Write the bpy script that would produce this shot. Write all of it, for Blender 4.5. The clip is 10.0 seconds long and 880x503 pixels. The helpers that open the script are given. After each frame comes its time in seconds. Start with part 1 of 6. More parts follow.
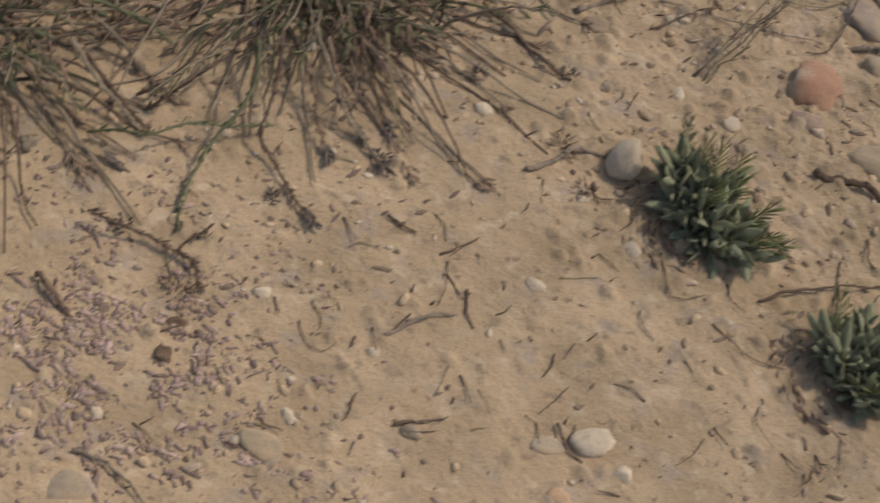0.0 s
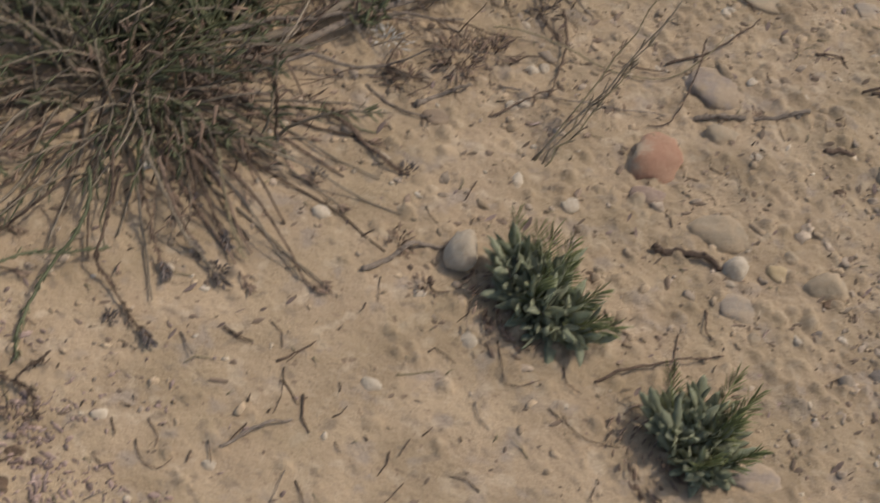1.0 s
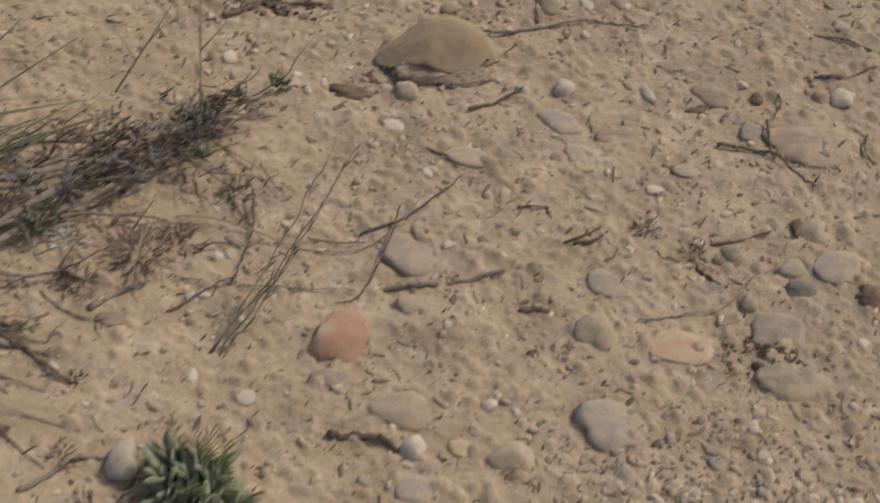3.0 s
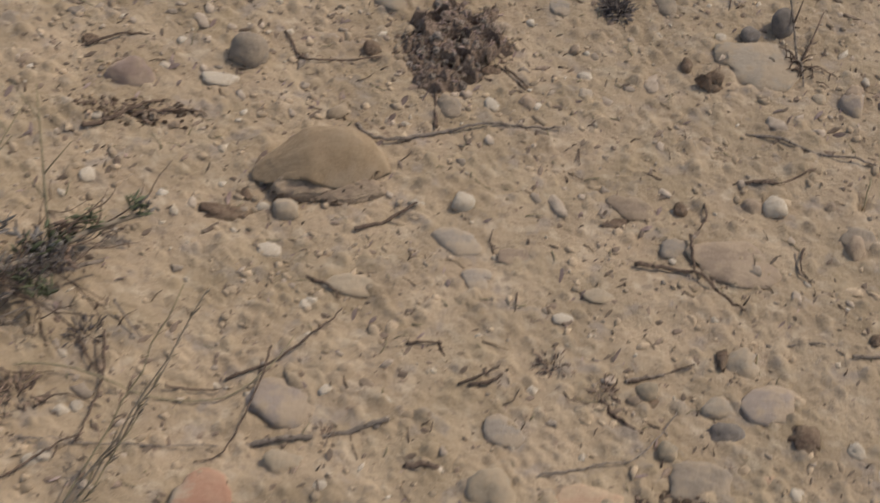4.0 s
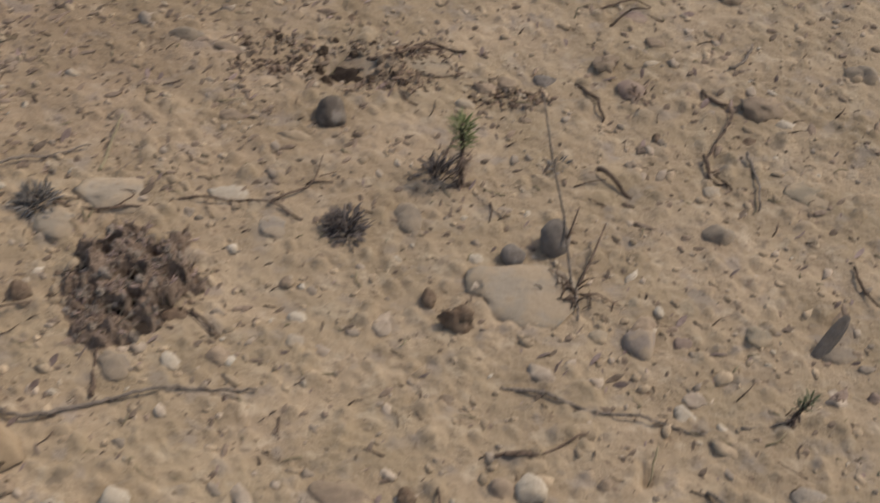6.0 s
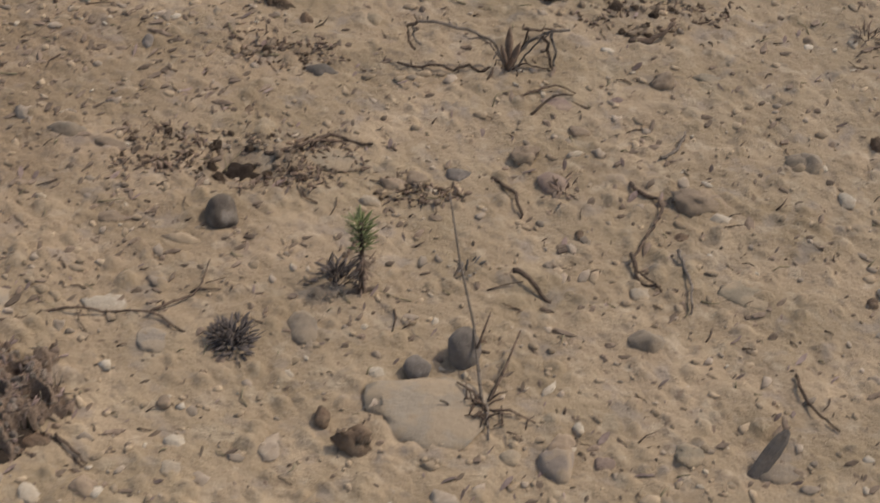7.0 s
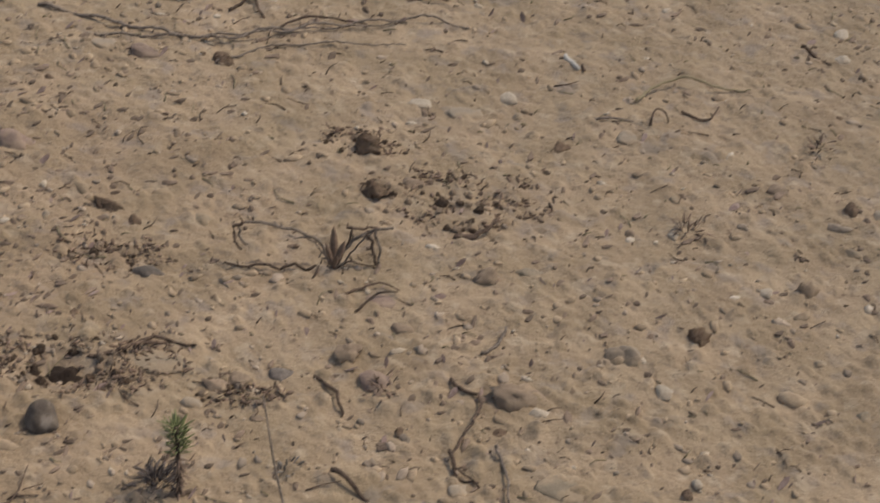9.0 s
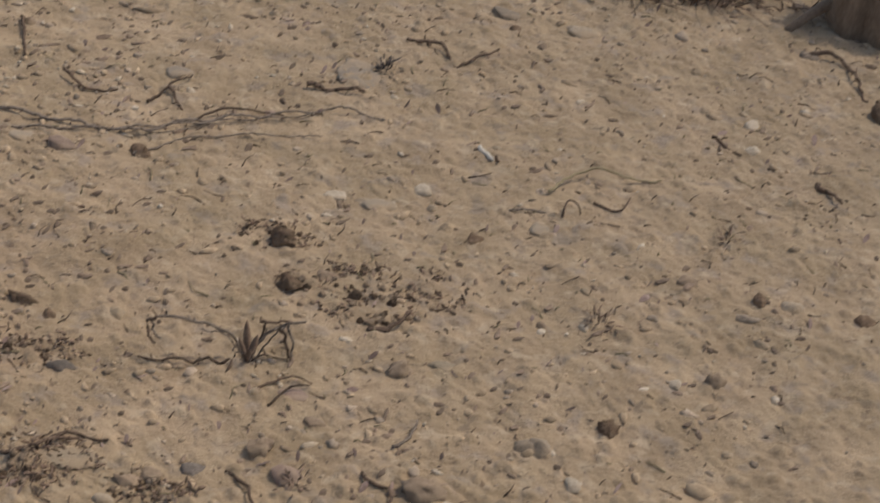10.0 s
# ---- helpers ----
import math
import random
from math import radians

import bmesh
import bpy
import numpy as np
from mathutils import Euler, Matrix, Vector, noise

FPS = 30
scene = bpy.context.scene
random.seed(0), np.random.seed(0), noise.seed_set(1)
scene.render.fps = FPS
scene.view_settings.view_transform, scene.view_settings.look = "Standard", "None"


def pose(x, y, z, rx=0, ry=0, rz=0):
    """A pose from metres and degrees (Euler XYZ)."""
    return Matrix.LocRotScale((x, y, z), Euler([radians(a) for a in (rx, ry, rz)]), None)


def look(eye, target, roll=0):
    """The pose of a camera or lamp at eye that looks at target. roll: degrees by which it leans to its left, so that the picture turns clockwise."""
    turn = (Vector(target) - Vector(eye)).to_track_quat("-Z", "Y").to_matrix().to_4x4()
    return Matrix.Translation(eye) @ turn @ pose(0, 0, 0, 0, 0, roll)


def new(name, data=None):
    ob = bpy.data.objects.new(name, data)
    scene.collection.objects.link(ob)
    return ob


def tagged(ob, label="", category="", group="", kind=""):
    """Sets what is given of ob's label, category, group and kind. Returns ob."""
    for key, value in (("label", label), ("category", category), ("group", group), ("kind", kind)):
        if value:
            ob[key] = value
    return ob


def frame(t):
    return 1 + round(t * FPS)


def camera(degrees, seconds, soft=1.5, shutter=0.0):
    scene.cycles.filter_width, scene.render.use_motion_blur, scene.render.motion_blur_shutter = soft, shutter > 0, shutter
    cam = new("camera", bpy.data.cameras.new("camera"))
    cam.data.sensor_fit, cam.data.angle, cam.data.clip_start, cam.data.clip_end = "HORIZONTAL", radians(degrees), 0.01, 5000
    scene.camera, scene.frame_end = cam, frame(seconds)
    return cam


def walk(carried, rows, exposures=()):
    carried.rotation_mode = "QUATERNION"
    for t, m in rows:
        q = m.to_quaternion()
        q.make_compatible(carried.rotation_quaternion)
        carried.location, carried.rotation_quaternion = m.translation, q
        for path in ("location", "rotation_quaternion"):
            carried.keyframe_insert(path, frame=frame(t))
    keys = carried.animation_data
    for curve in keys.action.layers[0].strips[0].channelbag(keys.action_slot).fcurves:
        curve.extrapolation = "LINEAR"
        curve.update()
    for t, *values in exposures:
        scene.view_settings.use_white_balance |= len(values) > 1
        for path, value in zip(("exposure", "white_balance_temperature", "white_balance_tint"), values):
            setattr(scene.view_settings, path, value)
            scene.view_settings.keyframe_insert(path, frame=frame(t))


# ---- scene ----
cam = camera(24.0, 10.0, soft=1.5, shutter=0.55)
# seconds, place in metres, turn in degrees
PATH = [
    (0.0, 0.0078, -0.0083, 1.486, 39.704, -15.982, 9.75),
    (0.5, 0.0966, 0.0117, 1.5643, 40.058, -14.295, 8.625),
    (1.0, 0.1799, 0.0451, 1.6465, 40.535, -12.423, 7.357),
    (1.5, 0.2578, 0.0673, 1.7111, 41.143, -10.738, 6.465),
    (2.0, 0.3854, 0.0845, 1.7782, 41.573, -9.287, 6.242),
    (2.5, 0.5213, 0.13, 1.8208, 41.784, -7.849, 5.941),
    (2.7, 0.5625, 0.1614, 1.8241, 41.917, -7.41, 5.588),
    (3.8, 0.7107, 0.4587, 1.7283, 42.882, -6.353, 4.468),
    (4.0, 0.7334, 0.5183, 1.701, 43.06, -6.331, 4.439),
    (4.5, 0.8003, 0.6464, 1.627, 43.538, -5.972, 4.217),
    (5.0, 0.8756, 0.7926, 1.5713, 44.092, -5.642, 3.731),
    (5.5, 0.9447, 0.9157, 1.5031, 45.128, -5.644, 3.124),
    (6.0, 1.0118, 1.035, 1.4252, 46.939, -5.791, 2.479),
    (6.2, 1.0301, 1.0771, 1.3936, 47.559, -5.752, 2.162),
    (7.3, 1.1223, 1.2076, 1.3033, 50.376, -5.301, 1.46),
    (7.5, 1.1335, 1.206, 1.3096, 50.936, -5.368, 1.172),
    (8.0, 1.1529, 1.1986, 1.323, 52.28, -5.67, 0.458),
    (8.5, 1.1664, 1.1979, 1.3394, 53.387, -5.969, -0.201),
    (9.0, 1.1812, 1.1918, 1.3633, 54.509, -6.241, -1.073),
    (9.5, 1.1972, 1.1897, 1.3822, 55.452, -6.515, -1.81),
    (10.0, 1.2033, 1.1856, 1.4055, 56.556, -7.158, -2.6),
]
walk(cam, [(t, pose(x, y, z, a, b, c)) for t, x, y, z, a, b, c in PATH], exposures=[(0.0, 0.05, 6900, 8), (1.0, 0.05, 6620, 7), (3.0, 0.02, 6490, 7), (6.0, -0.03, 6570, 7), (8.0, -0.07, 6660, 7.5), (10.0, -0.11, 6720, 8)])

# ---- light: high sun from the side, clear sky ----
SUN_AZ, SUN_EL = 16.0, 62.0
world = bpy.data.worlds.new("sky")
scene.world = world
world.use_nodes = True
wn = world.node_tree.nodes
sky = wn.new("ShaderNodeTexSky")
sky.sky_type, sky.sun_disc = "NISHITA", False
sky.sun_elevation, sky.sun_rotation = radians(SUN_EL), radians(90 - SUN_AZ)
sky.dust_density, sky.ozone_density = 3.0, 0.4
wn["Background"].inputs[1].default_value = 0.166
world.node_tree.links.new(sky.outputs[0], wn["Background"].inputs[0])
sun = new("sun", bpy.data.lights.new("sun", "SUN"))
sun.data.energy, sun.data.angle, sun.data.color = 1.92, radians(0.6), (1.0, 0.95, 0.87)
sun_from = Vector((math.cos(radians(SUN_EL)) * math.cos(radians(SUN_AZ)), math.cos(radians(SUN_EL)) * math.sin(radians(SUN_AZ)), math.sin(radians(SUN_EL))))
sun.matrix_world = look(sun_from * 8, (0, 0, 0))


# ---- materials ----
def material(name, low, high, scale=60.0, rough=0.85, bump=0.3, fine=700.0, vary=0.0, spots=None, island=0.0, stretch=(1, 1, 1), translucent=0.0, dust=0.0, relief=0.0, tint=None, stain=None):
    """Two colours mixed by coarse and fine noise, with grain relief; vary: brightness spread between objects; stain: centre, radius, colour and breadth of a stain with a ragged rim."""
    m = bpy.data.materials.new(name)
    m.use_nodes = True
    n, l = m.node_tree.nodes, m.node_tree.links
    bsdf = n["Principled BSDF"]
    bsdf.inputs["Roughness"].default_value = rough
    bsdf.inputs["Specular IOR Level"].default_value = 0.25
    bsdf.inputs["Diffuse Roughness"].default_value = 1.0 if rough > 0.84 else 0.3
    co = n.new("ShaderNodeTexCoord")
    mp = n.new("ShaderNodeMapping")
    mp.inputs["Scale"].default_value = stretch
    l.new(co.outputs["Object"], mp.inputs[0])
    a, b = n.new("ShaderNodeTexNoise"), n.new("ShaderNodeTexNoise")
    a.inputs["Scale"].default_value, a.inputs["Detail"].default_value = scale, 5
    b.inputs["Scale"].default_value, b.inputs["Detail"].default_value = fine, 3
    for t in (a, b):
        l.new(mp.outputs[0], t.inputs[0])
    add = n.new("ShaderNodeMath")
    add.operation = "MULTIPLY_ADD"
    l.new(b.outputs[0], add.inputs[0])
    add.inputs[1].default_value = 0.55
    l.new(a.outputs[0], add.inputs[2])
    ramp = n.new("ShaderNodeMapRange")
    ramp.inputs[1].default_value, ramp.inputs[2].default_value = 0.52, 1.0
    l.new(add.outputs[0], ramp.inputs[0])
    mix = n.new("ShaderNodeMix")
    mix.data_type = "RGBA"
    l.new(ramp.outputs[0], mix.inputs[0])
    mix.inputs[6].default_value, mix.inputs[7].default_value = (*low, 1), (*high, 1)
    colour = mix.outputs[2]
    for size, shade, level in (spots if spots and isinstance(spots[0], tuple) else ((spots,) if spots else ())):
        v = n.new("ShaderNodeTexNoise")
        v.inputs["Scale"].default_value, v.inputs["Detail"].default_value = size, 6
        l.new(mp.outputs[0], v.inputs[0])
        r = n.new("ShaderNodeMapRange")
        r.inputs[1].default_value, r.inputs[2].default_value = level, level + 0.1
        l.new(v.outputs[0], r.inputs[0])
        k = n.new("ShaderNodeMix")
        k.data_type = "RGBA"
        l.new(r.outputs[0], k.inputs[0])
        l.new(colour, k.inputs[6])
        k.inputs[7].default_value = (*shade, 1)
        colour = k.outputs[2]
    if tint:
        v = n.new("ShaderNodeTexNoise")
        v.inputs["Scale"].default_value, v.inputs["Detail"].default_value, v.inputs["Roughness"].default_value = tint[0], 7, 0.6
        l.new(mp.outputs[0], v.inputs[0])
        r = n.new("ShaderNodeMapRange")
        r.inputs[1].default_value, r.inputs[2].default_value = 0.38, 0.64
        r.inputs[4].default_value = tint[2]
        l.new(v.outputs[0], r.inputs[0])
        k = n.new("ShaderNodeMix")
        k.data_type, k.blend_type = "RGBA", "MULTIPLY"
        l.new(r.outputs[0], k.inputs[0])
        l.new(colour, k.inputs[6])
        k.inputs[7].default_value = (*tint[1], 1)
        colour = k.outputs[2]
    if stain:
        gap = n.new("ShaderNodeVectorMath")
        gap.operation = "DISTANCE"
        l.new(co.outputs["Object"], gap.inputs[0])
        gap.inputs[1].default_value = stain[0]
        v = n.new("ShaderNodeTexNoise")
        v.inputs["Scale"].default_value, v.inputs["Detail"].default_value = 5 / stain[3], 8
        l.new(co.outputs["Object"], v.inputs[0])
        warp = n.new("ShaderNodeMath")
        warp.operation = "MULTIPLY_ADD"
        l.new(v.outputs[0], warp.inputs[0])
        warp.inputs[1].default_value = 0.9 * stain[3]
        l.new(gap.outputs["Value"], warp.inputs[2])
        r = n.new("ShaderNodeMapRange")
        r.inputs[1].default_value, r.inputs[2].default_value = stain[1] + 0.20 * stain[3], stain[1] + 0.72 * stain[3]
        r.inputs[3].default_value, r.inputs[4].default_value = 1.0, 0.0
        l.new(warp.outputs[0], r.inputs[0])
        k = n.new("ShaderNodeMix")
        k.data_type, k.blend_type = "RGBA", "MULTIPLY"
        l.new(r.outputs[0], k.inputs[0])
        l.new(colour, k.inputs[6])
        k.inputs[7].default_value = (*stain[2], 1)
        colour = k.outputs[2]
    if dust:
        v = n.new("ShaderNodeTexNoise")
        v.inputs["Scale"].default_value, v.inputs["Detail"].default_value = 46, 9
        l.new(mp.outputs[0], v.inputs[0])
        r = n.new("ShaderNodeMapRange")
        r.inputs[1].default_value, r.inputs[2].default_value = 0.43, 0.57
        r.inputs[3].default_value, r.inputs[4].default_value = dust * 0.35, dust
        l.new(v.outputs[0], r.inputs[0])
        k = n.new("ShaderNodeMix")
        k.data_type = "RGBA"
        l.new(r.outputs[0], k.inputs[0])
        l.new(colour, k.inputs[6])
        k.inputs[7].default_value = (0.405, 0.292, 0.182, 1)
        colour = k.outputs[2]
    if vary or island:
        hsv = n.new("ShaderNodeHueSaturation")
        src = n.new("ShaderNodeNewGeometry").outputs["Random Per Island"] if island else n.new("ShaderNodeObjectInfo").outputs["Random"]
        r = n.new("ShaderNodeMapRange")
        spread = vary or island
        r.inputs[3].default_value, r.inputs[4].default_value = 1 - spread, 1 + spread
        l.new(src, r.inputs[0])
        l.new(r.outputs[0], hsv.inputs["Value"])
        l.new(colour, hsv.inputs["Color"])
        colour = hsv.outputs[0]
    l.new(colour, bsdf.inputs["Base Color"])
    bp = n.new("ShaderNodeBump")
    bp.inputs["Strength"].default_value, bp.inputs["Distance"].default_value = bump, 0.002
    l.new(add.outputs[0], bp.inputs["Height"])
    if relief:
        c = n.new("ShaderNodeTexNoise")
        c.inputs["Scale"].default_value, c.inputs["Detail"].default_value, c.inputs["Roughness"].default_value = 130, 6, 0.65
        l.new(mp.outputs[0], c.inputs[0])
        b2 = n.new("ShaderNodeBump")
        b2.inputs["Strength"].default_value, b2.inputs["Distance"].default_value = relief, 0.006
        l.new(c.outputs[0], b2.inputs["Height"])
        l.new(bp.outputs[0], b2.inputs["Normal"])
        bp = b2
    l.new(bp.outputs[0], bsdf.inputs["Normal"])
    if translucent:
        tr, ms = n.new("ShaderNodeBsdfTranslucent"), n.new("ShaderNodeMixShader")
        l.new(colour, tr.inputs[0])
        ms.inputs[0].default_value = translucent
        l.new(bsdf.outputs[0], ms.inputs[1])
        l.new(tr.outputs[0], ms.inputs[2])
        l.new(ms.outputs[0], n["Material Output"].inputs[0])
    return m


SAND = material("sand", (0.336, 0.240, 0.151), (0.466, 0.342, 0.219), scale=14, tint=(9, (0.80, 0.80, 0.76), 0.9), fine=420, rough=0.95, bump=0.6, relief=0.8, spots=((27, (0.352, 0.270, 0.198), 0.56), (43, (0.468, 0.355, 0.240), 0.56), (60, (0.30, 0.222, 0.150), 0.58), (95, (0.25, 0.172, 0.115), 0.63)), stain=((0.58, 3.02, 0.0), 0.36, (0.82, 0.79, 0.78), 1.0))
LUMP = material("sand_lump", (0.31, 0.222, 0.14), (0.46, 0.34, 0.22), scale=90, fine=600, rough=0.95, bump=0.8, island=0.25)
GRIT = material("grit", (0.27, 0.2, 0.14), (0.42, 0.325, 0.235), scale=120, fine=700, island=0.35)
CRUMB = material("soil_crumb", (0.148, 0.100, 0.069), (0.275, 0.196, 0.136), scale=120, fine=700, rough=0.95, island=0.35)
STONE = {
    "white": material("white_stone", (0.417, 0.335, 0.242), (0.582, 0.497, 0.393), vary=0.12, spots=(90, (0.42, 0.34, 0.25), 0.58), bump=0.6, relief=0.45, dust=0.5),
    "beige": material("beige_stone", (0.285, 0.231, 0.171), (0.385, 0.318, 0.243), vary=0.1, spots=(80, (0.26, 0.21, 0.16), 0.62), bump=0.6, relief=0.45, dust=0.78),
    "tan": material("tan_stone", (0.273, 0.214, 0.145), (0.377, 0.299, 0.209), vary=0.1, spots=(80, (0.24, 0.19, 0.135), 0.62), bump=0.6, relief=0.45, dust=0.78),
    "yellow": material("ochre_stone", (0.42, 0.30, 0.16), (0.52, 0.4, 0.23), dust=0.45),
    "red": material("red_stone", (0.30, 0.150, 0.092), (0.365, 0.205, 0.132), scale=30, stain=((-0.040, -0.004, 0.004), 0.034, (1.08, 1.55, 1.72), 0.03), bump=0.6, relief=0.45, dust=0.16),
    "orange": material("orange_stone", (0.372, 0.214, 0.130), (0.428, 0.288, 0.186), vary=0.1, bump=0.6, relief=0.45, dust=0.78),
    "pink": material("pinkish_stone", (0.234, 0.183, 0.153), (0.312, 0.250, 0.207), vary=0.1, spots=(60, (0.24, 0.2, 0.18), 0.6), bump=0.6, relief=0.45, dust=0.78),
    "purple": material("purple_stone", (0.20, 0.132, 0.104), (0.29, 0.205, 0.165), vary=0.15, bump=0.6, relief=0.45, dust=0.45),
    "grey": material("grey_stone", (0.180, 0.140, 0.104), (0.262, 0.209, 0.159), vary=0.12, spots=(70, (0.17, 0.15, 0.13), 0.62), bump=0.6, relief=0.45, dust=0.5),
    "bluegrey": material("bluegrey_stone", (0.234, 0.192, 0.153), (0.316, 0.265, 0.214), vary=0.1, spots=(60, (0.21, 0.19, 0.18), 0.62), bump=0.6, relief=0.45, dust=0.68),
    "slate": material("slate_stone", (0.112, 0.091, 0.076), (0.205, 0.170, 0.144), vary=0.15, spots=(60, (0.28, 0.245, 0.215), 0.60), bump=0.6, relief=0.45, dust=0.18),
    "olive": material("olive_stone", (0.17, 0.14, 0.10), (0.26, 0.215, 0.15), vary=0.1, bump=0.6, relief=0.45, dust=0.78),
    "brown": material("brown_stone", (0.19, 0.132, 0.09), (0.29, 0.208, 0.145), vary=0.15, bump=0.6, relief=0.45, dust=0.55),
    "dark": material("dark_clod", (0.095, 0.056, 0.036), (0.185, 0.116, 0.075), vary=0.2, rough=0.95, bump=0.8, relief=1.0, spots=(110, (0.055, 0.034, 0.023), 0.56), dust=0.3),
    # near-black soil: the shade of hollows is put into its colour
    "soil_shade": material("shade_black_soil", (0.018, 0.011, 0.008), (0.045, 0.029, 0.020), rough=0.95, bump=0.8, relief=0.6, dust=0.04),
    "darkgrey": material("dark_grey_stone", (0.070, 0.053, 0.041), (0.150, 0.118, 0.094), vary=0.1, spots=(42, (0.27, 0.225, 0.185), 0.54), bump=0.6, relief=0.5, dust=0.16),
    "rock": material("boulder", (0.252, 0.170, 0.097), (0.360, 0.249, 0.147), scale=22, fine=300, spots=(14, (0.385, 0.28, 0.185), 0.53), tint=(11, (0.70, 0.69, 0.66), 0.9), bump=0.7, relief=0.25, dust=0.3),
}
WOOD = {
    "grey_wood": material("grey_wood", (0.165, 0.124, 0.092), (0.295, 0.228, 0.172), scale=80, fine=500, vary=0.15, bump=0.8, relief=0.8, spots=(150, (0.085, 0.060, 0.044), 0.57)),
    "dark_wood": material("dark_wood", (0.09, 0.057, 0.038), (0.19, 0.126, 0.085), scale=80, fine=500, vary=0.25, bump=0.8, relief=0.8, spots=(150, (0.05, 0.033, 0.023), 0.56)),
    "straw": material("straw", (0.22, 0.17, 0.095), (0.34, 0.27, 0.16), scale=80, fine=500, vary=0.15),
    "pale": material("pale_fragment", (0.46, 0.405, 0.335), (0.60, 0.54, 0.46)),
}
LEAF = material("leaf", (0.330, 0.335, 0.215), (0.430, 0.428, 0.290), scale=60, fine=300, rough=0.85, bump=0.1, vary=0.16, translucent=0.5)
NEEDLE = material("needle", (0.135, 0.148, 0.055), (0.25, 0.255, 0.105), scale=60, fine=300, rough=0.6, bump=0.1, island=0.3, translucent=0.25)
BLADE = material("grass_blade", (0.070, 0.074, 0.036), (0.150, 0.148, 0.076), scale=30, fine=200, rough=0.55, bump=0.1, island=0.45, translucent=0.2)
STEM = material("wiry_stem", (0.125, 0.094, 0.064), (0.245, 0.190, 0.132), scale=30, fine=200, rough=0.7, bump=0.1, island=0.4)
CUSHION = material("matted_cushion", (0.155, 0.100, 0.068), (0.315, 0.220, 0.150), scale=150, fine=600, rough=0.95, bump=0.9, relief=1.0)
DRYLEAF = material("dry_leaf", (0.130, 0.083, 0.056), (0.27, 0.183, 0.127), scale=60, fine=400, island=0.4)
GREYLEAF = material("grey_leaf", (0.112, 0.094, 0.078), (0.225, 0.19, 0.158), scale=60, fine=400, island=0.4)
SPIKE = material("dark_spike", (0.08, 0.06, 0.05), (0.155, 0.122, 0.103), scale=60, fine=400, island=0.3)
LITTER = material("flower_litter", (0.165, 0.105, 0.082), (0.35, 0.252, 0.205), scale=60, fine=400, island=0.4)
BARK = material("bark", (0.125, 0.085, 0.057), (0.27, 0.192, 0.132), scale=40, fine=250, bump=0.8, stretch=(1, 1, 0.3))


# ---- mesh building ----
class Geo:
    """Collects vertices and faces."""

    def __init__(self):
        self.v, self.f = [], []

    def tube(self, pts, r0, r1, sides=5, cap=True):
        pts = [Vector(p) for p in pts]
        start, k = len(self.v), len(pts)
        up = Vector((0.13, 0.21, 1)).normalized()
        for i, p in enumerate(pts):
            d = (pts[min(i + 1, k - 1)] - pts[max(i - 1, 0)]).normalized()
            s = d.cross(up)
            s = s.normalized() if s.length > 1e-4 else Vector((1, 0, 0))
            u = s.cross(d)
            r = r0 + (r1 - r0) * i / max(k - 1, 1)
            for j in range(sides):
                a = 2 * math.pi * j / sides
                self.v.append(p + (s * math.cos(a) + u * math.sin(a)) * r)
        for i in range(k - 1):
            for j in range(sides):
                a, b = start + i * sides + j, start + i * sides + (j + 1) % sides
                self.f.append((a, b, b + sides, a + sides))
        if cap:
            self.f.append(tuple(start + j for j in reversed(range(sides))))
            self.f.append(tuple(start + (k - 1) * sides + j for j in range(sides)))

    def leaf(self, base, along, side, length, width, curl=0.2, thick=0.12):
        """A blade with a keel: lens-shaped outline, bent along its length."""
        base, along, side = Vector(base), Vector(along).normalized(), Vector(side)
        side = (side - along * side.dot(along)).normalized()
        nrm = along.cross(side)
        start = len(self.v)
        prof = ((0, 0.22), (0.3, 0.8), (0.62, 1.0), (0.86, 0.62), (1.0, 0.06))
        for s, w in prof:
            c = base + along * (s * length) - nrm * (curl * length * s * s)
            h = width * w / 2
            self.v += [c - side * h, c - nrm * (thick * width * w), c + side * h, c + nrm * (thick * width * w * 0.3)]
        for i in range(len(prof) - 1):
            for j in range(4):
                a, b = start + i * 4 + j, start + i * 4 + (j + 1) % 4
                self.f.append((a, b, b + 4, a + 4))
        self.f.append((start + 3, start + 2, start + 1, start))
        e = start + (len(prof) - 1) * 4
        self.f.append((e, e + 1, e + 2, e + 3))

    def mesh(self, name, mat, smooth=True):
        me = bpy.data.meshes.new(name)
        me.from_pydata([tuple(p) for p in self.v], [], self.f)
        me.materials.append(mat)
        if smooth:
            me.polygons.foreach_set("use_smooth", [True] * len(me.polygons))
        me.update()
        return me


def put(name, geo, mat, parent=None, label="", category="", group="", kind="", smooth=True):
    ob = new(name, geo if isinstance(geo, bpy.types.Mesh) else geo.mesh(name, mat, smooth))
    ob.parent = parent
    return tagged(ob, label, category, group, kind)


def thing(name, x, y, z, label, category, group=""):
    ob = new(name)
    ob.location = (x, y, z)
    ob.empty_display_size = 0.02
    return tagged(ob, label, category, group)


# ---- the ground: one sheet, fine where the camera passes, to the horizon ----
LATTICE = np.random.RandomState(7).rand(256, 256)


def ripple(x, y, cell, shift):
    """Smooth value noise, -1 to 1."""
    u, v = x / cell + shift * 17.3, y / cell + shift * 9.1
    i, j = np.floor(u).astype(int), np.floor(v).astype(int)
    fu, fv = u - i, v - j
    fu, fv = fu * fu * (3 - 2 * fu), fv * fv * (3 - 2 * fv)
    g = lambda a, b: LATTICE[a % 256, b % 256]
    return 2 * ((g(i, j) * (1 - fu) + g(i + 1, j) * fu) * (1 - fv) + (g(i, j + 1) * (1 - fu) + g(i + 1, j + 1) * fu) * fv) - 1


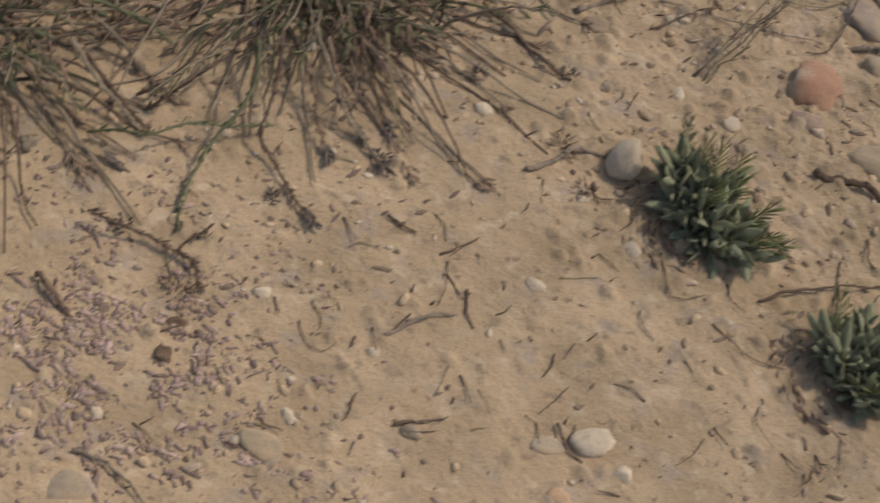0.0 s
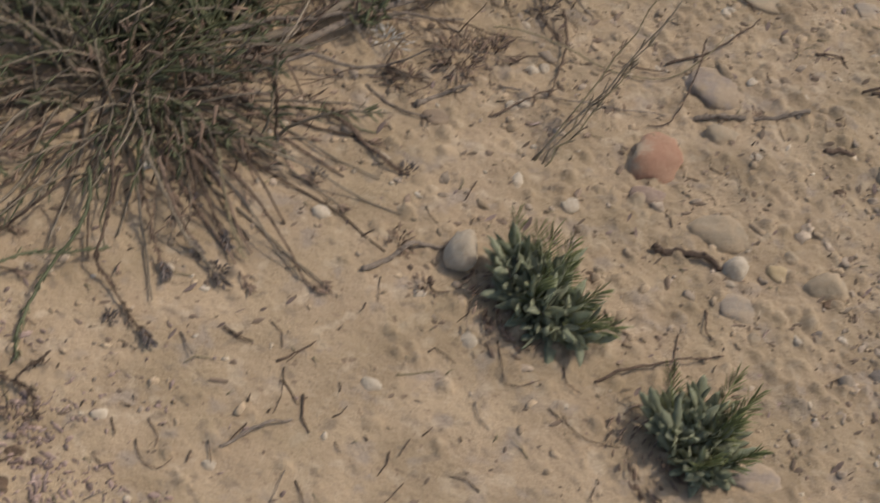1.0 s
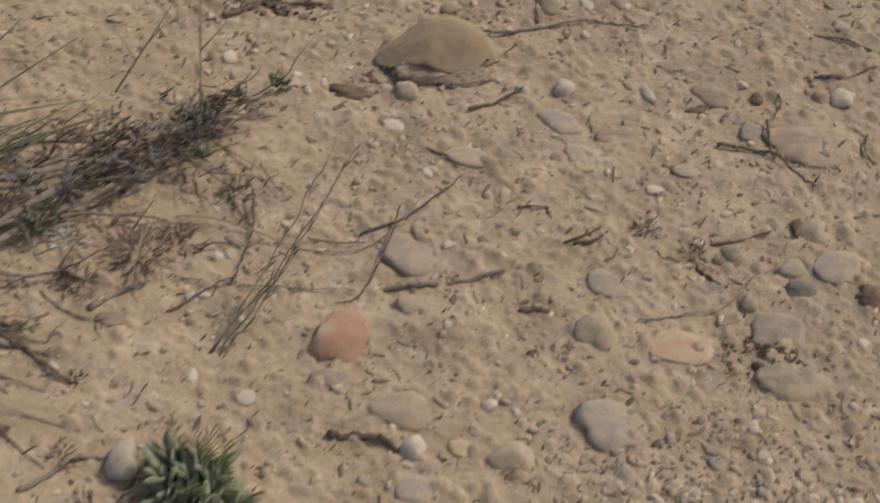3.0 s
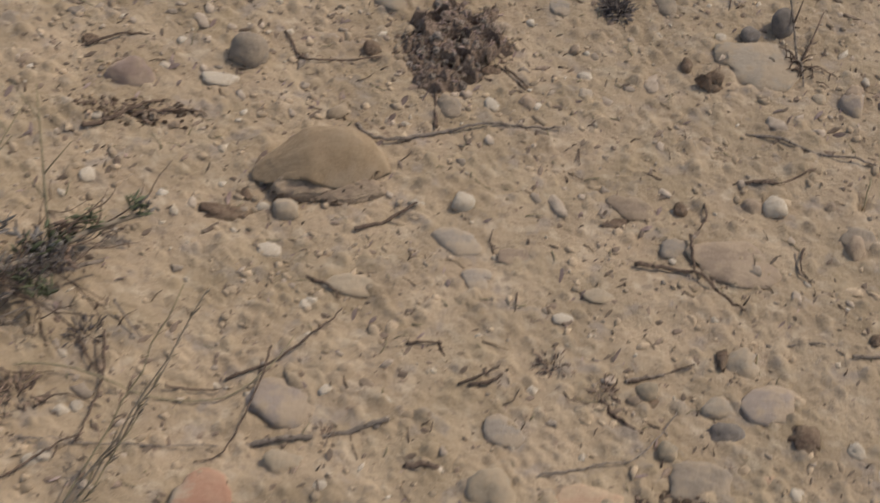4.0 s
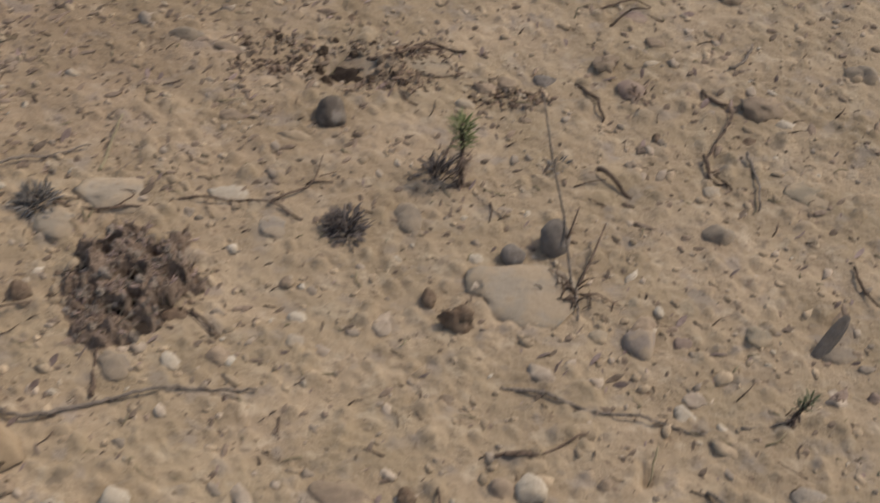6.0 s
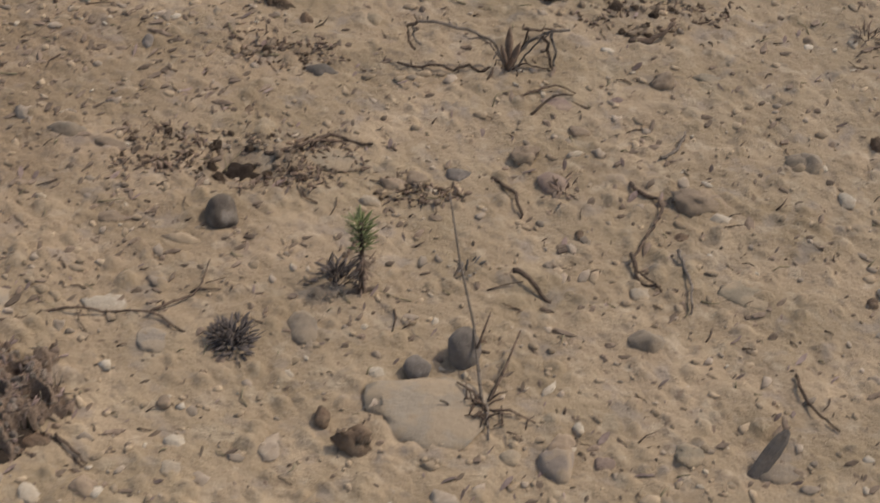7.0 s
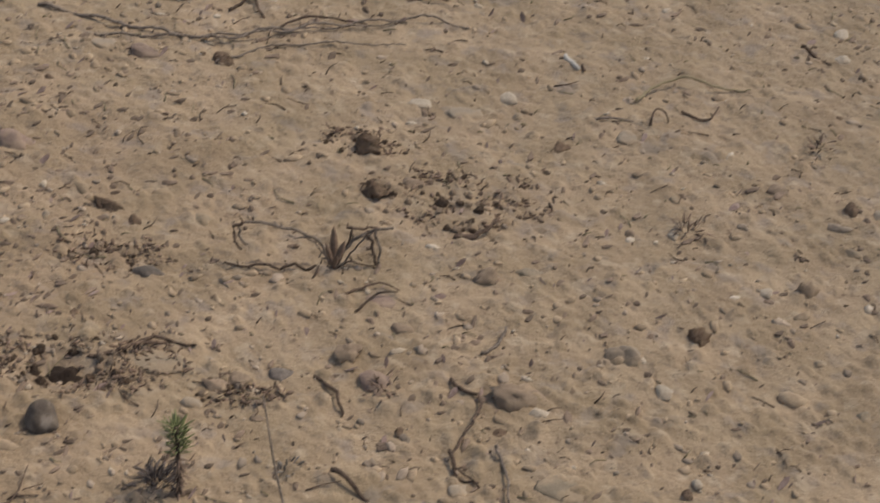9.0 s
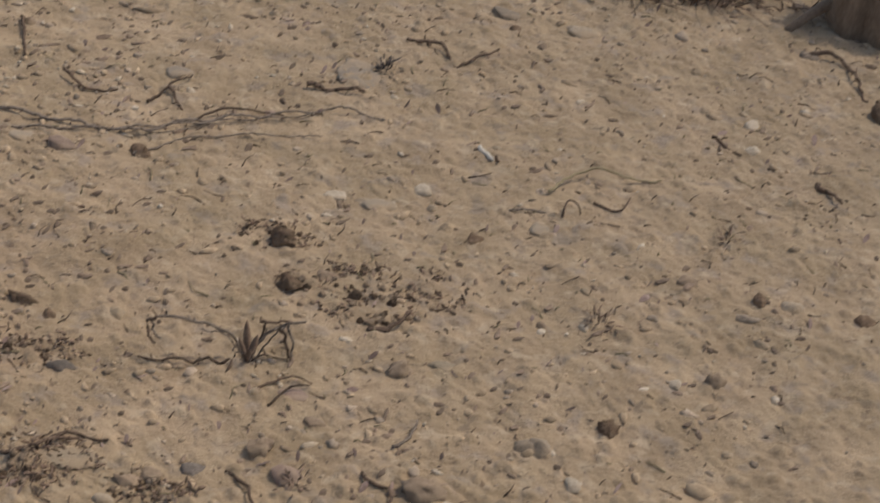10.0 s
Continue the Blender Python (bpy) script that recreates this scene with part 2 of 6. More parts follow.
PITS = ((0.974, 2.856, 0.030, 0.020), (1.294, 2.298, 0.010, 0.014), (0.365, 1.50, 0.02, 0.004))


def lumpy(x, y):
    """0 on the smooth sand near the start, 1 on the lumpy pebbly ground."""
    return np.clip((y - 1.25 + 0.75 * (x - 0.45)) / 0.5, 0, 1)


def height(x, y):
    x, y = np.asarray(x, float), np.asarray(y, float)
    k = 0.35 + 0.65 * lumpy(x, y)
    h = 0.006 * ripple(x, y, 0.31, 1) + 0.003 * ripple(x, y, 0.11, 2)
    h = h + k * (0.0034 * ripple(x, y, 0.047, 3) + 0.0034 * np.maximum(0, ripple(x, y, 0.027, 4) - 0.1) - 0.0018 * np.maximum(0, ripple(x, y, 0.021, 8) - 0.2) + 0.0016 * ripple(x, y, 0.0115, 6))
    for a, b, r, d in PITS:
        h = h - d * np.exp(-((x - a) ** 2 + (y - b) ** 2) / (r * r))
    return h


def crust(u, v):
    """Small sand lumps raised on the sheet, each an uneven dome; u, v: the even inner axes of the turned grid."""
    rs = np.random.RandomState(5)
    nu, nv, step = len(u), len(v), u[1] - u[0]
    h = np.zeros((nv, nu))
    ca, sa = math.cos(WAY), math.sin(WAY)
    for k in range(30000):
        a, b = rs.randint(8, nu - 8), rs.randint(8, nv - 8)
        x, y = u[a] * ca - v[b] * sa + 0.3, u[a] * sa + v[b] * ca + 1.2
        r = 0.0035 * 3.4 ** (rs.rand() ** 2.0)
        keep, ang, squash, steep = rs.rand(), rs.uniform(0, 3.14), rs.uniform(0.45, 1.0), rs.uniform(0.4, 1.1) * (1 - 0.42 * min(1, max(0, (y - 2.6) / 0.7)))
        if keep > 0.16 + 0.84 * lumpy(x, y) * (0.35 + 0.65 * (ripple(np.array(x), np.array(y), 0.12, 5) > -0.25)):
            continue
        m = int(r / step) + 1
        a0, a1, b0, b1 = max(a - m, 0), min(a + m + 1, nu), max(b - m, 0), min(b + m + 1, nv)
        du, dv = np.meshgrid(u[a0:a1] - u[a], v[b0:b1] - v[b])
        p, q = du * math.cos(ang) + dv * math.sin(ang), (dv * math.cos(ang) - du * math.sin(ang)) / squash
        d = np.clip(1 - (p * p + q * q) / (r * r), 0, 1) ** 0.7
        h[b0:b1, a0:a1] = np.maximum(h[b0:b1, a0:a1], d * r * steep * squash)
    return h


WAY = radians(90 - 24.7)


def ground():
    """A grid turned along the walk, even in its middle, then ever wider to the horizon."""
    step = 0.0034
    u, v = np.arange(-0.75, 3.35, step), np.arange(-0.80, 0.80, step)
    far = np.cumsum(0.02 * 1.45 ** np.arange(26))
    us = np.concatenate([u[0] - far[::-1], u, u[-1] + far])
    vs = np.concatenate([v[0] - far[::-1], v, v[-1] + far])
    gu, gv = np.meshgrid(us, vs)
    gx, gy = gu * math.cos(WAY) - gv * math.sin(WAY) + 0.3, gu * math.sin(WAY) + gv * math.cos(WAY) + 1.2
    gz = height(gx, gy)
    n = len(far)
    gz[n:n + len(v), n:n + len(u)] += crust(u, v)
    nx, ny = len(us), len(vs)
    me = bpy.data.meshes.new("ground")
    me.vertices.add(nx * ny)
    me.vertices.foreach_set("co", np.stack([gx, gy, gz], -1).ravel())
    a = (np.arange(ny - 1)[:, None] * nx + np.arange(nx - 1)[None]).ravel()
    quads = np.stack([a, a + 1, a + 1 + nx, a + nx], 1)
    me.loops.add(quads.size)
    me.loops.foreach_set("vertex_index", quads.ravel())
    me.polygons.add(len(quads))
    me.polygons.foreach_set("loop_start", np.arange(0, quads.size, 4))
    me.polygons.foreach_set("use_smooth", np.ones(len(quads), bool))
    me.update(calc_edges=True)
    me.materials.append(SAND)
    return tagged(new("ground", me), "pale tan lumpy sand strewn with grit", "sand", kind="structure")


ground()


# ---- stones ----
def blob(seed, level=3, rough=0.16, fine=0.04, angular=0.0):
    """A unit stone: a sphere pushed about by noise, with a few worn flats."""
    bm = bmesh.new()
    bmesh.ops.create_icosphere(bm, subdivisions=level, radius=1)
    rnd = random.Random(seed)
    o = Vector((rnd.uniform(-50, 50), rnd.uniform(-50, 50), rnd.uniform(-50, 50)))
    flats = [(Vector((rnd.gauss(0, 1), rnd.gauss(0, 1), rnd.gauss(0, 0.8))).normalized(), rnd.uniform(0.66, 0.9)) for _ in range(7)]
    for v in bm.verts:
        p = v.co.normalized()
        q = p * (1 + rough * noise.noise(p * 0.9 + o) * 1.6 + fine * noise.noise(p * 3.4 + o) * 1.6 + fine * 0.45 * noise.noise(p * 8.5 + o) * 1.6)
        for d, c in flats:
            over = q.dot(d) - c
            if over > 0:
                q = q - d * over * (0.55 + angular)
        v.co = q
    return bm


LOOKS = {"soil_shade": "soil clod coloured near black as shade in a small hollow", 
    "white": "small chalk-white pebble on pale sand", "beige": "smooth beige pebble half buried in sand", "tan": "sandy tan pebble half buried in sand",
    "yellow": "small ochre pebble on sand", "orange": "flat orange-pink stone level with the sand", "pink": "flat pinkish-grey stone sunk in sand",
    "darkgrey": "dark grey rounded pebble standing on sand", "purple": "dull purple-brown pebble on sand", "grey": "grey-brown pebble half buried in sand", "bluegrey": "flat pale blue-grey stone sunk in sand",
    "slate": "dark slate-grey pebble on sand", "olive": "olive-brown pebble with a shaded underside", "brown": "rough brown pebble on lumpy sand", "dark": "dark brown crumbly clod on sand",
}


def stone(name, x, y, w, d, h, turn, colour, seed, label=""):
    angular = 0.36 if colour in ("red", "white", "grey", "brown", "bluegrey", "pink", "dark") else 0.2
    round_one = h > w * 0.6 and name != "clod"
    bm = blob(seed, 3, 0.20, 0.07, 0.12) if round_one else blob(seed, 3, 0.30 if name != "clod" else 0.42, 0.14 if name != "clod" else 0.34, angular if name != "clod" else 0.5)
    if h < w * 0.35:
        for v in bm.verts:
            v.co = Vector((v.co.x * 1.14, v.co.y * 1.14, math.copysign(abs(v.co.z) ** 0.55, v.co.z)))
    rnd = random.Random(seed)
    k = min(1.0, h / w * 1.6)
    tilt = Euler((radians(rnd.uniform(-12, 12) * k), radians(rnd.uniform(-12, 12) * k), radians(turn)))
    # flat stones lie tipped, drifted over on one side and undercut on the other
    lean = Matrix.Rotation(radians(0 if round_one else rnd.uniform(5, 13) * min(1.0, h / w * 3)), 4, "Y")
    bmesh.ops.transform(bm, matrix=lean @ tilt.to_matrix().to_4x4() @ Matrix.Diagonal((w / 2 * (0.95 if round_one else 1.06), d / 2 * (0.97 if round_one else 1.06), h * (0.62 if h > w * 0.6 else 0.85), 1)), verts=bm.verts)
    me = bpy.data.meshes.new(name)
    for f in bm.faces:
        f.smooth = True
    bm.to_mesh(me)
    bm.free()
    me.materials.append(STONE[colour])
    name = "pebble" if name == "stone" and w < 0.045 else name
    ob = tagged(new(name, me), label or LOOKS[colour], "clod" if name == "clod" else "stone", "pebbles on the sand")
    ob.location = (x, y, float(height(x, y)) + h * (0.3 if h > w * 0.6 else -0.22))
    return ob


def stick(name, pts, r, wood, tip=0.5, label=""):
    """A crooked tapering stick through a few points, its ends worn round."""
    pts = [Vector(p) for p in pts]
    for p in pts:
        p.z += float(height(p.x, p.y))
    rnd = random.Random(int(pts[0].x * 9173 + pts[0].y * 3571))
    path = []
    for i in range(len(pts) - 1):
        p0, p1, p2, p3 = pts[max(i - 1, 0)], pts[i], pts[i + 1], pts[min(i + 2, len(pts) - 1)]
        steps = max(2, int((p2 - p1).length / 0.006))
        for k in range(steps):
            t = k / steps
            path.append(0.5 * ((2 * p1) + (p2 - p0) * t + (2 * p0 - 5 * p1 + 4 * p2 - p3) * t * t + (3 * p1 - p0 - 3 * p2 + p3) * t ** 3))
    path.append(pts[-1])
    sag, slow = rnd.uniform(0, 6.28), rnd.uniform(0.35, 0.7)
    wob = [p + Vector((rnd.uniform(-1, 1), rnd.uniform(-1, 1), rnd.uniform(-0.4, 0.6))) * r * 0.45 + Vector((0, 0, r * 0.9 * math.sin(sag + i * slow) - 0.3 * r)) for i, p in enumerate(path)]
    r *= 0.74
    c = wob[0]
    g = Geo()
    g.tube([q - c for q in wob], r, r * tip, 7)
    for i in range(len(wob) * 7):
        g.v[i] = g.v[i].lerp(wob[i // 7] - c, rnd.uniform(-0.18, 0.22))
    for k in range(len(wob) // 8):
        i = rnd.randrange(1, len(wob) - 1)
        out = Vector((rnd.gauss(0, 1), rnd.gauss(0, 1), rnd.uniform(0.1, 1.0))).normalized()
        q = wob[i] - c
        g.tube([q, q + out * r * rnd.uniform(1.2, 2.2)], r * 0.45, r * 0.15, 5)
    words = {"grey_wood": "thin weathered grey twig on sand", "dark_wood": "thin dark brown twig on sand", "straw": "dry straw-coloured stalk on sand", "pale": "white fragment on sand"}
    ob = put(name if r > 0.0024 or name != "stick" else "twig", g, WOOD[wood], None, label or words[wood], "stick", "sticks on the sand")
    ob.location = c
    return ob


stone("pebble", 0.377, 1.520, 0.034, 0.050, 0.042, 7, "white", 1, "smooth pale egg-shaped pebble propped against a leafy plant")
stone("stone", 0.311, 1.327, 0.022, 0.016, 0.011, 7, "white", 2)
stone("pebble", 0.584, 1.744, 0.080, 0.066, 0.040, 62, "red", 36, "smooth brick-red pebble with one pale side")
stone("stone", 0.577, 1.678, 0.039, 0.024, 0.010, 7, "purple", 4)
stone("pebble", 0.682, 1.592, 0.035, 0.028, 0.024, 7, "white", 5, "bright white rounded pebble on pale sand")
stone("stone", 0.667, 1.645, 0.079, 0.045, 0.023, -1, "tan", 6)
stone("stone", 0.648, 1.888, 0.070, 0.061, 0.015, 17, "pink", 7)
stone("stone", 0.690, 1.546, 0.056, 0.044, 0.009, 7, "bluegrey", 8)
stone("stone", 0.791, 1.602, 0.060, 0.041, 0.023, 7, "tan", 9)
stone("stone", 0.662, 1.804, 0.049, 0.032, 0.018, 7, "tan", 10)
stone("stone", 0.704, 1.779, 0.021, 0.015, 0.009, 7, "white", 11)
stone("stone", 0.734, 1.607, 0.023, 0.021, 0.011, 7, "yellow", 12)
stone("stone", 0.223, 1.536, 0.022, 0.020, 0.009, 7, "white", 13)
stone("stone", 0.057, 1.218, 0.019, 0.016, 0.009, 7, "white", 14)
stone("stone", 0.400, 1.413, 0.019, 0.028, 0.009, 7, "white", 15)
stone("stone", 0.410, 1.767, 0.017, 0.017, 0.008, 7, "white", 16)
stone("stone", 0.427, 1.835, 0.017, 0.015, 0.009, 7, "white", 17)
stone("stone", 0.656, 2.021, 0.017, 0.015, 0.008, 7, "white", 18)
stone("stone", 0.428, 1.653, 0.016, 0.020, 0.008, 7, "white", 19)
stone("stone", 0.489, 1.636, 0.023, 0.018, 0.008, 7, "white", 20)
stone("stone", 0.504, 1.356, 0.016, 0.013, 0.008, 7, "white", 21)
stone("stone", 0.169, 1.189, 0.017, 0.012, 0.007, 7, "white", 22)
stone("stone", 0.332, 1.717, 0.037, 0.020, 0.007, 2, "brown", 23)
stone("stone", 0.712, 1.316, 0.052, 0.032, 0.006, 7, "pink", 24)
stone("pebble", 0.390, 1.166, 0.047, 0.031, 0.023, 10, "white", 25, "large white pebble with a stained hollow")
stone("stone", 0.422, 1.137, 0.022, 0.020, 0.011, 10, "white", 26)
stone("stone", 0.095, 1.048, 0.036, 0.027, 0.010, 10, "tan", 27)
stone("stone", -0.050, 0.950, 0.040, 0.031, 0.016, 10, "beige", 28)
stone("stone", 0.070, 1.045, 0.014, 0.012, 0.007, 10, "white", 29)
stone("stone", 0.365, 1.090, 0.022, 0.016, 0.007, 10, "orange", 30)
stone("stone", 0.109, 1.088, 0.014, 0.021, 0.007, 10, "white", 31)
stone("stone", 0.350, 1.146, 0.028, 0.019, 0.007, 10, "beige", 32)
stone("stone", 0.876, 1.800, 0.070, 0.052, 0.026, -14, "tan", 34)
stone("stone", 0.885, 1.878, 0.045, 0.036, 0.009, 6, "bluegrey", 35)
stone("stone", 0.903, 1.670, 0.070, 0.067, 0.017, 6, "bluegrey", 36)
stone("stone", 0.975, 1.797, 0.066, 0.044, 0.005, 6, "orange", 37)
stone("stone", 1.092, 1.849, 0.079, 0.047, 0.020, 16, "grey", 38)
stone("stone", 1.102, 1.779, 0.079, 0.044, 0.023, 16, "olive", 39)
stone("stone", 1.121, 1.922, 0.046, 0.032, 0.017, 6, "slate", 40)
stone("pebble", 1.036, 1.957, 0.028, 0.027, 0.019, 12, "olive", 303)
# dark clod put in place of the beige pebble's shadow
stone("clod", 1.119, 2.022, 0.016, 0.027, 0.015, 0, "dark", 304, "dark clod added as the shadow beside a beige pebble")
stone("clod", 1.293, 2.076, 0.013, 0.021, 0.011, -20, "dark", 305, "small dark soil clod on lumpy sand")
stone("stone", 1.115, 1.951, 0.036, 0.024, 0.012, 10, "beige", 306)
stick("stick", [(1.264, 2.045, 0.004), (1.297, 2.051, 0.006), (1.330, 2.056, 0.004)], 0.0027, "grey_wood", 0.6)
stick("stick", [(1.321, 2.014, 0.010), (1.318, 1.985, 0.008), (1.304, 1.961, 0.003)], 0.0030, "dark_wood", 0.6)
stone("stone", 0.707, 2.057, 0.053, 0.029, 0.012, 11, "tan", 41)
stone("stone", 0.606, 2.103, 0.030, 0.019, 0.008, 6, "white", 42)
stone("stone", 0.818, 2.201, 0.030, 0.028, 0.021, 6, "white", 43)
stone("stone", 0.766, 2.197, 0.022, 0.016, 0.009, 6, "white", 44)
stone("stone", 0.851, 1.497, 0.026, 0.019, 0.008, 6, "slate", 45)
stone("stone", 1.022, 1.640, 0.023, 0.019, 0.008, 6, "bluegrey", 46)
stone("stone", 0.871, 1.543, 0.016, 0.018, 0.008, 6, "brown", 47)
stone("stone", 0.779, 1.536, 0.014, 0.013, 0.007, 6, "slate", 48)
stone("stone", 0.663, 2.027, 0.017, 0.013, 0.008, 6, "white", 49)
stone("stone", 0.746, 1.633, 0.017, 0.018, 0.010, -24, "tan", 51)
stone("stone", 1.022, 1.948, 0.024, 0.019, 0.011, 6, "brown", 52)
stone("stone", 0.912, 1.942, 0.015, 0.013, 0.008, 6, "white", 53)
stone("pebble", 0.617, 2.161, 0.034, 0.029, 0.024, 4, "beige", 54, "round beige pebble before an undercut boulder")
stone("stone", 0.592, 2.166, 0.017, 0.016, 0.010, 4, "white", 55)
stone("pebble", 0.540, 2.411, 0.056, 0.046, 0.042, 14, "grey", 56, "rounded pale grey pebble on the sand")
stone("stone", 0.513, 2.369, 0.043, 0.024, 0.009, 4, "white", 57)
stone("stone", 0.403, 2.357, 0.058, 0.046, 0.030, 4, "purple", 58)
stone("stone", 0.815, 2.142, 0.048, 0.037, 0.009, 4, "bluegrey", 61)
stone("stone", 0.883, 2.133, 0.042, 0.023, 0.007, 19, "brown", 62)
stone("stone", 0.842, 2.089, 0.034, 0.036, 0.008, 34, "bluegrey", 63)
stone("flat_stone", 1.132, 2.173, 0.092, 0.062, 0.012, -6, "brown", 64, "flat weathered grey-brown slab sunk in sand")
stone("stone", 1.067, 2.180, 0.035, 0.032, 0.008, 4, "bluegrey", 65)
stone("stone", 1.185, 2.267, 0.031, 0.033, 0.019, 4, "white", 66)
stone("stone", 1.161, 2.264, 0.027, 0.028, 0.014, 4, "brown", 67)
stone("stone", 1.282, 2.223, 0.035, 0.035, 0.014, 34, "brown", 68)
stone("stone", 1.140, 2.018, 0.043, 0.038, 0.022, 4, "beige", 69)
stone("stone", 1.174, 1.968, 0.064, 0.050, 0.013, 24, "pink", 70)
stone("clod", 1.207, 1.926, 0.050, 0.056, 0.028, 4, "dark", 71, "dark crumbly soil clod among pale pebbles")
stone("stone", 1.265, 1.919, 0.023, 0.020, 0.011, 4, "white", 72)
stone("stone", 1.197, 1.855, 0.016, 0.017, 0.008, 4, "white", 73)
stone("stone", 1.040, 1.951, 0.021, 0.018, 0.008, 4, "dark", 74)
stone("stone", 1.167, 1.865, 0.022, 0.015, 0.009, 4, "orange", 75)
stone("stone", 0.380, 2.278, 0.016, 0.013, 0.007, 4, "white", 76)
stone("stone", 0.667, 1.972, 0.016, 0.013, 0.007, 4, "white", 79)
stone("stone", 0.944, 2.049, 0.022, 0.016, 0.007, 4, "white", 80)
stone("stone", 0.388, 2.178, 0.024, 0.022, 0.009, 4, "white", 81)
stone("stone", 0.941, 2.508, 0.014, 0.017, 0.009, 4, "brown", 82)
stone("stone", 0.422, 1.772, 0.017, 0.016, 0.007, 4, "white", 83)
stone("stone", 0.441, 1.843, 0.016, 0.014, 0.008, 4, "white", 84)
stone("stone", 1.292, 2.470, 0.039, 0.046, 0.021, 4, "pink", 85)
stone("stone", 1.333, 2.474, 0.020, 0.017, 0.010, 4, "purple", 86)
stone("flat_stone", 1.177, 2.524, 0.106, 0.078, 0.013, 4, "beige", 187, "pale grey flat slab flush with the sand")
stone("clod", 1.112, 2.472, 0.035, 0.027, 0.028, 4, "dark", 88, "dark brown rounded soil clod beside a slab")
stone("stone", 1.082, 2.500, 0.016, 0.023, 0.016, 4, "dark", 89)
stone("pebble", 1.163, 2.570, 0.028, 0.022, 0.023, 4, "slate", 90, "small dark rounded pebble beside a slab")
stone("pebble", 1.205, 2.593, 0.033, 0.037, 0.042, 4, "slate", 91, "upright slate-blue pebble with a paler side")
stone("stone", 0.705, 2.557, 0.047, 0.036, 0.015, 4, "beige", 92)
stone("stone", 0.764, 2.611, 0.071, 0.043, 0.007, 4, "beige", 93)
stone("stone", 0.872, 2.630, 0.035, 0.023, 0.008, 4, "white", 94)
stone("stone", 0.687, 2.455, 0.026, 0.026, 0.016, 4, "dark", 95)
stone("stone", 0.789, 2.373, 0.038, 0.046, 0.016, 4, "grey", 96)
stone("stone", 1.055, 2.617, 0.031, 0.047, 0.013, 4, "grey", 97)
stone("stone", 1.017, 2.237, 0.057, 0.035, 0.010, 9, "brown", 98)
stone("stone", 0.998, 2.210, 0.028, 0.015, 0.005, 4, "dark", 99)
stone("stone", 0.983, 2.087, 0.036, 0.020, 0.006, 4, "tan", 100)
stone("stone", 1.288, 2.237, 0.041, 0.035, 0.010, 34, "grey", 101)
stone("stone", 1.342, 2.265, 0.025, 0.020, 0.014, 4, "slate", 102)
stone("stone", 1.335, 2.382, 0.026, 0.022, 0.012, 4, "white", 103)
stone("stone", 1.380, 2.637, 0.037, 0.031, 0.020, 24, "grey", 104)
stone("stone", 0.957, 2.461, 0.021, 0.018, 0.008, 4, "white", 105)
stone("stone", 0.887, 2.400, 0.028, 0.028, 0.011, 4, "brown", 108)
stone("stone", 0.842, 2.386, 0.024, 0.024, 0.010, 4, "white", 109)
stone("stone", 0.621, 2.576, 0.017, 0.013, 0.009, 4, "white", 110)
stone("stone", 1.045, 2.557, 0.014, 0.012, 0.007, 4, "white", 111)
stone("stone", 1.311, 2.513, 0.011, 0.016, 0.007, 4, "white", 112)
stone("flat_stone", 1.422, 2.218, 0.081, 0.063, 0.011, 3, "pink", 114, "pale pinkish flat stone half covered by sand")
stone("stone", 1.443, 2.290, 0.029, 0.019, 0.008, 3, "bluegrey", 115)
stone("pebble", 0.964, 2.767, 0.034, 0.037, 0.031, 1, "darkgrey", 117, "dark grey egg-shaped pebble standing on sand")
stone("stone", 1.194, 2.874, 0.027, 0.020, 0.010, 1, "slate", 118)
stone("stone", 1.296, 2.863, 0.039, 0.034, 0.017, 1, "purple", 119)
stone("clod", 1.152, 2.858, 0.034, 0.028, 0.014, 1, "brown", 120)
stone("clod", 1.130, 2.844, 0.025, 0.020, 0.010, 1, "brown", 121)
stone("clod", 1.263, 2.910, 0.028, 0.026, 0.017, 1, "brown", 122)
stone("stone", 1.041, 3.032, 0.033, 0.019, 0.012, 1, "slate", 123)
stone("stone", 0.852, 3.046, 0.016, 0.023, 0.009, 1, "slate", 124)
stone("stone", 1.323, 2.961, 0.023, 0.014, 0.007, 1, "brown", 125)
stone("clod", 1.649, 2.978, 0.026, 0.020, 0.015, 1, "dark", 126, "dark brown rough clod on pale sand")
stone("stone", 1.569, 2.939, 0.032, 0.034, 0.019, 21, "grey", 127)
stone("stone", 1.464, 2.829, 0.023, 0.018, 0.011, 1, "white", 128)
stone("clod", 1.446, 2.849, 0.048, 0.027, 0.014, 1, "brown", 129, "crumbly brown soil clod beside a white pebble")
stone("stone", 1.607, 2.724, 0.013, 0.017, 0.008, 1, "dark", 130)
stone("stone", 1.619, 2.741, 0.013, 0.017, 0.008, 1, "white", 131)
stone("stone", 1.295, 2.490, 0.032, 0.026, 0.013, 31, "brown", 132)
stone("stone", 1.484, 2.717, 0.047, 0.037, 0.004, 1, "olive", 133)
stone("stone", 0.793, 2.881, 0.037, 0.027, 0.014, 1, "grey", 134)
stone("stone", 0.921, 2.588, 0.036, 0.030, 0.004, 1, "bluegrey", 137)
stone("stone", 0.844, 2.862, 0.028, 0.022, 0.008, 1, "brown", 138)
stone("stone", 1.070, 2.872, 0.057, 0.039, 0.005, 1, "tan", 139)
stone("stone", 1.376, 2.710, 0.022, 0.025, 0.009, 1, "beige", 140)
stone("stone", 1.599, 2.880, 0.017, 0.026, 0.007, 1, "white", 141)
stone("stone", 1.336, 3.241, 0.030, 0.021, 0.010, -3, "brown", 142)
stone("stone", 1.381, 3.755, 0.067, 0.064, 0.006, -3, "bluegrey", 143)
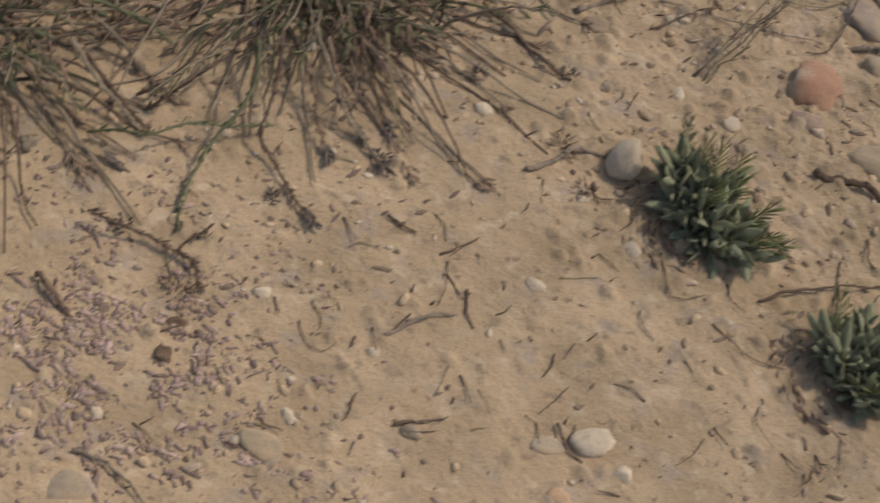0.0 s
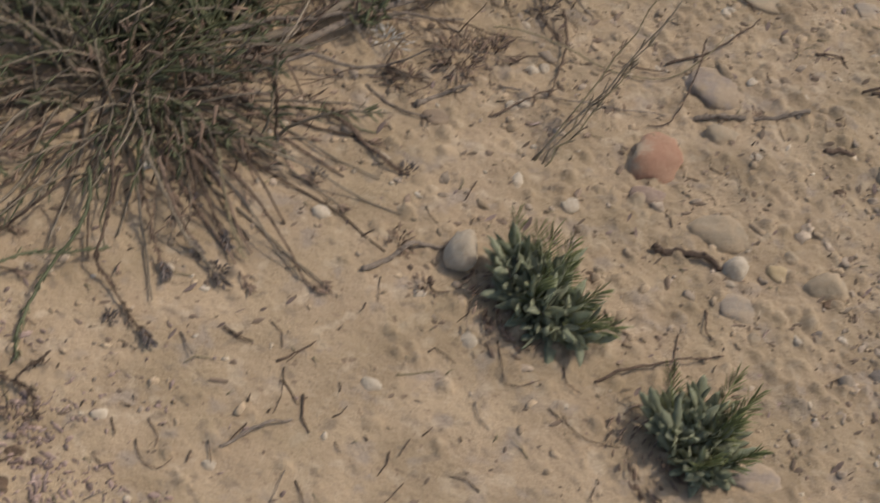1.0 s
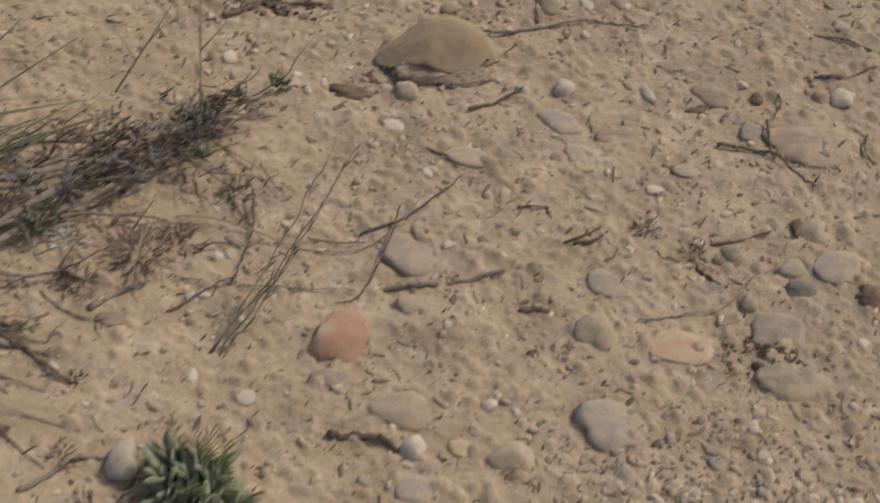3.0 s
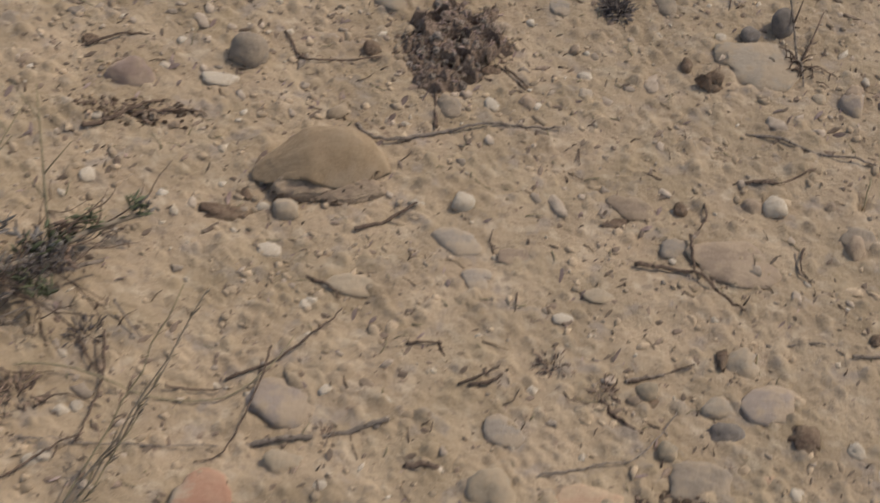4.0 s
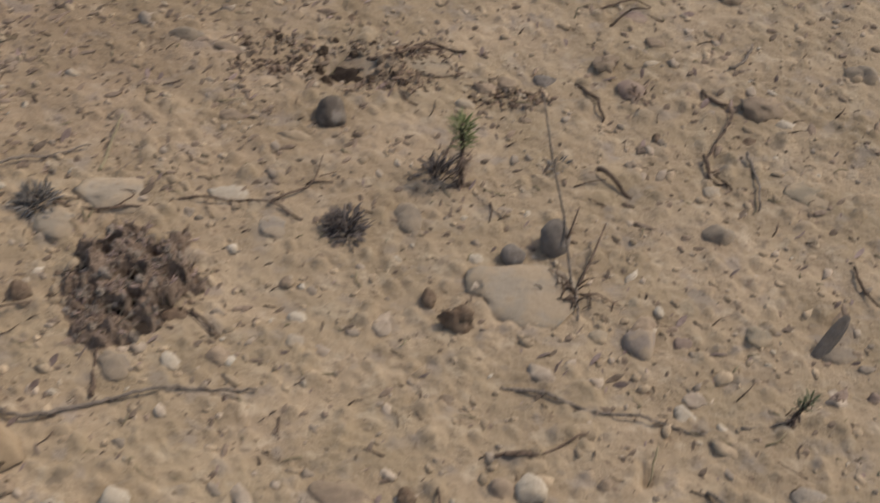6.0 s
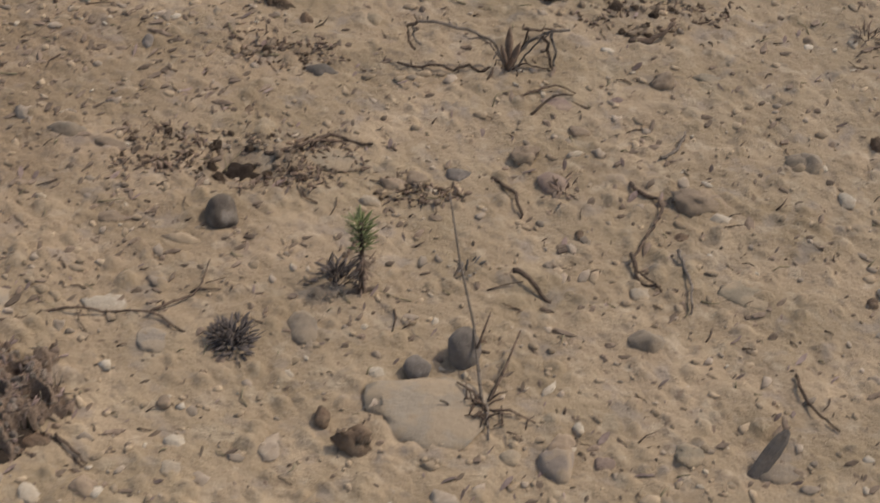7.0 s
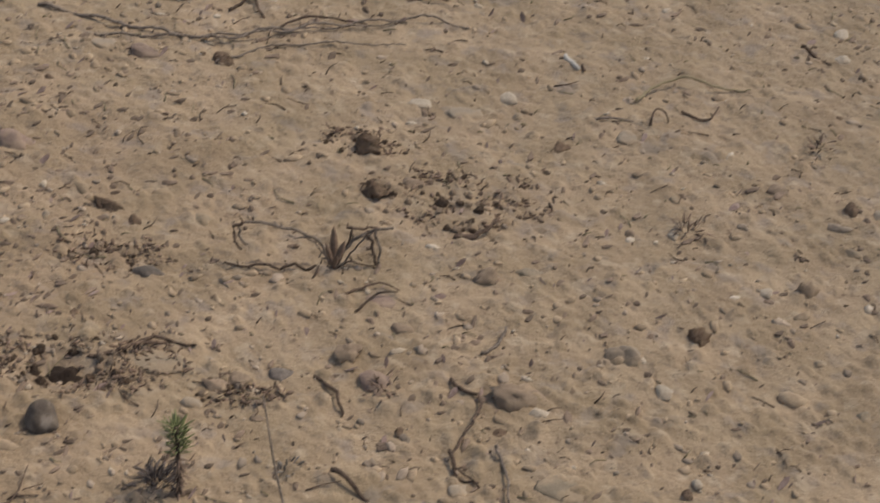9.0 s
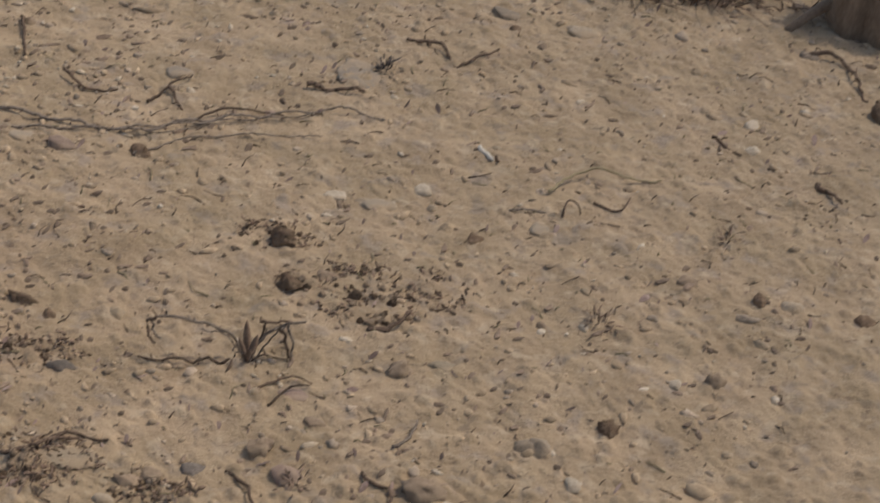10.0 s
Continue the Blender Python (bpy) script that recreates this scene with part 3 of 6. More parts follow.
stone("stone", 1.870, 3.253, 0.018, 0.025, 0.013, -3, "dark", 144)
stone("stone", 1.910, 3.247, 0.031, 0.026, 0.012, -3, "beige", 145)
stone("stone", 2.004, 3.235, 0.031, 0.027, 0.016, -3, "dark", 146)
stone("pebble", 2.140, 3.753, 0.033, 0.049, 0.023, -3, "dark", 147, "dark brown stone at the rim of the sand")
stone("stone", 1.462, 3.459, 0.028, 0.031, 0.010, -3, "white", 148)
stone("stone", 1.400, 3.419, 0.046, 0.035, 0.005, -3, "beige", 149)
stone("stone", 1.348, 3.429, 0.030, 0.018, 0.006, -3, "white", 150)
stone("stone", 1.610, 3.382, 0.030, 0.037, 0.009, -3, "beige", 151)
stone("stone", 1.940, 3.699, 0.024, 0.030, 0.010, -3, "white", 152)
stone("stone", 1.928, 3.631, 0.020, 0.019, 0.008, -3, "white", 153)
stone("stone", 1.785, 3.283, 0.028, 0.022, 0.010, -23, "brown", 154)
stone("stone", 0.994, 3.494, 0.032, 0.025, 0.011, -3, "purple", 155)
stone("stone", 0.942, 3.509, 0.032, 0.022, 0.005, -3, "beige", 156)
stone("stone", 1.131, 3.726, 0.034, 0.029, 0.006, -3, "bluegrey", 157)
stone("stone", 1.615, 3.982, 0.051, 0.028, 0.009, -3, "grey", 158)
stone("stone", 1.719, 3.952, 0.051, 0.031, 0.011, -3, "beige", 159)
stone("stone", 1.300, 3.007, 0.031, 0.021, 0.007, -3, "purple", 160)
stone("stone", 1.555, 2.936, 0.031, 0.029, 0.013, -3, "grey", 161)
stone("stone", 1.073, 2.247, 0.020, 0.020, 0.014, 3, "dark", 163)
stone("stone", 1.255, 2.282, 0.017, 0.014, 0.008, 3, "brown", 164)
# dark pebble added for the shade at the dried cushion's lower right
stone("stone", 0.839, 2.450, 0.030, 0.017, 0.012, 3, "dark", 165)
stone("stone", 0.856, 2.755, 0.027, 0.017, 0.009, 3, "brown", 166)
stone("stone", 1.411, 2.492, 0.026, 0.021, 0.009, 3, "olive", 168)
stick("stick", [(1.096, 2.267, 0.008), (1.104, 2.240, 0.006), (1.095, 2.216, 0.003)], 0.0022, "dark_wood", 0.5, "short dark curled twig on sand")
stick("stick", [(1.220, 2.209, 0.003), (1.212, 2.173, 0.007), (1.227, 2.153, 0.003)], 0.0022, "dark_wood", 0.5)
stick("stick", [(1.349, 2.284, 0.005), (1.386, 2.254, 0.008), (1.439, 2.248, 0.003)], 0.0028, "grey_wood", 0.5, "bent grey twig beside a pinkish slab")
stick("stick", [(1.389, 2.244, 0.003), (1.388, 2.204, 0.003)], 0.0027, "dark_wood", 0.5)
stick("stick", [(1.160, 2.306, 0.003), (1.193, 2.310, 0.005), (1.239, 2.341, 0.003)], 0.0028, "dark_wood", 0.5, "dark flat twig half covered by sand")
stick("stick", [(1.301, 2.321, 0.019), (1.299, 2.309, 0.009), (1.296, 2.296, 0.003)], 0.0020, "straw", 0.5)
stick("stick", [(0.578, 2.471, 0.003), (0.608, 2.422, 0.005), (0.650, 2.427, 0.005), (0.700, 2.437, 0.005), (0.724, 2.471, 0.003)], 0.0023, "dark_wood", 0.5, "thin dark crooked twig beside a dried cushion plant")
stick("stick", [(0.849, 2.453, 0.003), (0.882, 2.422, 0.003)], 0.0026, "dark_wood", 0.5)
stick("stick", [(1.369, 2.761, 0.007), (1.377, 2.728, 0.006), (1.396, 2.720, 0.003)], 0.0032, "dark_wood", 0.5)
stick("dry_stalk", [(0.371, 1.872, 0.019), (0.427, 1.883, 0.014), (0.504, 1.865, 0.008), (0.577, 1.876, 0.006), (0.626, 1.909, 0.011), (0.653, 1.951, 0.025)], 0.0018, "straw", 0.5, "long thin dry stalk arching over the sand")
stick("stick", [(0.388, 1.790, 0.008), (0.492, 1.797, 0.008), (0.600, 1.818, 0.005)], 0.0017, "grey_wood", 0.5, "thin grey stalk lying between tussock and stones")
stick("stick", [(0.629, 1.942, 0.019), (0.621, 1.880, 0.014), (0.597, 1.807, 0.007), (0.571, 1.793, 0.003)], 0.0019, "dark_wood", 0.5, "dark thin twig rising beside a red pebble")
stick("stick", [(0.452, 1.937, 0.020), (0.461, 1.874, 0.011), (0.450, 1.791, 0.003)], 0.0027, "dark_wood", 0.5)
stick("stick", [(0.454, 1.979, 0.019), (0.491, 1.941, 0.007)], 0.0024, "grey_wood", 0.5)
stick("stick", [(0.425, 1.934, 0.008), (0.452, 1.887, 0.005)], 0.0024, "dark_wood", 0.5)
stick("stick", [(0.399, 1.835, 0.003), (0.425, 1.848, 0.010), (0.466, 1.844, 0.005)], 0.0017, "dark_wood", 0.5)
stick("stick", [(0.385, 1.738, 0.003), (0.428, 1.777, 0.008), (0.458, 1.799, 0.014)], 0.0020, "dark_wood", 0.5)
stick("stick", [(1.386, 3.141, 0.005), (1.407, 3.133, 0.007), (1.433, 3.155, 0.012)], 0.0057, "dark_wood", 0.4, "dark curled bark strip among soil crumbs")
stick("stick", [(0.278, 1.467, 0.004), (0.305, 1.496, 0.006), (0.329, 1.522, 0.008), (0.360, 1.527, 0.005)], 0.0041, "grey_wood", 0.8, "grey curved driftwood stick lying on sand")
stick("stick", [(0.474, 1.572, 0.004), (0.499, 1.576, 0.004)], 0.0049, "grey_wood", 0.9, "short grey end of driftwood behind a plant")
stick("stick", [(0.585, 1.597, 0.008), (0.609, 1.602, 0.007), (0.638, 1.599, 0.006), (0.665, 1.589, 0.005)], 0.0068, "dark_wood", 0.7, "short dark brown stick beside a white pebble")
stick("stick", [(0.621, 1.823, 0.004), (0.687, 1.839, 0.006), (0.763, 1.865, 0.007)], 0.0040, "grey_wood", 0.9, "straight weathered grey stick on pebbly sand")
stick("stick", [(0.537, 1.396, 0.003), (0.575, 1.421, 0.010), (0.616, 1.441, 0.011), (0.673, 1.470, 0.005)], 0.0026, "dark_wood", 0.5, "thin brown twig arched over the sand")
stick("stick", [(0.620, 1.444, 0.009), (0.620, 1.409, 0.005), (0.616, 1.390, 0.003)], 0.0018, "dark_wood", 0.5)
stick("stick", [(0.177, 1.210, 0.003), (0.204, 1.239, 0.007), (0.239, 1.263, 0.005)], 0.0030, "grey_wood", 0.5)
stick("stick", [(0.209, 1.689, 0.006), (0.251, 1.651, 0.006), (0.283, 1.624, 0.007), (0.309, 1.621, 0.006)], 0.0035, "dark_wood", 0.5, "dark thin twig with a split end")
stick("stick", [(0.238, 1.739, 0.003), (0.295, 1.710, 0.003), (0.339, 1.721, 0.003)], 0.0026, "grey_wood", 0.5)
stick("stick", [(0.588, 1.903, 0.003), (0.648, 1.943, 0.008), (0.698, 2.010, 0.014)], 0.0024, "dark_wood", 0.5)
stick("stick", [(0.783, 1.815, 0.004), (0.820, 1.816, 0.004)], 0.0047, "dark_wood", 0.9)
stick("stick", [(0.526, 1.879, 0.007), (0.587, 1.889, 0.007)], 0.0021, "dark_wood", 0.5)
stick("stick", [(1.011, 1.968, 0.003), (1.084, 2.002, 0.003)], 0.0028, "grey_wood", 0.5)
stick("stick", [(0.841, 1.929, 0.004), (0.863, 1.936, 0.005), (0.883, 1.962, 0.008)], 0.0035, "dark_wood", 0.5, "dark curled dry leaf stalk on sand")
stick("stick", [(0.771, 1.977, 0.003), (0.810, 1.987, 0.003)], 0.0028, "dark_wood", 0.5)
stick("stick", [(0.299, 1.723, 0.004), (0.321, 1.751, 0.006), (0.360, 1.775, 0.008)], 0.0046, "grey_wood", 0.5)
stick("stick", [(0.196, 1.687, 0.009), (0.256, 1.646, 0.007), (0.300, 1.619, 0.005)], 0.0032, "dark_wood", 0.5)
stick("stick", [(0.700, 2.140, 0.004), (0.729, 2.158, 0.006), (0.766, 2.191, 0.008)], 0.0036, "dark_wood", 0.5)
stick("stick", [(0.682, 2.318, 0.006), (0.701, 2.299, 0.006), (0.729, 2.293, 0.006), (0.782, 2.321, 0.006), (0.857, 2.348, 0.006), (0.927, 2.358, 0.004)], 0.0033, "grey_wood", 0.5, "long weathered grey root lying along the sand")
stick("stick", [(0.777, 2.327, 0.004), (0.772, 2.388, 0.004)], 0.0034, "dark_wood", 0.5)
stick("stick", [(1.020, 2.145, 0.004), (1.073, 2.142, 0.007), (1.112, 2.123, 0.007), (1.146, 2.094, 0.004)], 0.0039, "dark_wood", 0.5, "dark forked twig lying across a flat slab")
stick("stick", [(1.082, 2.196, 0.008), (1.088, 2.145, 0.007)], 0.0030, "dark_wood", 0.5)
stick("stick", [(1.016, 1.967, 0.003), (1.047, 1.984, 0.005), (1.088, 2.003, 0.007)], 0.0025, "dark_wood", 0.5)
stick("stick", [(1.208, 2.199, 0.003), (1.212, 2.167, 0.003), (1.229, 2.155, 0.003)], 0.0023, "grey_wood", 0.5)
stick("stick", [(0.653, 2.063, 0.003), (0.677, 2.050, 0.003), (0.695, 2.033, 0.003)], 0.0032, "dark_wood", 0.5)
stone("clod", 0.545, 2.148, 0.056, 0.021, 0.013, 8, "dark", 307, "dark bark-like soil crust lying beside a boulder")
stick("stick", [(0.918, 1.822, 0.003), (0.986, 1.850, 0.005), (1.028, 1.868, 0.006), (1.068, 1.932, 0.008)], 0.0018, "grey_wood", 0.5)
stick("stick", [(1.170, 2.051, 0.003), (1.235, 2.060, 0.003)], 0.0026, "grey_wood", 0.5)
stick("stick", [(0.806, 1.989, 0.003), (0.818, 1.962, 0.003)], 0.0031, "dark_wood", 0.5)
stick("stick", [(0.524, 2.591, 0.003), (0.575, 2.610, 0.006), (0.638, 2.636, 0.006), (0.718, 2.674, 0.004)], 0.0030, "grey_wood", 0.5, "long thin grey twig lying on sand")
stick("stick", [(0.734, 2.641, 0.003), (0.740, 2.680, 0.008), (0.746, 2.715, 0.014)], 0.0025, "straw", 0.5)
stick("stick", [(0.697, 2.580, 0.004), (0.756, 2.585, 0.005), (0.840, 2.610, 0.007), (0.880, 2.616, 0.006), (0.916, 2.616, 0.006), (0.947, 2.599, 0.003)], 0.0022, "dark_wood", 0.6, "long thin dark twig behind a dried cushion plant")
stick("stick", [(0.912, 2.617, 0.005), (0.937, 2.638, 0.006), (0.953, 2.655, 0.006), (0.960, 2.689, 0.010)], 0.0019, "dark_wood", 0.5)
stick("stick", [(0.953, 2.656, 0.005), (0.975, 2.660, 0.003)], 0.0014, "dark_wood", 0.5)
stick("stick", [(0.756, 2.586, 0.004), (0.776, 2.607, 0.006), (0.752, 2.612, 0.003)], 0.0016, "dark_wood", 0.5)
stick("stick", [(1.157, 2.396, 0.003), (1.191, 2.388, 0.005), (1.234, 2.372, 0.005), (1.287, 2.365, 0.005), (1.353, 2.359, 0.003)], 0.0029, "grey_wood", 0.5, "long crooked grey root lying on lumpy sand")
stick("stick", [(1.151, 2.304, 0.003), (1.187, 2.313, 0.003)], 0.0026, "dark_wood", 0.5)
stick("stick", [(1.385, 2.370, 0.003), (1.428, 2.379, 0.003)], 0.0021, "grey_wood", 0.5)
stick("stick", [(1.252, 2.714, 0.006), (1.270, 2.698, 0.009), (1.288, 2.683, 0.004)], 0.0038, "dark_wood", 0.8, "chunky dark brown bark piece on sand")
stick("stick", [(1.372, 2.876, 0.003), (1.381, 2.857, 0.005), (1.399, 2.846, 0.009), (1.399, 2.815, 0.010), (1.379, 2.775, 0.009), (1.371, 2.743, 0.005), (1.398, 2.714, 0.003)], 0.0029, "dark_wood", 0.5, "dark curly dry twig looped on sand")
stick("stick", [(1.415, 2.767, 0.009), (1.425, 2.719, 0.008), (1.423, 2.679, 0.003)], 0.0028, "grey_wood", 0.5)
stick("stick", [(1.231, 2.873, 0.004), (1.251, 2.844, 0.007), (1.261, 2.809, 0.004)], 0.0035, "dark_wood", 0.5)
stick("stick", [(0.995, 2.880, 0.004), (1.029, 2.879, 0.006), (1.063, 2.905, 0.008), (1.091, 2.900, 0.004)], 0.0035, "dark_wood", 0.5, "dark crooked twig beside a hollow")
stick("stick", [(0.742, 3.105, 0.003), (0.758, 3.163, 0.007), (0.797, 3.193, 0.007), (0.833, 3.227, 0.006)], 0.0031, "dark_wood", 0.5)
stick("stick", [(1.407, 2.919, 0.003), (1.422, 2.931, 0.005), (1.434, 2.958, 0.008)], 0.0032, "grey_wood", 0.5)
stick("stick", [(1.272, 2.986, 0.003), (1.296, 3.011, 0.006), (1.317, 3.017, 0.003)], 0.0024, "dark_wood", 0.5)
stick("stick", [(1.518, 2.608, 0.007), (1.526, 2.573, 0.006), (1.551, 2.539, 0.003)], 0.0026, "dark_wood", 0.5)
stick("stick", [(1.096, 2.745, 0.003), (1.079, 2.684, 0.003), (1.073, 2.696, 0.003)], 0.0022, "dark_wood", 0.5)
stick("stick", [(0.846, 3.600, 0.003), (0.972, 3.558, 0.007), (1.076, 3.540, 0.009), (1.161, 3.578, 0.011), (1.272, 3.613, 0.012), (1.358, 3.637, 0.010), (1.414, 3.623, 0.004)], 0.0037, "grey_wood", 0.5, "long weathered grey branch lying on sand")
stick("stick", [(0.925, 3.532, 0.003), (1.054, 3.540, 0.007), (1.169, 3.576, 0.009), (1.258, 3.604, 0.008), (1.318, 3.621, 0.006)], 0.0026, "grey_wood", 0.5, "thin grey branch lying along a longer one")
stick("stick", [(1.084, 3.488, 0.003), (1.149, 3.534, 0.005), (1.237, 3.556, 0.007), (1.330, 3.572, 0.003)], 0.0023, "grey_wood", 0.5)
stick("stick", [(1.154, 3.590, 0.007), (1.220, 3.618, 0.011), (1.277, 3.611, 0.007)], 0.0026, "dark_wood", 0.5)
stick("stick", [(1.627, 3.468, 0.004), (1.653, 3.500, 0.012), (1.692, 3.521, 0.015), (1.730, 3.518, 0.012), (1.784, 3.522, 0.004)], 0.0032, "straw", 0.5, "arched dry straw-coloured twig standing off the sand")
stick("stick", [(1.564, 3.418, 0.003), (1.632, 3.424, 0.003)], 0.0029, "grey_wood", 0.5)
stick("stick", [(1.638, 3.410, 0.003), (1.648, 3.436, 0.011), (1.660, 3.428, 0.011), (1.663, 3.417, 0.003)], 0.0024, "dark_wood", 0.5)
stick("stick", [(1.683, 3.451, 0.004), (1.717, 3.434, 0.007), (1.733, 3.464, 0.010)], 0.0026, "dark_wood", 0.5)
stick("stick", [(1.452, 3.858, 0.009), (1.503, 3.844, 0.007), (1.524, 3.803, 0.004), (1.588, 3.856, 0.007)], 0.0041, "dark_wood", 0.5, "dark forked dry twig on the sand")
stick("stick", [(1.309, 3.706, 0.005), (1.349, 3.700, 0.008), (1.387, 3.695, 0.005)], 0.0055, "dark_wood", 0.5)
stick("stick", [(1.093, 3.630, 0.003), (1.119, 3.665, 0.009), (1.151, 3.709, 0.010)], 0.0030, "dark_wood", 0.5)
stick("stick", [(1.119, 3.664, 0.009), (1.141, 3.619, 0.004)], 0.0038, "dark_wood", 0.5)
stick("stick", [(0.977, 3.689, 0.009), (1.007, 3.656, 0.007), (1.051, 3.653, 0.004)], 0.0035, "dark_wood", 0.5)
stick("stick", [(2.061, 3.943, 0.005), (2.112, 3.921, 0.010), (2.125, 3.878, 0.010), (2.131, 3.804, 0.004)], 0.0051, "dark_wood", 0.5, "dark brown root curving over the sand")
stick("stick", [(1.875, 3.653, 0.004), (1.909, 3.617, 0.004)], 0.0039, "dark_wood", 0.5)
stick("stick", [(2.003, 3.551, 0.008), (2.029, 3.504, 0.005)], 0.0054, "dark_wood", 0.5)
stick("stick", [(1.253, 3.015, 0.003), (1.296, 3.032, 0.006), (1.319, 3.021, 0.003)], 0.0022, "dark_wood", 0.5)
stick("stick", [(1.040, 2.890, 0.004), (1.067, 2.911, 0.008), (1.106, 2.902, 0.004)], 0.0035, "dark_wood", 0.5)
stick("stick", [(0.903, 3.831, 0.004), (0.920, 3.725, 0.004)], 0.0040, "dark_wood", 0.5)
stick("stick", [(1.541, 3.570, 0.008), (1.557, 3.535, 0.004)], 0.0045, "pale", 0.9, "short white fragment leaning on the sand")
stick("stick", [(1.564, 3.576, 0.004), (1.563, 3.531, 0.004)], 0.0038, "dark_wood", 0.5)
stick("stick", [(0.222, 1.309, 0.002), (0.243, 1.280, 0.002)], 0.0016, "dark_wood", 0.5)
stick("stick", [(0.196, 1.248, 0.002), (0.182, 1.216, 0.002)], 0.0016, "dark_wood", 0.5)
stick("stick", [(0.204, 1.113, 0.003), (0.231, 1.127, 0.003), (0.250, 1.138, 0.003)], 0.0025, "dark_wood", 0.5)
stick("stick", [(-0.060, 0.983, 0.008), (-0.035, 0.982, 0.007), (-0.006, 0.966, 0.005), (0.011, 0.953, 0.003)], 0.0029, "grey_wood", 0.5, "grey weathered twig lying on litter-strewn sand")
stick("stick", [(0.212, 1.329, 0.003), (0.242, 1.357, 0.003)], 0.0022, "dark_wood", 0.5)
stick("stick", [(0.151, 1.352, 0.003), (0.169, 1.345, 0.003), (0.184, 1.345, 0.003)], 0.0022, "dark_wood", 0.5)
stick("stick", [(0.332, 1.345, 0.002), (0.371, 1.363, 0.002)], 0.0017, "straw", 0.5)
stick("stick", [(0.160, 1.120, 0.003), (0.164, 1.138, 0.003)], 0.0020, "dark_wood", 0.5)
stick("twig", [(0.430, 1.420, 0.002), (0.436, 1.393, 0.004), (0.442, 1.366, 0.003)], 0.0012, "dark_wood", 0.5)
stick("twig", [(0.442, 1.365, 0.002), (0.457, 1.364, 0.004), (0.479, 1.378, 0.003)], 0.0009, "dark_wood", 0.5)
stick("twig", [(0.502, 1.403, 0.002), (0.509, 1.381, 0.004), (0.525, 1.373, 0.003)], 0.0012, "dark_wood", 0.5)
stick("twig", [(0.622, 1.485, 0.002), (0.618, 1.435, 0.004), (0.614, 1.389, 0.003)], 0.0013, "dark_wood", 0.5)
stick("twig", [(0.492, 1.347, 0.002), (0.513, 1.331, 0.004), (0.538, 1.319, 0.003), (0.574, 1.324, 0.002)], 0.0010, "dark_wood", 0.5)
stick("twig", [(0.541, 1.487, 0.002), (0.554, 1.470, 0.005), (0.576, 1.466, 0.004)], 0.0015, "dark_wood", 0.5)
stick("twig", [(0.652, 1.528, 0.003), (0.653, 1.494, 0.005), (0.672, 1.486, 0.004)], 0.0018, "dark_wood", 0.5)
stick("twig", [(0.416, 1.334, 0.002), (0.421, 1.313, 0.005), (0.434, 1.304, 0.003)], 0.0013, "grey_wood", 0.5)
stick("twig", [(0.503, 1.223, 0.002), (0.518, 1.206, 0.005)], 0.0016, "dark_wood", 0.5)
stick("twig", [(0.548, 1.266, 0.002), (0.546, 1.243, 0.004), (0.565, 1.223, 0.003)], 0.0010, "dark_wood", 0.5)
stick("twig", [(0.574, 1.220, 0.002), (0.592, 1.204, 0.005)], 0.0014, "dark_wood", 0.5)
stick("twig", [(0.496, 1.208, 0.002), (0.486, 1.183, 0.004), (0.471, 1.166, 0.003)], 0.0009, "dark_wood", 0.5)
# dark stick laid as the shadow in the crevice beside the large white pebble
stick("twig", [(0.354, 1.172, 0.003), (0.363, 1.150, 0.005), (0.383, 1.138, 0.004)], 0.0027, "dark_wood", 0.5)
stick("twig", [(0.333, 1.167, 0.002), (0.339, 1.142, 0.004)], 0.0011, "dark_wood", 0.5)
stick("twig", [(0.359, 1.220, 0.002), (0.345, 1.193, 0.004), (0.334, 1.177, 0.003)], 0.0010, "dark_wood", 0.5)
stick("twig", [(0.368, 1.278, 0.002), (0.377, 1.290, 0.005)], 0.0016, "dark_wood", 0.5)
stick("twig", [(0.102, 1.225, 0.002), (0.116, 1.207, 0.004), (0.116, 1.194, 0.003)], 0.0011, "dark_wood", 0.5)
stick("twig", [(0.096, 1.199, 0.002), (0.106, 1.177, 0.004), (0.124, 1.170, 0.003), (0.135, 1.185, 0.002)], 0.0011, "dark_wood", 0.5)
stick("twig", [(0.111, 1.336, 0.002), (0.128, 1.307, 0.005)], 0.0017, "grey_wood", 0.5)
stick("twig", [(0.161, 1.124, 0.002), (0.161, 1.109, 0.005), (0.158, 1.099, 0.003)], 0.0014, "dark_wood", 0.5)
stick("twig", [(0.172, 1.083, 0.002), (0.171, 1.065, 0.004)], 0.0012, "grey_wood", 0.5)
stick("twig", [(0.244, 1.296, 0.003), (0.248, 1.267, 0.005), (0.258, 1.250, 0.004)], 0.0022, "dark_wood", 0.5)
stick("twig", [(0.220, 1.324, 0.002), (0.223, 1.287, 0.004), (0.219, 1.265, 0.003)], 0.0011, "dark_wood", 0.5)
stick("twig", [(0.245, 1.363, 0.002), (0.221, 1.330, 0.004)], 0.0011, "dark_wood", 0.5)
stick("twig", [(0.242, 1.201, 0.002), (0.238, 1.174, 0.004), (0.234, 1.157, 0.003)], 0.0009, "grey_wood", 0.5)
stick("twig", [(0.218, 1.123, 0.002), (0.250, 1.137, 0.005)], 0.0016, "grey_wood", 0.5)
stick("twig", [(0.203, 1.118, 0.002), (0.222, 1.110, 0.004), (0.242, 1.120, 0.003)], 0.0012, "dark_wood", 0.5)
stick("twig", [(0.068, 1.216, 0.002), (0.077, 1.197, 0.005)], 0.0016, "dark_wood", 0.5)
stick("twig", [(0.089, 1.071, 0.002), (0.108, 1.066, 0.005)], 0.0015, "dark_wood", 0.5)
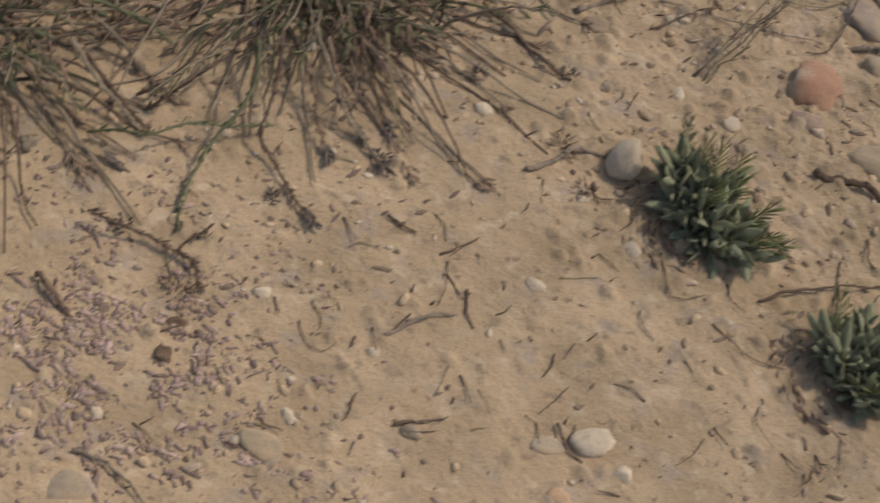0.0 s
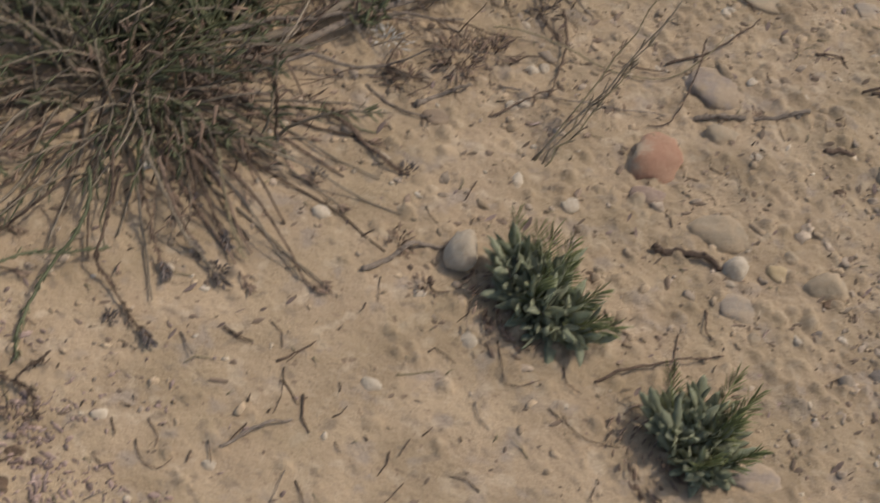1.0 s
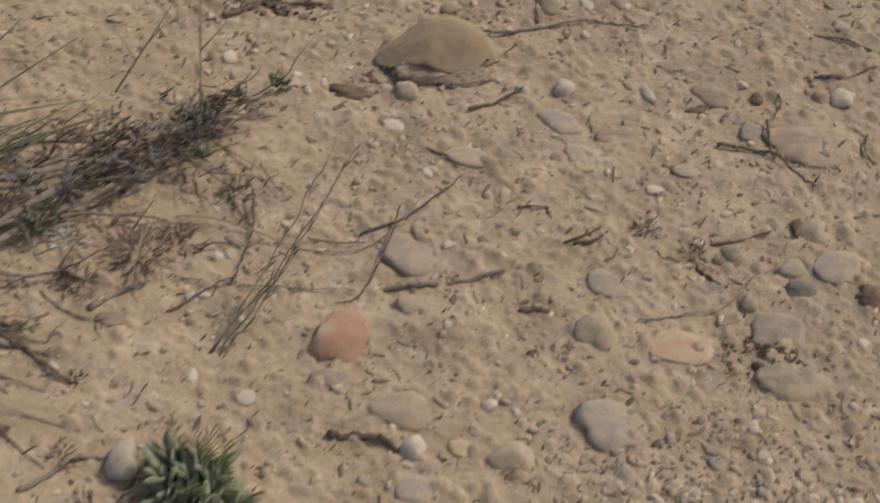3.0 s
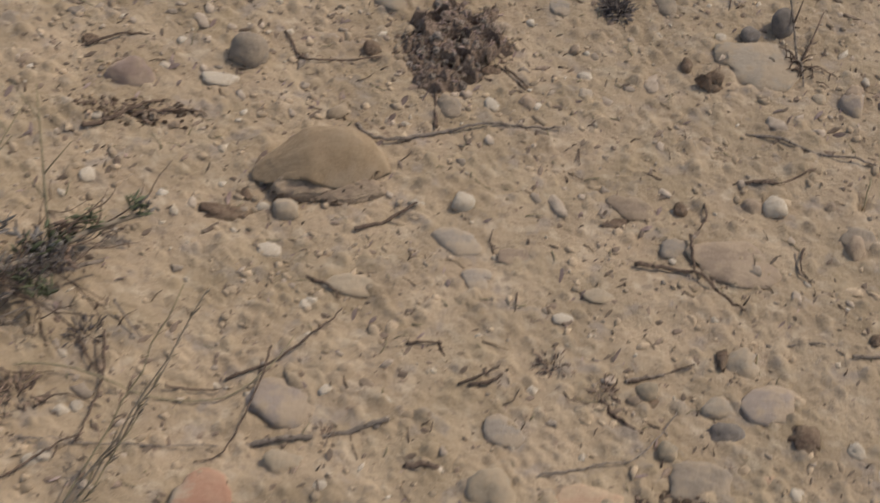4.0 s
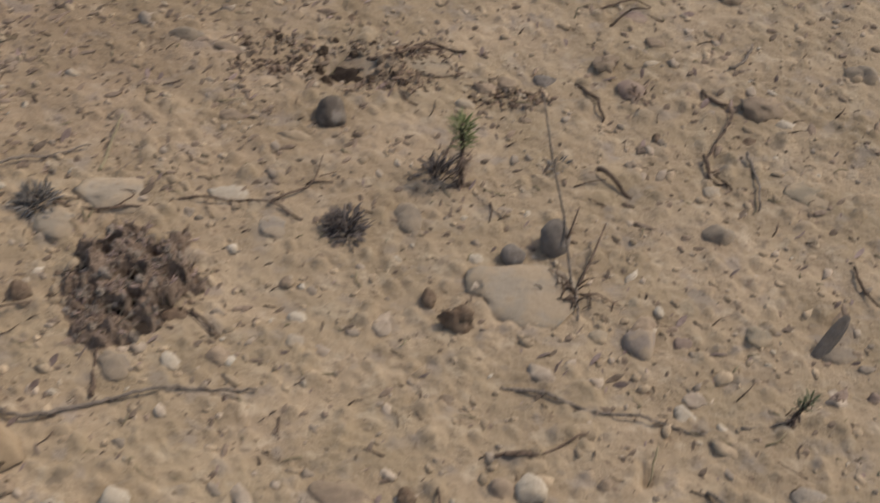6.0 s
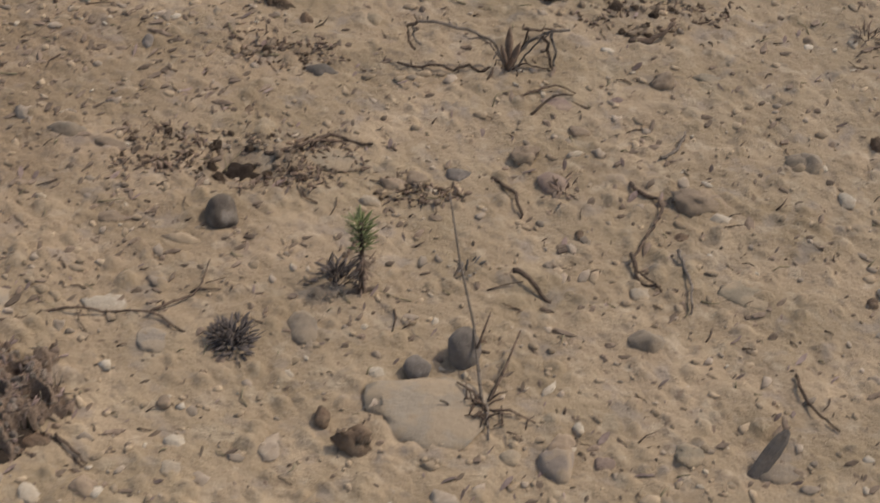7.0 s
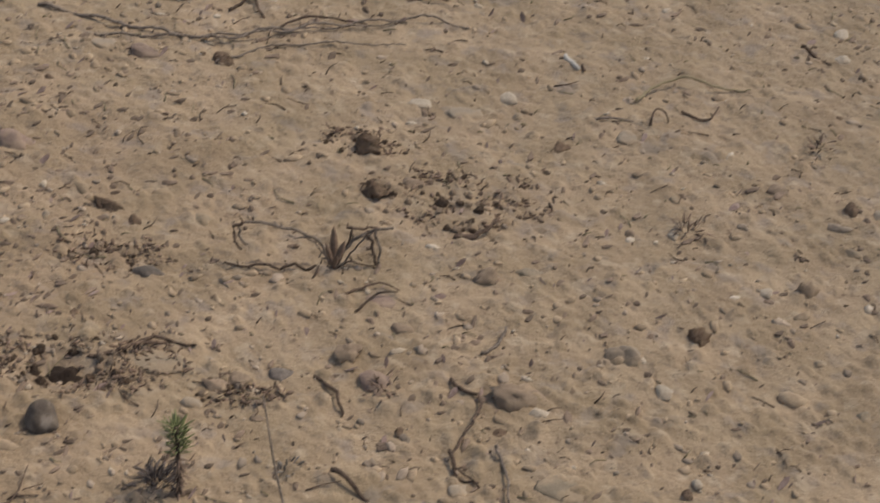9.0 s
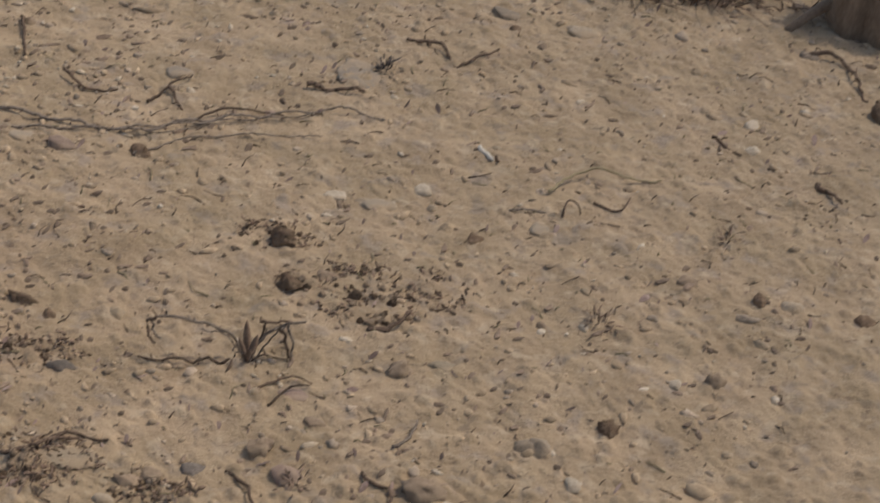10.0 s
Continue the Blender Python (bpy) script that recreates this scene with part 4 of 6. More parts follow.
stick("twig", [(0.164, 1.215, 0.002), (0.172, 1.189, 0.004)], 0.0011, "dark_wood", 0.5)
stick("twig", [(0.151, 1.200, 0.003), (0.148, 1.184, 0.005)], 0.0019, "dark_wood", 0.5)
stick("twig", [(-0.022, 1.134, 0.003), (-0.005, 1.151, 0.005)], 0.0018, "dark_wood", 0.5)
stick("twig", [(0.157, 1.350, 0.002), (0.179, 1.338, 0.004)], 0.0012, "dark_wood", 0.5)
stick("twig", [(0.382, 1.633, 0.002), (0.372, 1.601, 0.005)], 0.0015, "dark_wood", 0.5)
stick("twig", [(0.433, 1.807, 0.003), (0.433, 1.766, 0.005)], 0.0019, "dark_wood", 0.5)
stick("twig", [(0.297, 1.465, 0.002), (0.300, 1.429, 0.004)], 0.0009, "dark_wood", 0.5)
stick("twig", [(0.350, 1.484, 0.003), (0.355, 1.464, 0.005), (0.373, 1.468, 0.004)], 0.0018, "dark_wood", 0.5)
stick("twig", [(0.065, 1.114, 0.002), (0.084, 1.132, 0.004)], 0.0010, "grey_wood", 0.5)
stick("twig", [(0.284, 1.246, 0.002), (0.293, 1.234, 0.004)], 0.0011, "dark_wood", 0.5)
stick("twig", [(0.357, 1.271, 0.002), (0.349, 1.246, 0.004)], 0.0011, "dark_wood", 0.5)
stick("twig", [(-0.012, 1.032, 0.002), (-0.002, 1.043, 0.004)], 0.0012, "dark_wood", 0.5)
stick("twig", [(0.608, 1.230, 0.002), (0.614, 1.211, 0.005)], 0.0016, "dark_wood", 0.5)
stick("twig", [(0.633, 1.252, 0.002), (0.631, 1.216, 0.005)], 0.0014, "grey_wood", 0.5)
stick("stick", [(-0.144, 1.152, 0.006), (-0.121, 1.135, 0.008), (-0.096, 1.121, 0.004)], 0.0046, "dark_wood", 0.7, "short dark stick end under drooping stems")
stone("clod", -0.012, 1.110, 0.015, 0.019, 0.010, 10, "dark", 301, "small dark soil clod on smooth sand")
stone("clod", -0.008, 1.155, 0.020, 0.013, 0.010, 30, "dark", 302, "small dark soil clod on smooth sand")
stone("stone", 1.058, 1.880, 0.026, 0.029, 0.016, 4, "olive", 170)
stick("stick", [(0.985, 1.939, 0.005), (1.008, 1.916, 0.007), (1.031, 1.900, 0.003)], 0.0040, "dark_wood", 0.5, "short dark twig among pale pebbles")
stick("stick", [(0.832, 1.929, 0.003), (0.857, 1.947, 0.005), (0.876, 1.967, 0.005)], 0.0024, "dark_wood", 0.5)
stick("stick", [(0.943, 1.949, 0.002), (0.952, 1.930, 0.005), (0.974, 1.930, 0.002)], 0.0016, "dark_wood", 0.5)
stone("clod", 1.418, 3.060, 0.038, 0.032, 0.018, -1, "brown", 172)
stone("stone", 1.474, 3.075, 0.038, 0.021, 0.007, -1, "olive", 173)
stone("clod", 1.785, 3.076, 0.027, 0.022, 0.014, -1, "brown", 174)
stone("stone", 1.815, 2.870, 0.016, 0.020, 0.009, -1, "olive", 176)
stone("stone", 0.863, 3.260, 0.041, 0.033, 0.016, -1, "purple", 177)
stone("clod", 0.988, 3.149, 0.039, 0.022, 0.014, -1, "dark", 178)
stone("clod", 1.019, 3.123, 0.019, 0.018, 0.011, -1, "dark", 179)
stone("clod", 1.290, 3.217, 0.029, 0.030, 0.020, -1, "dark", 180)
stone("clod", 1.096, 3.498, 0.029, 0.025, 0.016, -1, "dark", 181)
stone("clod", 1.281, 3.308, 0.030, 0.038, 0.021, -1, "dark", 182)


# ---- the boulder: a domed rock that overhangs its sandy foot ----
def boulder():
    x, y = 0.650, 2.226
    b = thing("rock", x, y, 0, "domed olive-tan boulder undercut above crumbling soil", "rock")
    bm = blob(503, 5, 0.05, 0.03, 0.0)
    for v in bm.verts:
        p = v.co
        u, w, z = p.x, p.y, p.z
        # a helmet: straight flanks, a level crown, a flat hollow underside
        ring = max(0.08, math.sqrt(max(0.0, 1 - u * u)))
        wn, zn = max(-1.1, min(1.1, w / ring)), max(-1.1, min(1.1, z / ring))
        prof = max(0.0, (1 + u) / 0.8) ** 0.80 if u < -0.2 else 1 - min(1.0, (u + 0.2) / 1.2) ** 3.4
        px = 0.082 * u
        py = 0.036 * wn * (0.25 + 0.75 * prof) + 0.008 * max(zn, 0)
        arch = 0.024 * math.exp(-((u + 0.36) / 0.36) ** 2) * min(1.0, max(0.0, -2 * wn))
        if zn > 0:
            pz = arch + (0.060 * prof - arch) * zn ** 0.8
        else:
            pz = arch + 0.006 * zn + 0.012 * max(0.0, 1 - (u + 0.35) ** 2 * 2.6) * min(1, -2 * zn)
            py += 0.004 * min(1, -2 * zn)
        # a worn plane on the left shoulder and shallow dents over the face
        py += 0.010 * max(0.0, -0.75 * u - 0.6 * wn - 0.55) * max(0.0, min(1.0, 2.5 * zn))
        q = Vector((px, py, pz)) * 30
        dent = 0.0022 * noise.noise(q * 0.8) + 0.0009 * noise.noise(q * 2.6) + 0.0004 * noise.noise(q * 7)
        p.x, p.y, p.z = px, py - dent, pz + 0.003 * max(0.0, -u) + dent
    me = bpy.data.meshes.new("dome")
    for f in bm.faces:
        f.smooth = True
    bm.to_mesh(me)
    bm.free()
    me.materials.append(STONE["rock"])
    d = put("dome", me, None, b)
    d.location = (0, -0.002, 0.001)
    d.rotation_euler = (radians(-3), radians(-1), 0)
    b.rotation_euler = (0, 0, radians(19))
    # the foot: dark packed soil in the hollow, a paler crumbling slope before it
    for name, mat, at, size, seed, words in (("packed_soil", STONE["brown"], (-0.018, -0.020, -0.005), (0.058, 0.019, 0.025), 511, "dark packed soil in the hollow"),
                                             ("soil_slope", STONE["brown"], (0.026, -0.030, -0.006), (0.050, 0.022, 0.016), 512, "crumbling brown soil slope")):
        bm = blob(seed, 5, 0.25, 0.10, 0.0)
        for v in bm.verts:
            q = v.co * 9
            v.co = Vector((v.co.x * size[0], v.co.y * size[1], v.co.z * size[2])) + Vector((noise.noise(q), noise.noise(q + Vector((9, 0, 0))), noise.noise(q + Vector((0, 9, 0))))) * 0.0022
        me = bpy.data.meshes.new(name)
        for f in bm.faces:
            f.smooth = True
        bm.to_mesh(me)
        bm.free()
        me.materials.append(mat)
        ob = put(name, me, None, b, words)
        ob.location = at
    rnd = random.Random(9)
    bank = []
    for k in range(5):
        bm = blob(600 + k, 2, 0.5, 0.4, 0.3)
        me = bpy.data.meshes.new("soil_crumb")
        bm.to_mesh(me)
        bm.free()
        me.materials.append(STONE["dark"] if k % 3 else STONE["brown"])
        bank.append(me)
    for k in range(120):
        s = 0.0009 * 2.6 ** (rnd.random() ** 1.6)
        ob = put("soil_crumb", bank[k % 5], None, b)
        u = rnd.uniform(-0.066, 0.072)
        back = rnd.random() ** 2 * 0.030
        ob.location = (u, -0.038 - max(0, 0.022 - abs(u - 0.018) * 0.4) * rnd.random() + back, rnd.uniform(0.0, 0.003) + back * 0.40)
        ob.rotation_euler = (0, 0, rnd.uniform(0, 6))
        ob.scale = (s * 1.4, s, s * 0.8)


boulder()


# ---- leafy plants ----
def leaf_mesh(name, length, width, curl, mat):
    g = Geo()
    g.leaf((0, 0, 0), (0, 0, 1), (1, 0, 0), length, width, curl, 0.05)
    return g.mesh(name, mat)


def aim(base, along, spin, size=1.0):
    q = Vector(along).normalized().to_track_quat("Z", "Y").to_matrix().to_4x4()
    return Matrix.Translation(base) @ q @ Matrix.Rotation(spin, 4, "Z") @ Matrix.Scale(size, 4)


LEAVES = [leaf_mesh("leaf", l, w, c, LEAF) for l, w, c in ((0.043, 0.0135, 0.22), (0.037, 0.0145, 0.1), (0.048, 0.0115, 0.35), (0.032, 0.0140, -0.1))]


def leafy_plant(x, y, spread, tall, shoots, seed, label, skew=0.0, size=1.0):
    rnd = random.Random(seed)
    z = float(height(x, y))
    plant = thing("leafy_plant", x, y, z, label, "plant", "leafy plants on the sand")
    for s in range(shoots):
        az = 2 * math.pi * (s + rnd.uniform(-0.25, 0.25)) / shoots
        out = spread * (0.25 if s % 4 == 0 else rnd.uniform(0.55, 1.0))
        root = Vector((math.cos(az) * out * 0.15, math.sin(az) * out * 0.15, -0.006))
        top = Vector((math.cos(az) * out * (1 - 0.3 * skew) - skew * math.sin(az) * out, math.sin(az) * out * (1 + 0.3 * skew), tall * rnd.uniform(0.5, 1.0)))
        mid = root.lerp(top, 0.5) + Vector((0, 0, -0.1 * tall))
        g = Geo()
        g.tube([root, mid, top], 0.0022, 0.0014, 6)
        put("stem", g, STEM, plant)
        axis = (top - mid).normalized()
        count = 25
        for k in range(count):
            f = k / (count - 1)
            p = root.lerp(mid, 2 * f) if f < 0.5 else mid.lerp(top, 2 * f - 1)
            if f < 0.25:
                p = root.lerp(mid, 0.5 + f)
            a = k * 2.4 + s
            side = Vector((math.cos(a), math.sin(a), 0))
            along = axis * (0.40 + 0.7 * f) + side * (0.80 - 0.3 * f) + Vector((rnd.gauss(0, 0.2), rnd.gauss(0, 0.2), rnd.uniform(-0.2, 0.15)))
            ob = put("leaf", LEAVES[rnd.randrange(4)], None, plant)
            ob.matrix_local = aim(p, along, rnd.uniform(0, 6.3), size * rnd.uniform(0.75, 1.25) * (0.85 + 0.3 * (1 - f)))
        if s % 4 == 1 or math.cos(az) > 0.25:
            # a feathery young shoot: two ranks of needles on a short stalk
            g = Geo()
            up = (axis + Vector((0.15, 0.35, 0.5))).normalized()
            flat = up.cross(Vector((0.3, -0.8, 0.5))).normalized()
            g.tube([top - axis * 0.01, top + up * 0.044], 0.0012, 0.0006, 5)
            for k in range(36):
                f = k / 35
                out_way = flat * (1 if k % 2 else -1) + Vector((rnd.gauss(0, 0.25), rnd.gauss(0, 0.25), rnd.gauss(0, 0.25)))
                g.leaf(top + up * (0.044 * f), up * (0.55 + 0.5 * f) + out_way * (0.9 - 0.5 * f), up.cross(flat), rnd.uniform(0.018, 0.028) * (1.1 - 0.3 * f), 0.0023, 0.1)
            put("young_needles", g, NEEDLE, plant, "yellow-green needle-like young leaves")
    g = Geo()
    for k in range(80):
        a = rnd.uniform(2.4, 4.6)
        r = rnd.uniform(0.7, 1.75) * spread
        p = Vector((math.cos(a) * r, math.sin(a) * r, 0.003))
        g.leaf(p, (math.cos(a + 1), math.sin(a + 1), rnd.uniform(-0.1, 0.5)), (rnd.gauss(0, 1), rnd.gauss(0, 1), 1), rnd.uniform(0.008, 0.018), 0.004, 0.3)
    put("withered_leaves", g, DRYLEAF, plant, "withered brown fallen leaves")
    return plant


leafy_plant(0.467, 1.473, 0.047, 0.035, 16, 11, "grey-green leafy rosette plant growing from bare sand", 0.85)
leafy_plant(0.648, 1.340, 0.052, 0.032, 13, 12, "smaller grey-green leafy plant with yellowing lower leaves", 0.2, 0.85)


# ---- seedlings with needle leaves ----
def seedling(x, y, tall, lean, seed, needles, label, mat=NEEDLE):
    rnd = random.Random(seed)
    z = float(height(x, y))
    plant = thing("seedling", x, y, z, label, "plant", "needle-leaved seedlings")
    path = [Vector((lean[0] * s * s, lean[1] * s * s, tall * s - 0.006)) for s in (0, 0.25, 0.5, 0.75, 1)]
    g = Geo()
    g.tube(path, 0.0030, 0.0018, 7)
    put("stem", g, WOOD["dark_wood"], plant)
    green, brown = Geo(), Geo()
    for k in range(needles):
        f = 0.12 + 0.88 * (k / needles) ** 0.7
        i = min(3, int(f * 4))
        p = path[i].lerp(path[i + 1], f * 4 - i)
        a = k * 2.4
        up = 0.9 if f > 0.62 else -0.5
        along = Vector((math.cos(a), math.sin(a), up + rnd.uniform(-0.3, 0.3)))
        (green if f > 0.62 else brown).leaf(p, along, (-math.sin(a), math.cos(a), 0), rnd.uniform(0.014, 0.022) * (tall / 0.085) ** 0.5 * (1.0 if f > 0.62 else 0.65), 0.0024, 0.15)
    put("green_needles", green, mat, plant, "green needle-like top leaves")
    if brown.v:
        put("withered_needles", brown, DRYLEAF, plant, "brown withered lower leaves")


seedling(1.106, 2.672, 0.088, (-0.006, 0.004), 21, 130, "upright seedling with a green needle tuft over withered leaves")
seedling(1.431, 2.378, 0.040, (0.016, 0.004), 22, 52, "small leaning sprig with a few dark green needles", BLADE)


# ---- spiky dead tufts ----
def tuft(x, y, radius, tall, count, mat, seed, label):
    rnd = random.Random(seed)
    g = Geo()
    for k in range(count):
        a, e = rnd.uniform(0, 6.283), rnd.uniform(0.05, 1.4)
        along = Vector((math.cos(a) * math.cos(e), math.sin(a) * math.cos(e), math.sin(e)))
        r = rnd.uniform(0, 0.45) * radius
        base = Vector((math.cos(a) * r, math.sin(a) * r, -0.002))
        n = radius * math.cos(e) + tall * math.sin(e)
        g.leaf(base + along * n * rnd.uniform(0, 0.55), along + Vector((rnd.gauss(0, 0.4), rnd.gauss(0, 0.4), 0)), (-math.sin(a), math.cos(a), rnd.gauss(0, 0.5)), n * rnd.uniform(0.3, 0.5), rnd.uniform(0.0018, 0.0034), 0.25)
    ob = put("dry_tuft", g, mat, None, label, "dry plant", "dead tufts")
    ob.location = (x, y, float(height(x, y)))


tuft(0.992, 2.592, 0.022, 0.018, 260, SPIKE, 31, "blackish spiky dead tuft flat on the sand")
tuft(0.682, 2.582, 0.024, 0.022, 220, GREYLEAF, 32, "bluish grey withered tuft on the sand")
tuft(1.420, 3.772, 0.018, 0.020, 80, SPIKE, 33, "small dark dead tuft on far sand")
tuft(1.661, 3.181, 0.018, 0.022, 46, DRYLEAF, 34, "small brown dried sprout on sand")
tuft(1.858, 3.398, 0.020, 0.022, 40, DRYLEAF, 35, "thin brown dried sprout on sand")
tuft(0.252, 1.818, 0.030, 0.008, 60, WOOD["pale"], 43, "pale withered flower cluster under brushwood")
tuft(1.082, 2.690, 0.021, 0.020, 120, SPIKE, 44, "withered dark leaves beside a seedling")
tuft(1.300, 2.852, 0.020, 0.016, 36, DRYLEAF, 36, "crumpled brown dry sprout")
tuft(1.207, 2.720, 0.016, 0.016, 30, GREYLEAF, 37, "crumpled grey dry sprout")
tuft(0.700, 1.842, 0.018, 0.012, 30, DRYLEAF, 38, "brown dried sprout among pebbles")
tuft(0.990, 1.950, 0.020, 0.014, 40, DRYLEAF, 39, "brown dried sprout among grit")
tuft(0.310, 1.520, 0.020, 0.014, 44, DRYLEAF, 40, "withered purple-brown flower heads on sand")
tuft(0.345, 1.470, 0.016, 0.010, 40, DRYLEAF, 41, "withered brown leaf litter tuft on sand")
for fx, fy, fr in ((0.305, 1.626, 0.014), (0.208, 1.585, 0.013), (0.040, 1.330, 0.011), (0.130, 1.425, 0.012), (-0.085, 1.240, 0.014)):
    tuft(fx, fy, fr, 0.010, 40, SPIKE, int(fx * 1000) + 900, "small dark spiky tuft on smooth sand")
tuft(-0.020, 1.185, 0.018, 0.016, 40, DRYLEAF, 42, "small dark dead tuft on smooth sand")


tuft(0.339, 1.813, 0.04, 0.016, 150, DRYLEAF, 902, "withered brown leaf litter under brushwood")
tuft(0.266, 1.943, 0.032, 0.016, 120, DRYLEAF, 830, "withered brown leaf litter under brushwood")
tuft(0.379, 1.848, 0.03, 0.016, 90, DRYLEAF, 970, "withered brown leaf litter under brushwood")
tuft(0.279, 1.764, 0.03, 0.016, 90, DRYLEAF, 800, "withered brown leaf litter under brushwood")
tuft(0.933, 1.979, 0.020, 0.014, 70, DRYLEAF, 61, "crumpled brown dry seed head on sand")
tuft(0.430, 1.941, 0.022, 0.020, 60, SPIKE, 62, "dark withered leaf cluster beside brushwood")
# ---- the dried flower clump ----
# hollows in the cushion: place from its middle, and radius
HOLLOWS = ((-0.066, 0.022, 0.011), (-0.035, 0.031, 0.009), (-0.024, 0.046, 0.008), (-0.004, 0.0, 0.014), (0.038, 0.006, 0.012), (0.038, -0.032, 0.012),
           (-0.017, -0.042, 0.010), (0.006, -0.028, 0.009), (-0.054, 0.006, 0.009), (-0.052, -0.072, 0.008), (-0.009, 0.060, 0.008), (0.018, 0.030, 0.006))


def cushion_top(px, py):
    """Height of the matted cushion: a ragged mound with a lower lobe before it, full of hollows; below 0 outside it."""
    q = Vector((px, py, 0.3)) * 62
    wx, wy = px + 0.005 * noise.noise(q), py + 0.005 * noise.noise(q + Vector((9, 4, 2)))
    ragged = 0.34 * noise.noise(q * 0.6) + 0.24 * noise.noise(q * 1.7)
    main = 1 - math.hypot((wx + 0.005) / 0.067, (wy - 0.010) / 0.067) + ragged
    lobe = 1 - math.hypot((wx + 0.024) / 0.034, (wy + 0.066) / 0.030) + ragged
    h = max(0.025 * min(1.0, max(-0.3, main * 3.0)), 0.016 * min(1.0, max(-0.3, lobe * 2.4)))
    h += (0.0045 * noise.noise(q * 1.3) + 0.0026 * noise.noise(q * 3.1) + 0.0014 * noise.noise(q * 6.5)) * min(1.0, max(0.0, h * 90))
    for a, b, rad in HOLLOWS:
        d = math.hypot(wx - a, (wy - b) * 1.2) / (1.2 * rad)
        h -= 0.034 * max(0.0, 1 - d * d) ** 0.5
    return h


def clump(x, y):
    rnd = random.Random(51)
    c = thing("dried_clump", x, y, float(height(x, y)), "dried grey-brown cushion plant full of dark hollows", "dry plant")
    cushion, hollow_shade = Geo(), Geo()
    n = 130
    for i in range(n + 1):
        for j in range(n + 1):
            px, py = (i / n - 0.5) * 0.170, (j / n - 0.5) * 0.230 - 0.008
            h = cushion_top(px, py)
            cushion.v.append(Vector((px, py, h)))
            hollow_shade.v.append(Vector((px, py, -0.004 + 0.0085 * min(1.0, max(0.0, 0.92 - math.hypot((px + 0.012) / 0.066, (py + 0.006) / 0.092)) * 6) + 0.002 * noise.noise(Vector((px, py, 0)) * 260))))
    for i in range(n):
        for j in range(n):
            p = i * (n + 1) + j
            quad = (p, p + n + 1, p + n + 2, p + 1)
            if min(cushion.v[k].z for k in quad) > 0.0005:
                cushion.f.append(quad)
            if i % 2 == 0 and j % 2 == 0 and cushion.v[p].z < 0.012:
                hollow_shade.f.append((p, p + 2 * n + 2, p + 2 * n + 4, p + 2))
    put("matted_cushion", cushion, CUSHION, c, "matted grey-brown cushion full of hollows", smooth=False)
    # near-black sheet below the cushion, its colour standing in for shade in the hollows
    put("hollow_shade", hollow_shade, STONE["soil_shade"], c, "near-black sheet added as shade in the hollows")
    bank = []
    for k in range(6):
        bm = blob(520 + k, 2, 0.4, 0.4)
        me = bpy.data.meshes.new("seed_head")
        bm.to_mesh(me)
        bm.free()
        me.materials.append(material("seed_head_brown" if k % 2 else "seed_head_dark", (0.15, 0.100, 0.072) if k % 2 == 0 else (0.23, 0.172, 0.128), (0.27, 0.190, 0.136) if k % 2 == 0 else (0.34, 0.265, 0.20), scale=200, fine=900, vary=0.3, bump=0.7))
        bank.append(me)
    placed = 0
    while placed < 150:
        px, py = rnd.uniform(-0.085, 0.075), rnd.uniform(-0.105, 0.092)
        h = cushion_top(px, py)
        if h < 0.004:
            continue
        placed += 1
        k = 0.0021 * 2.6 ** (rnd.random() ** 1.7)
        ob = put("seed_head", bank[rnd.randrange(6)], None, c)
        ob.location = (px, py, h + k * 0.3)
        ob.rotation_euler = (rnd.uniform(0, 6), rnd.uniform(0, 6), rnd.uniform(0, 6))
        ob.scale = (k * 1.4, k, k)
    g, chips = Geo(), Geo()
    for k in range(900):
        px, py = rnd.uniform(-0.09, 0.08), rnd.uniform(-0.11, 0.095)
        h = cushion_top(px, py)
        if h < 0.003:
            continue
        q = Vector((px, py, h))
        if k % 3 == 0:
            d = Vector((rnd.gauss(0.3, 0.8), rnd.gauss(0.5, 0.8), rnd.uniform(0, 0.9))).normalized()
            g.tube([q, q + d * rnd.uniform(0.006, 0.018)], 0.0008, 0.0004, 4)
        else:
            chips.leaf(q, (rnd.gauss(0.4, 0.9), rnd.gauss(0.6, 0.9), rnd.uniform(-0.1, 0.7)), (rnd.gauss(0, 1), rnd.gauss(0, 1), 1), rnd.uniform(0.005, 0.012), rnd.uniform(0.0018, 0.004), 0.3)
    put("husk_debris", chips, LITTER, c, "papery reddish-brown husks", kind="stuff")
    put("twig_debris", g, STEM, c, "short dry twiglets", kind="stuff")


clump(0.792, 2.480)
stick("twig", [(0.852, 2.452, 0.008), (0.871, 2.440, 0.006), (0.884, 2.424, 0.003)], 0.0026, "dark_wood", 0.5)


# ---- wiry branching dead plants ----
def branch(g, p, d, length, r, depth, rnd, bend=0.25):
    pts, q, v = [p], Vector(p), Vector(d).normalized()
    for k in range(4):
        v = (v + Vector((rnd.gauss(0, bend), rnd.gauss(0, bend), rnd.gauss(0, bend * 0.6)))).normalized()
        q = q + v * length / 4
        pts.append(q.copy())
        if depth and k > 0 and rnd.random() < 0.8:
            s = (v + Vector((rnd.gauss(0, 0.7), rnd.gauss(0, 0.7), rnd.gauss(0, 0.35)))).normalized()
            branch(g, q.copy(), s, length * rnd.uniform(0.4, 0.65), r * 0.6, depth - 1, rnd, bend)
    g.tube(pts, r, r * 0.45, 5)
    return pts


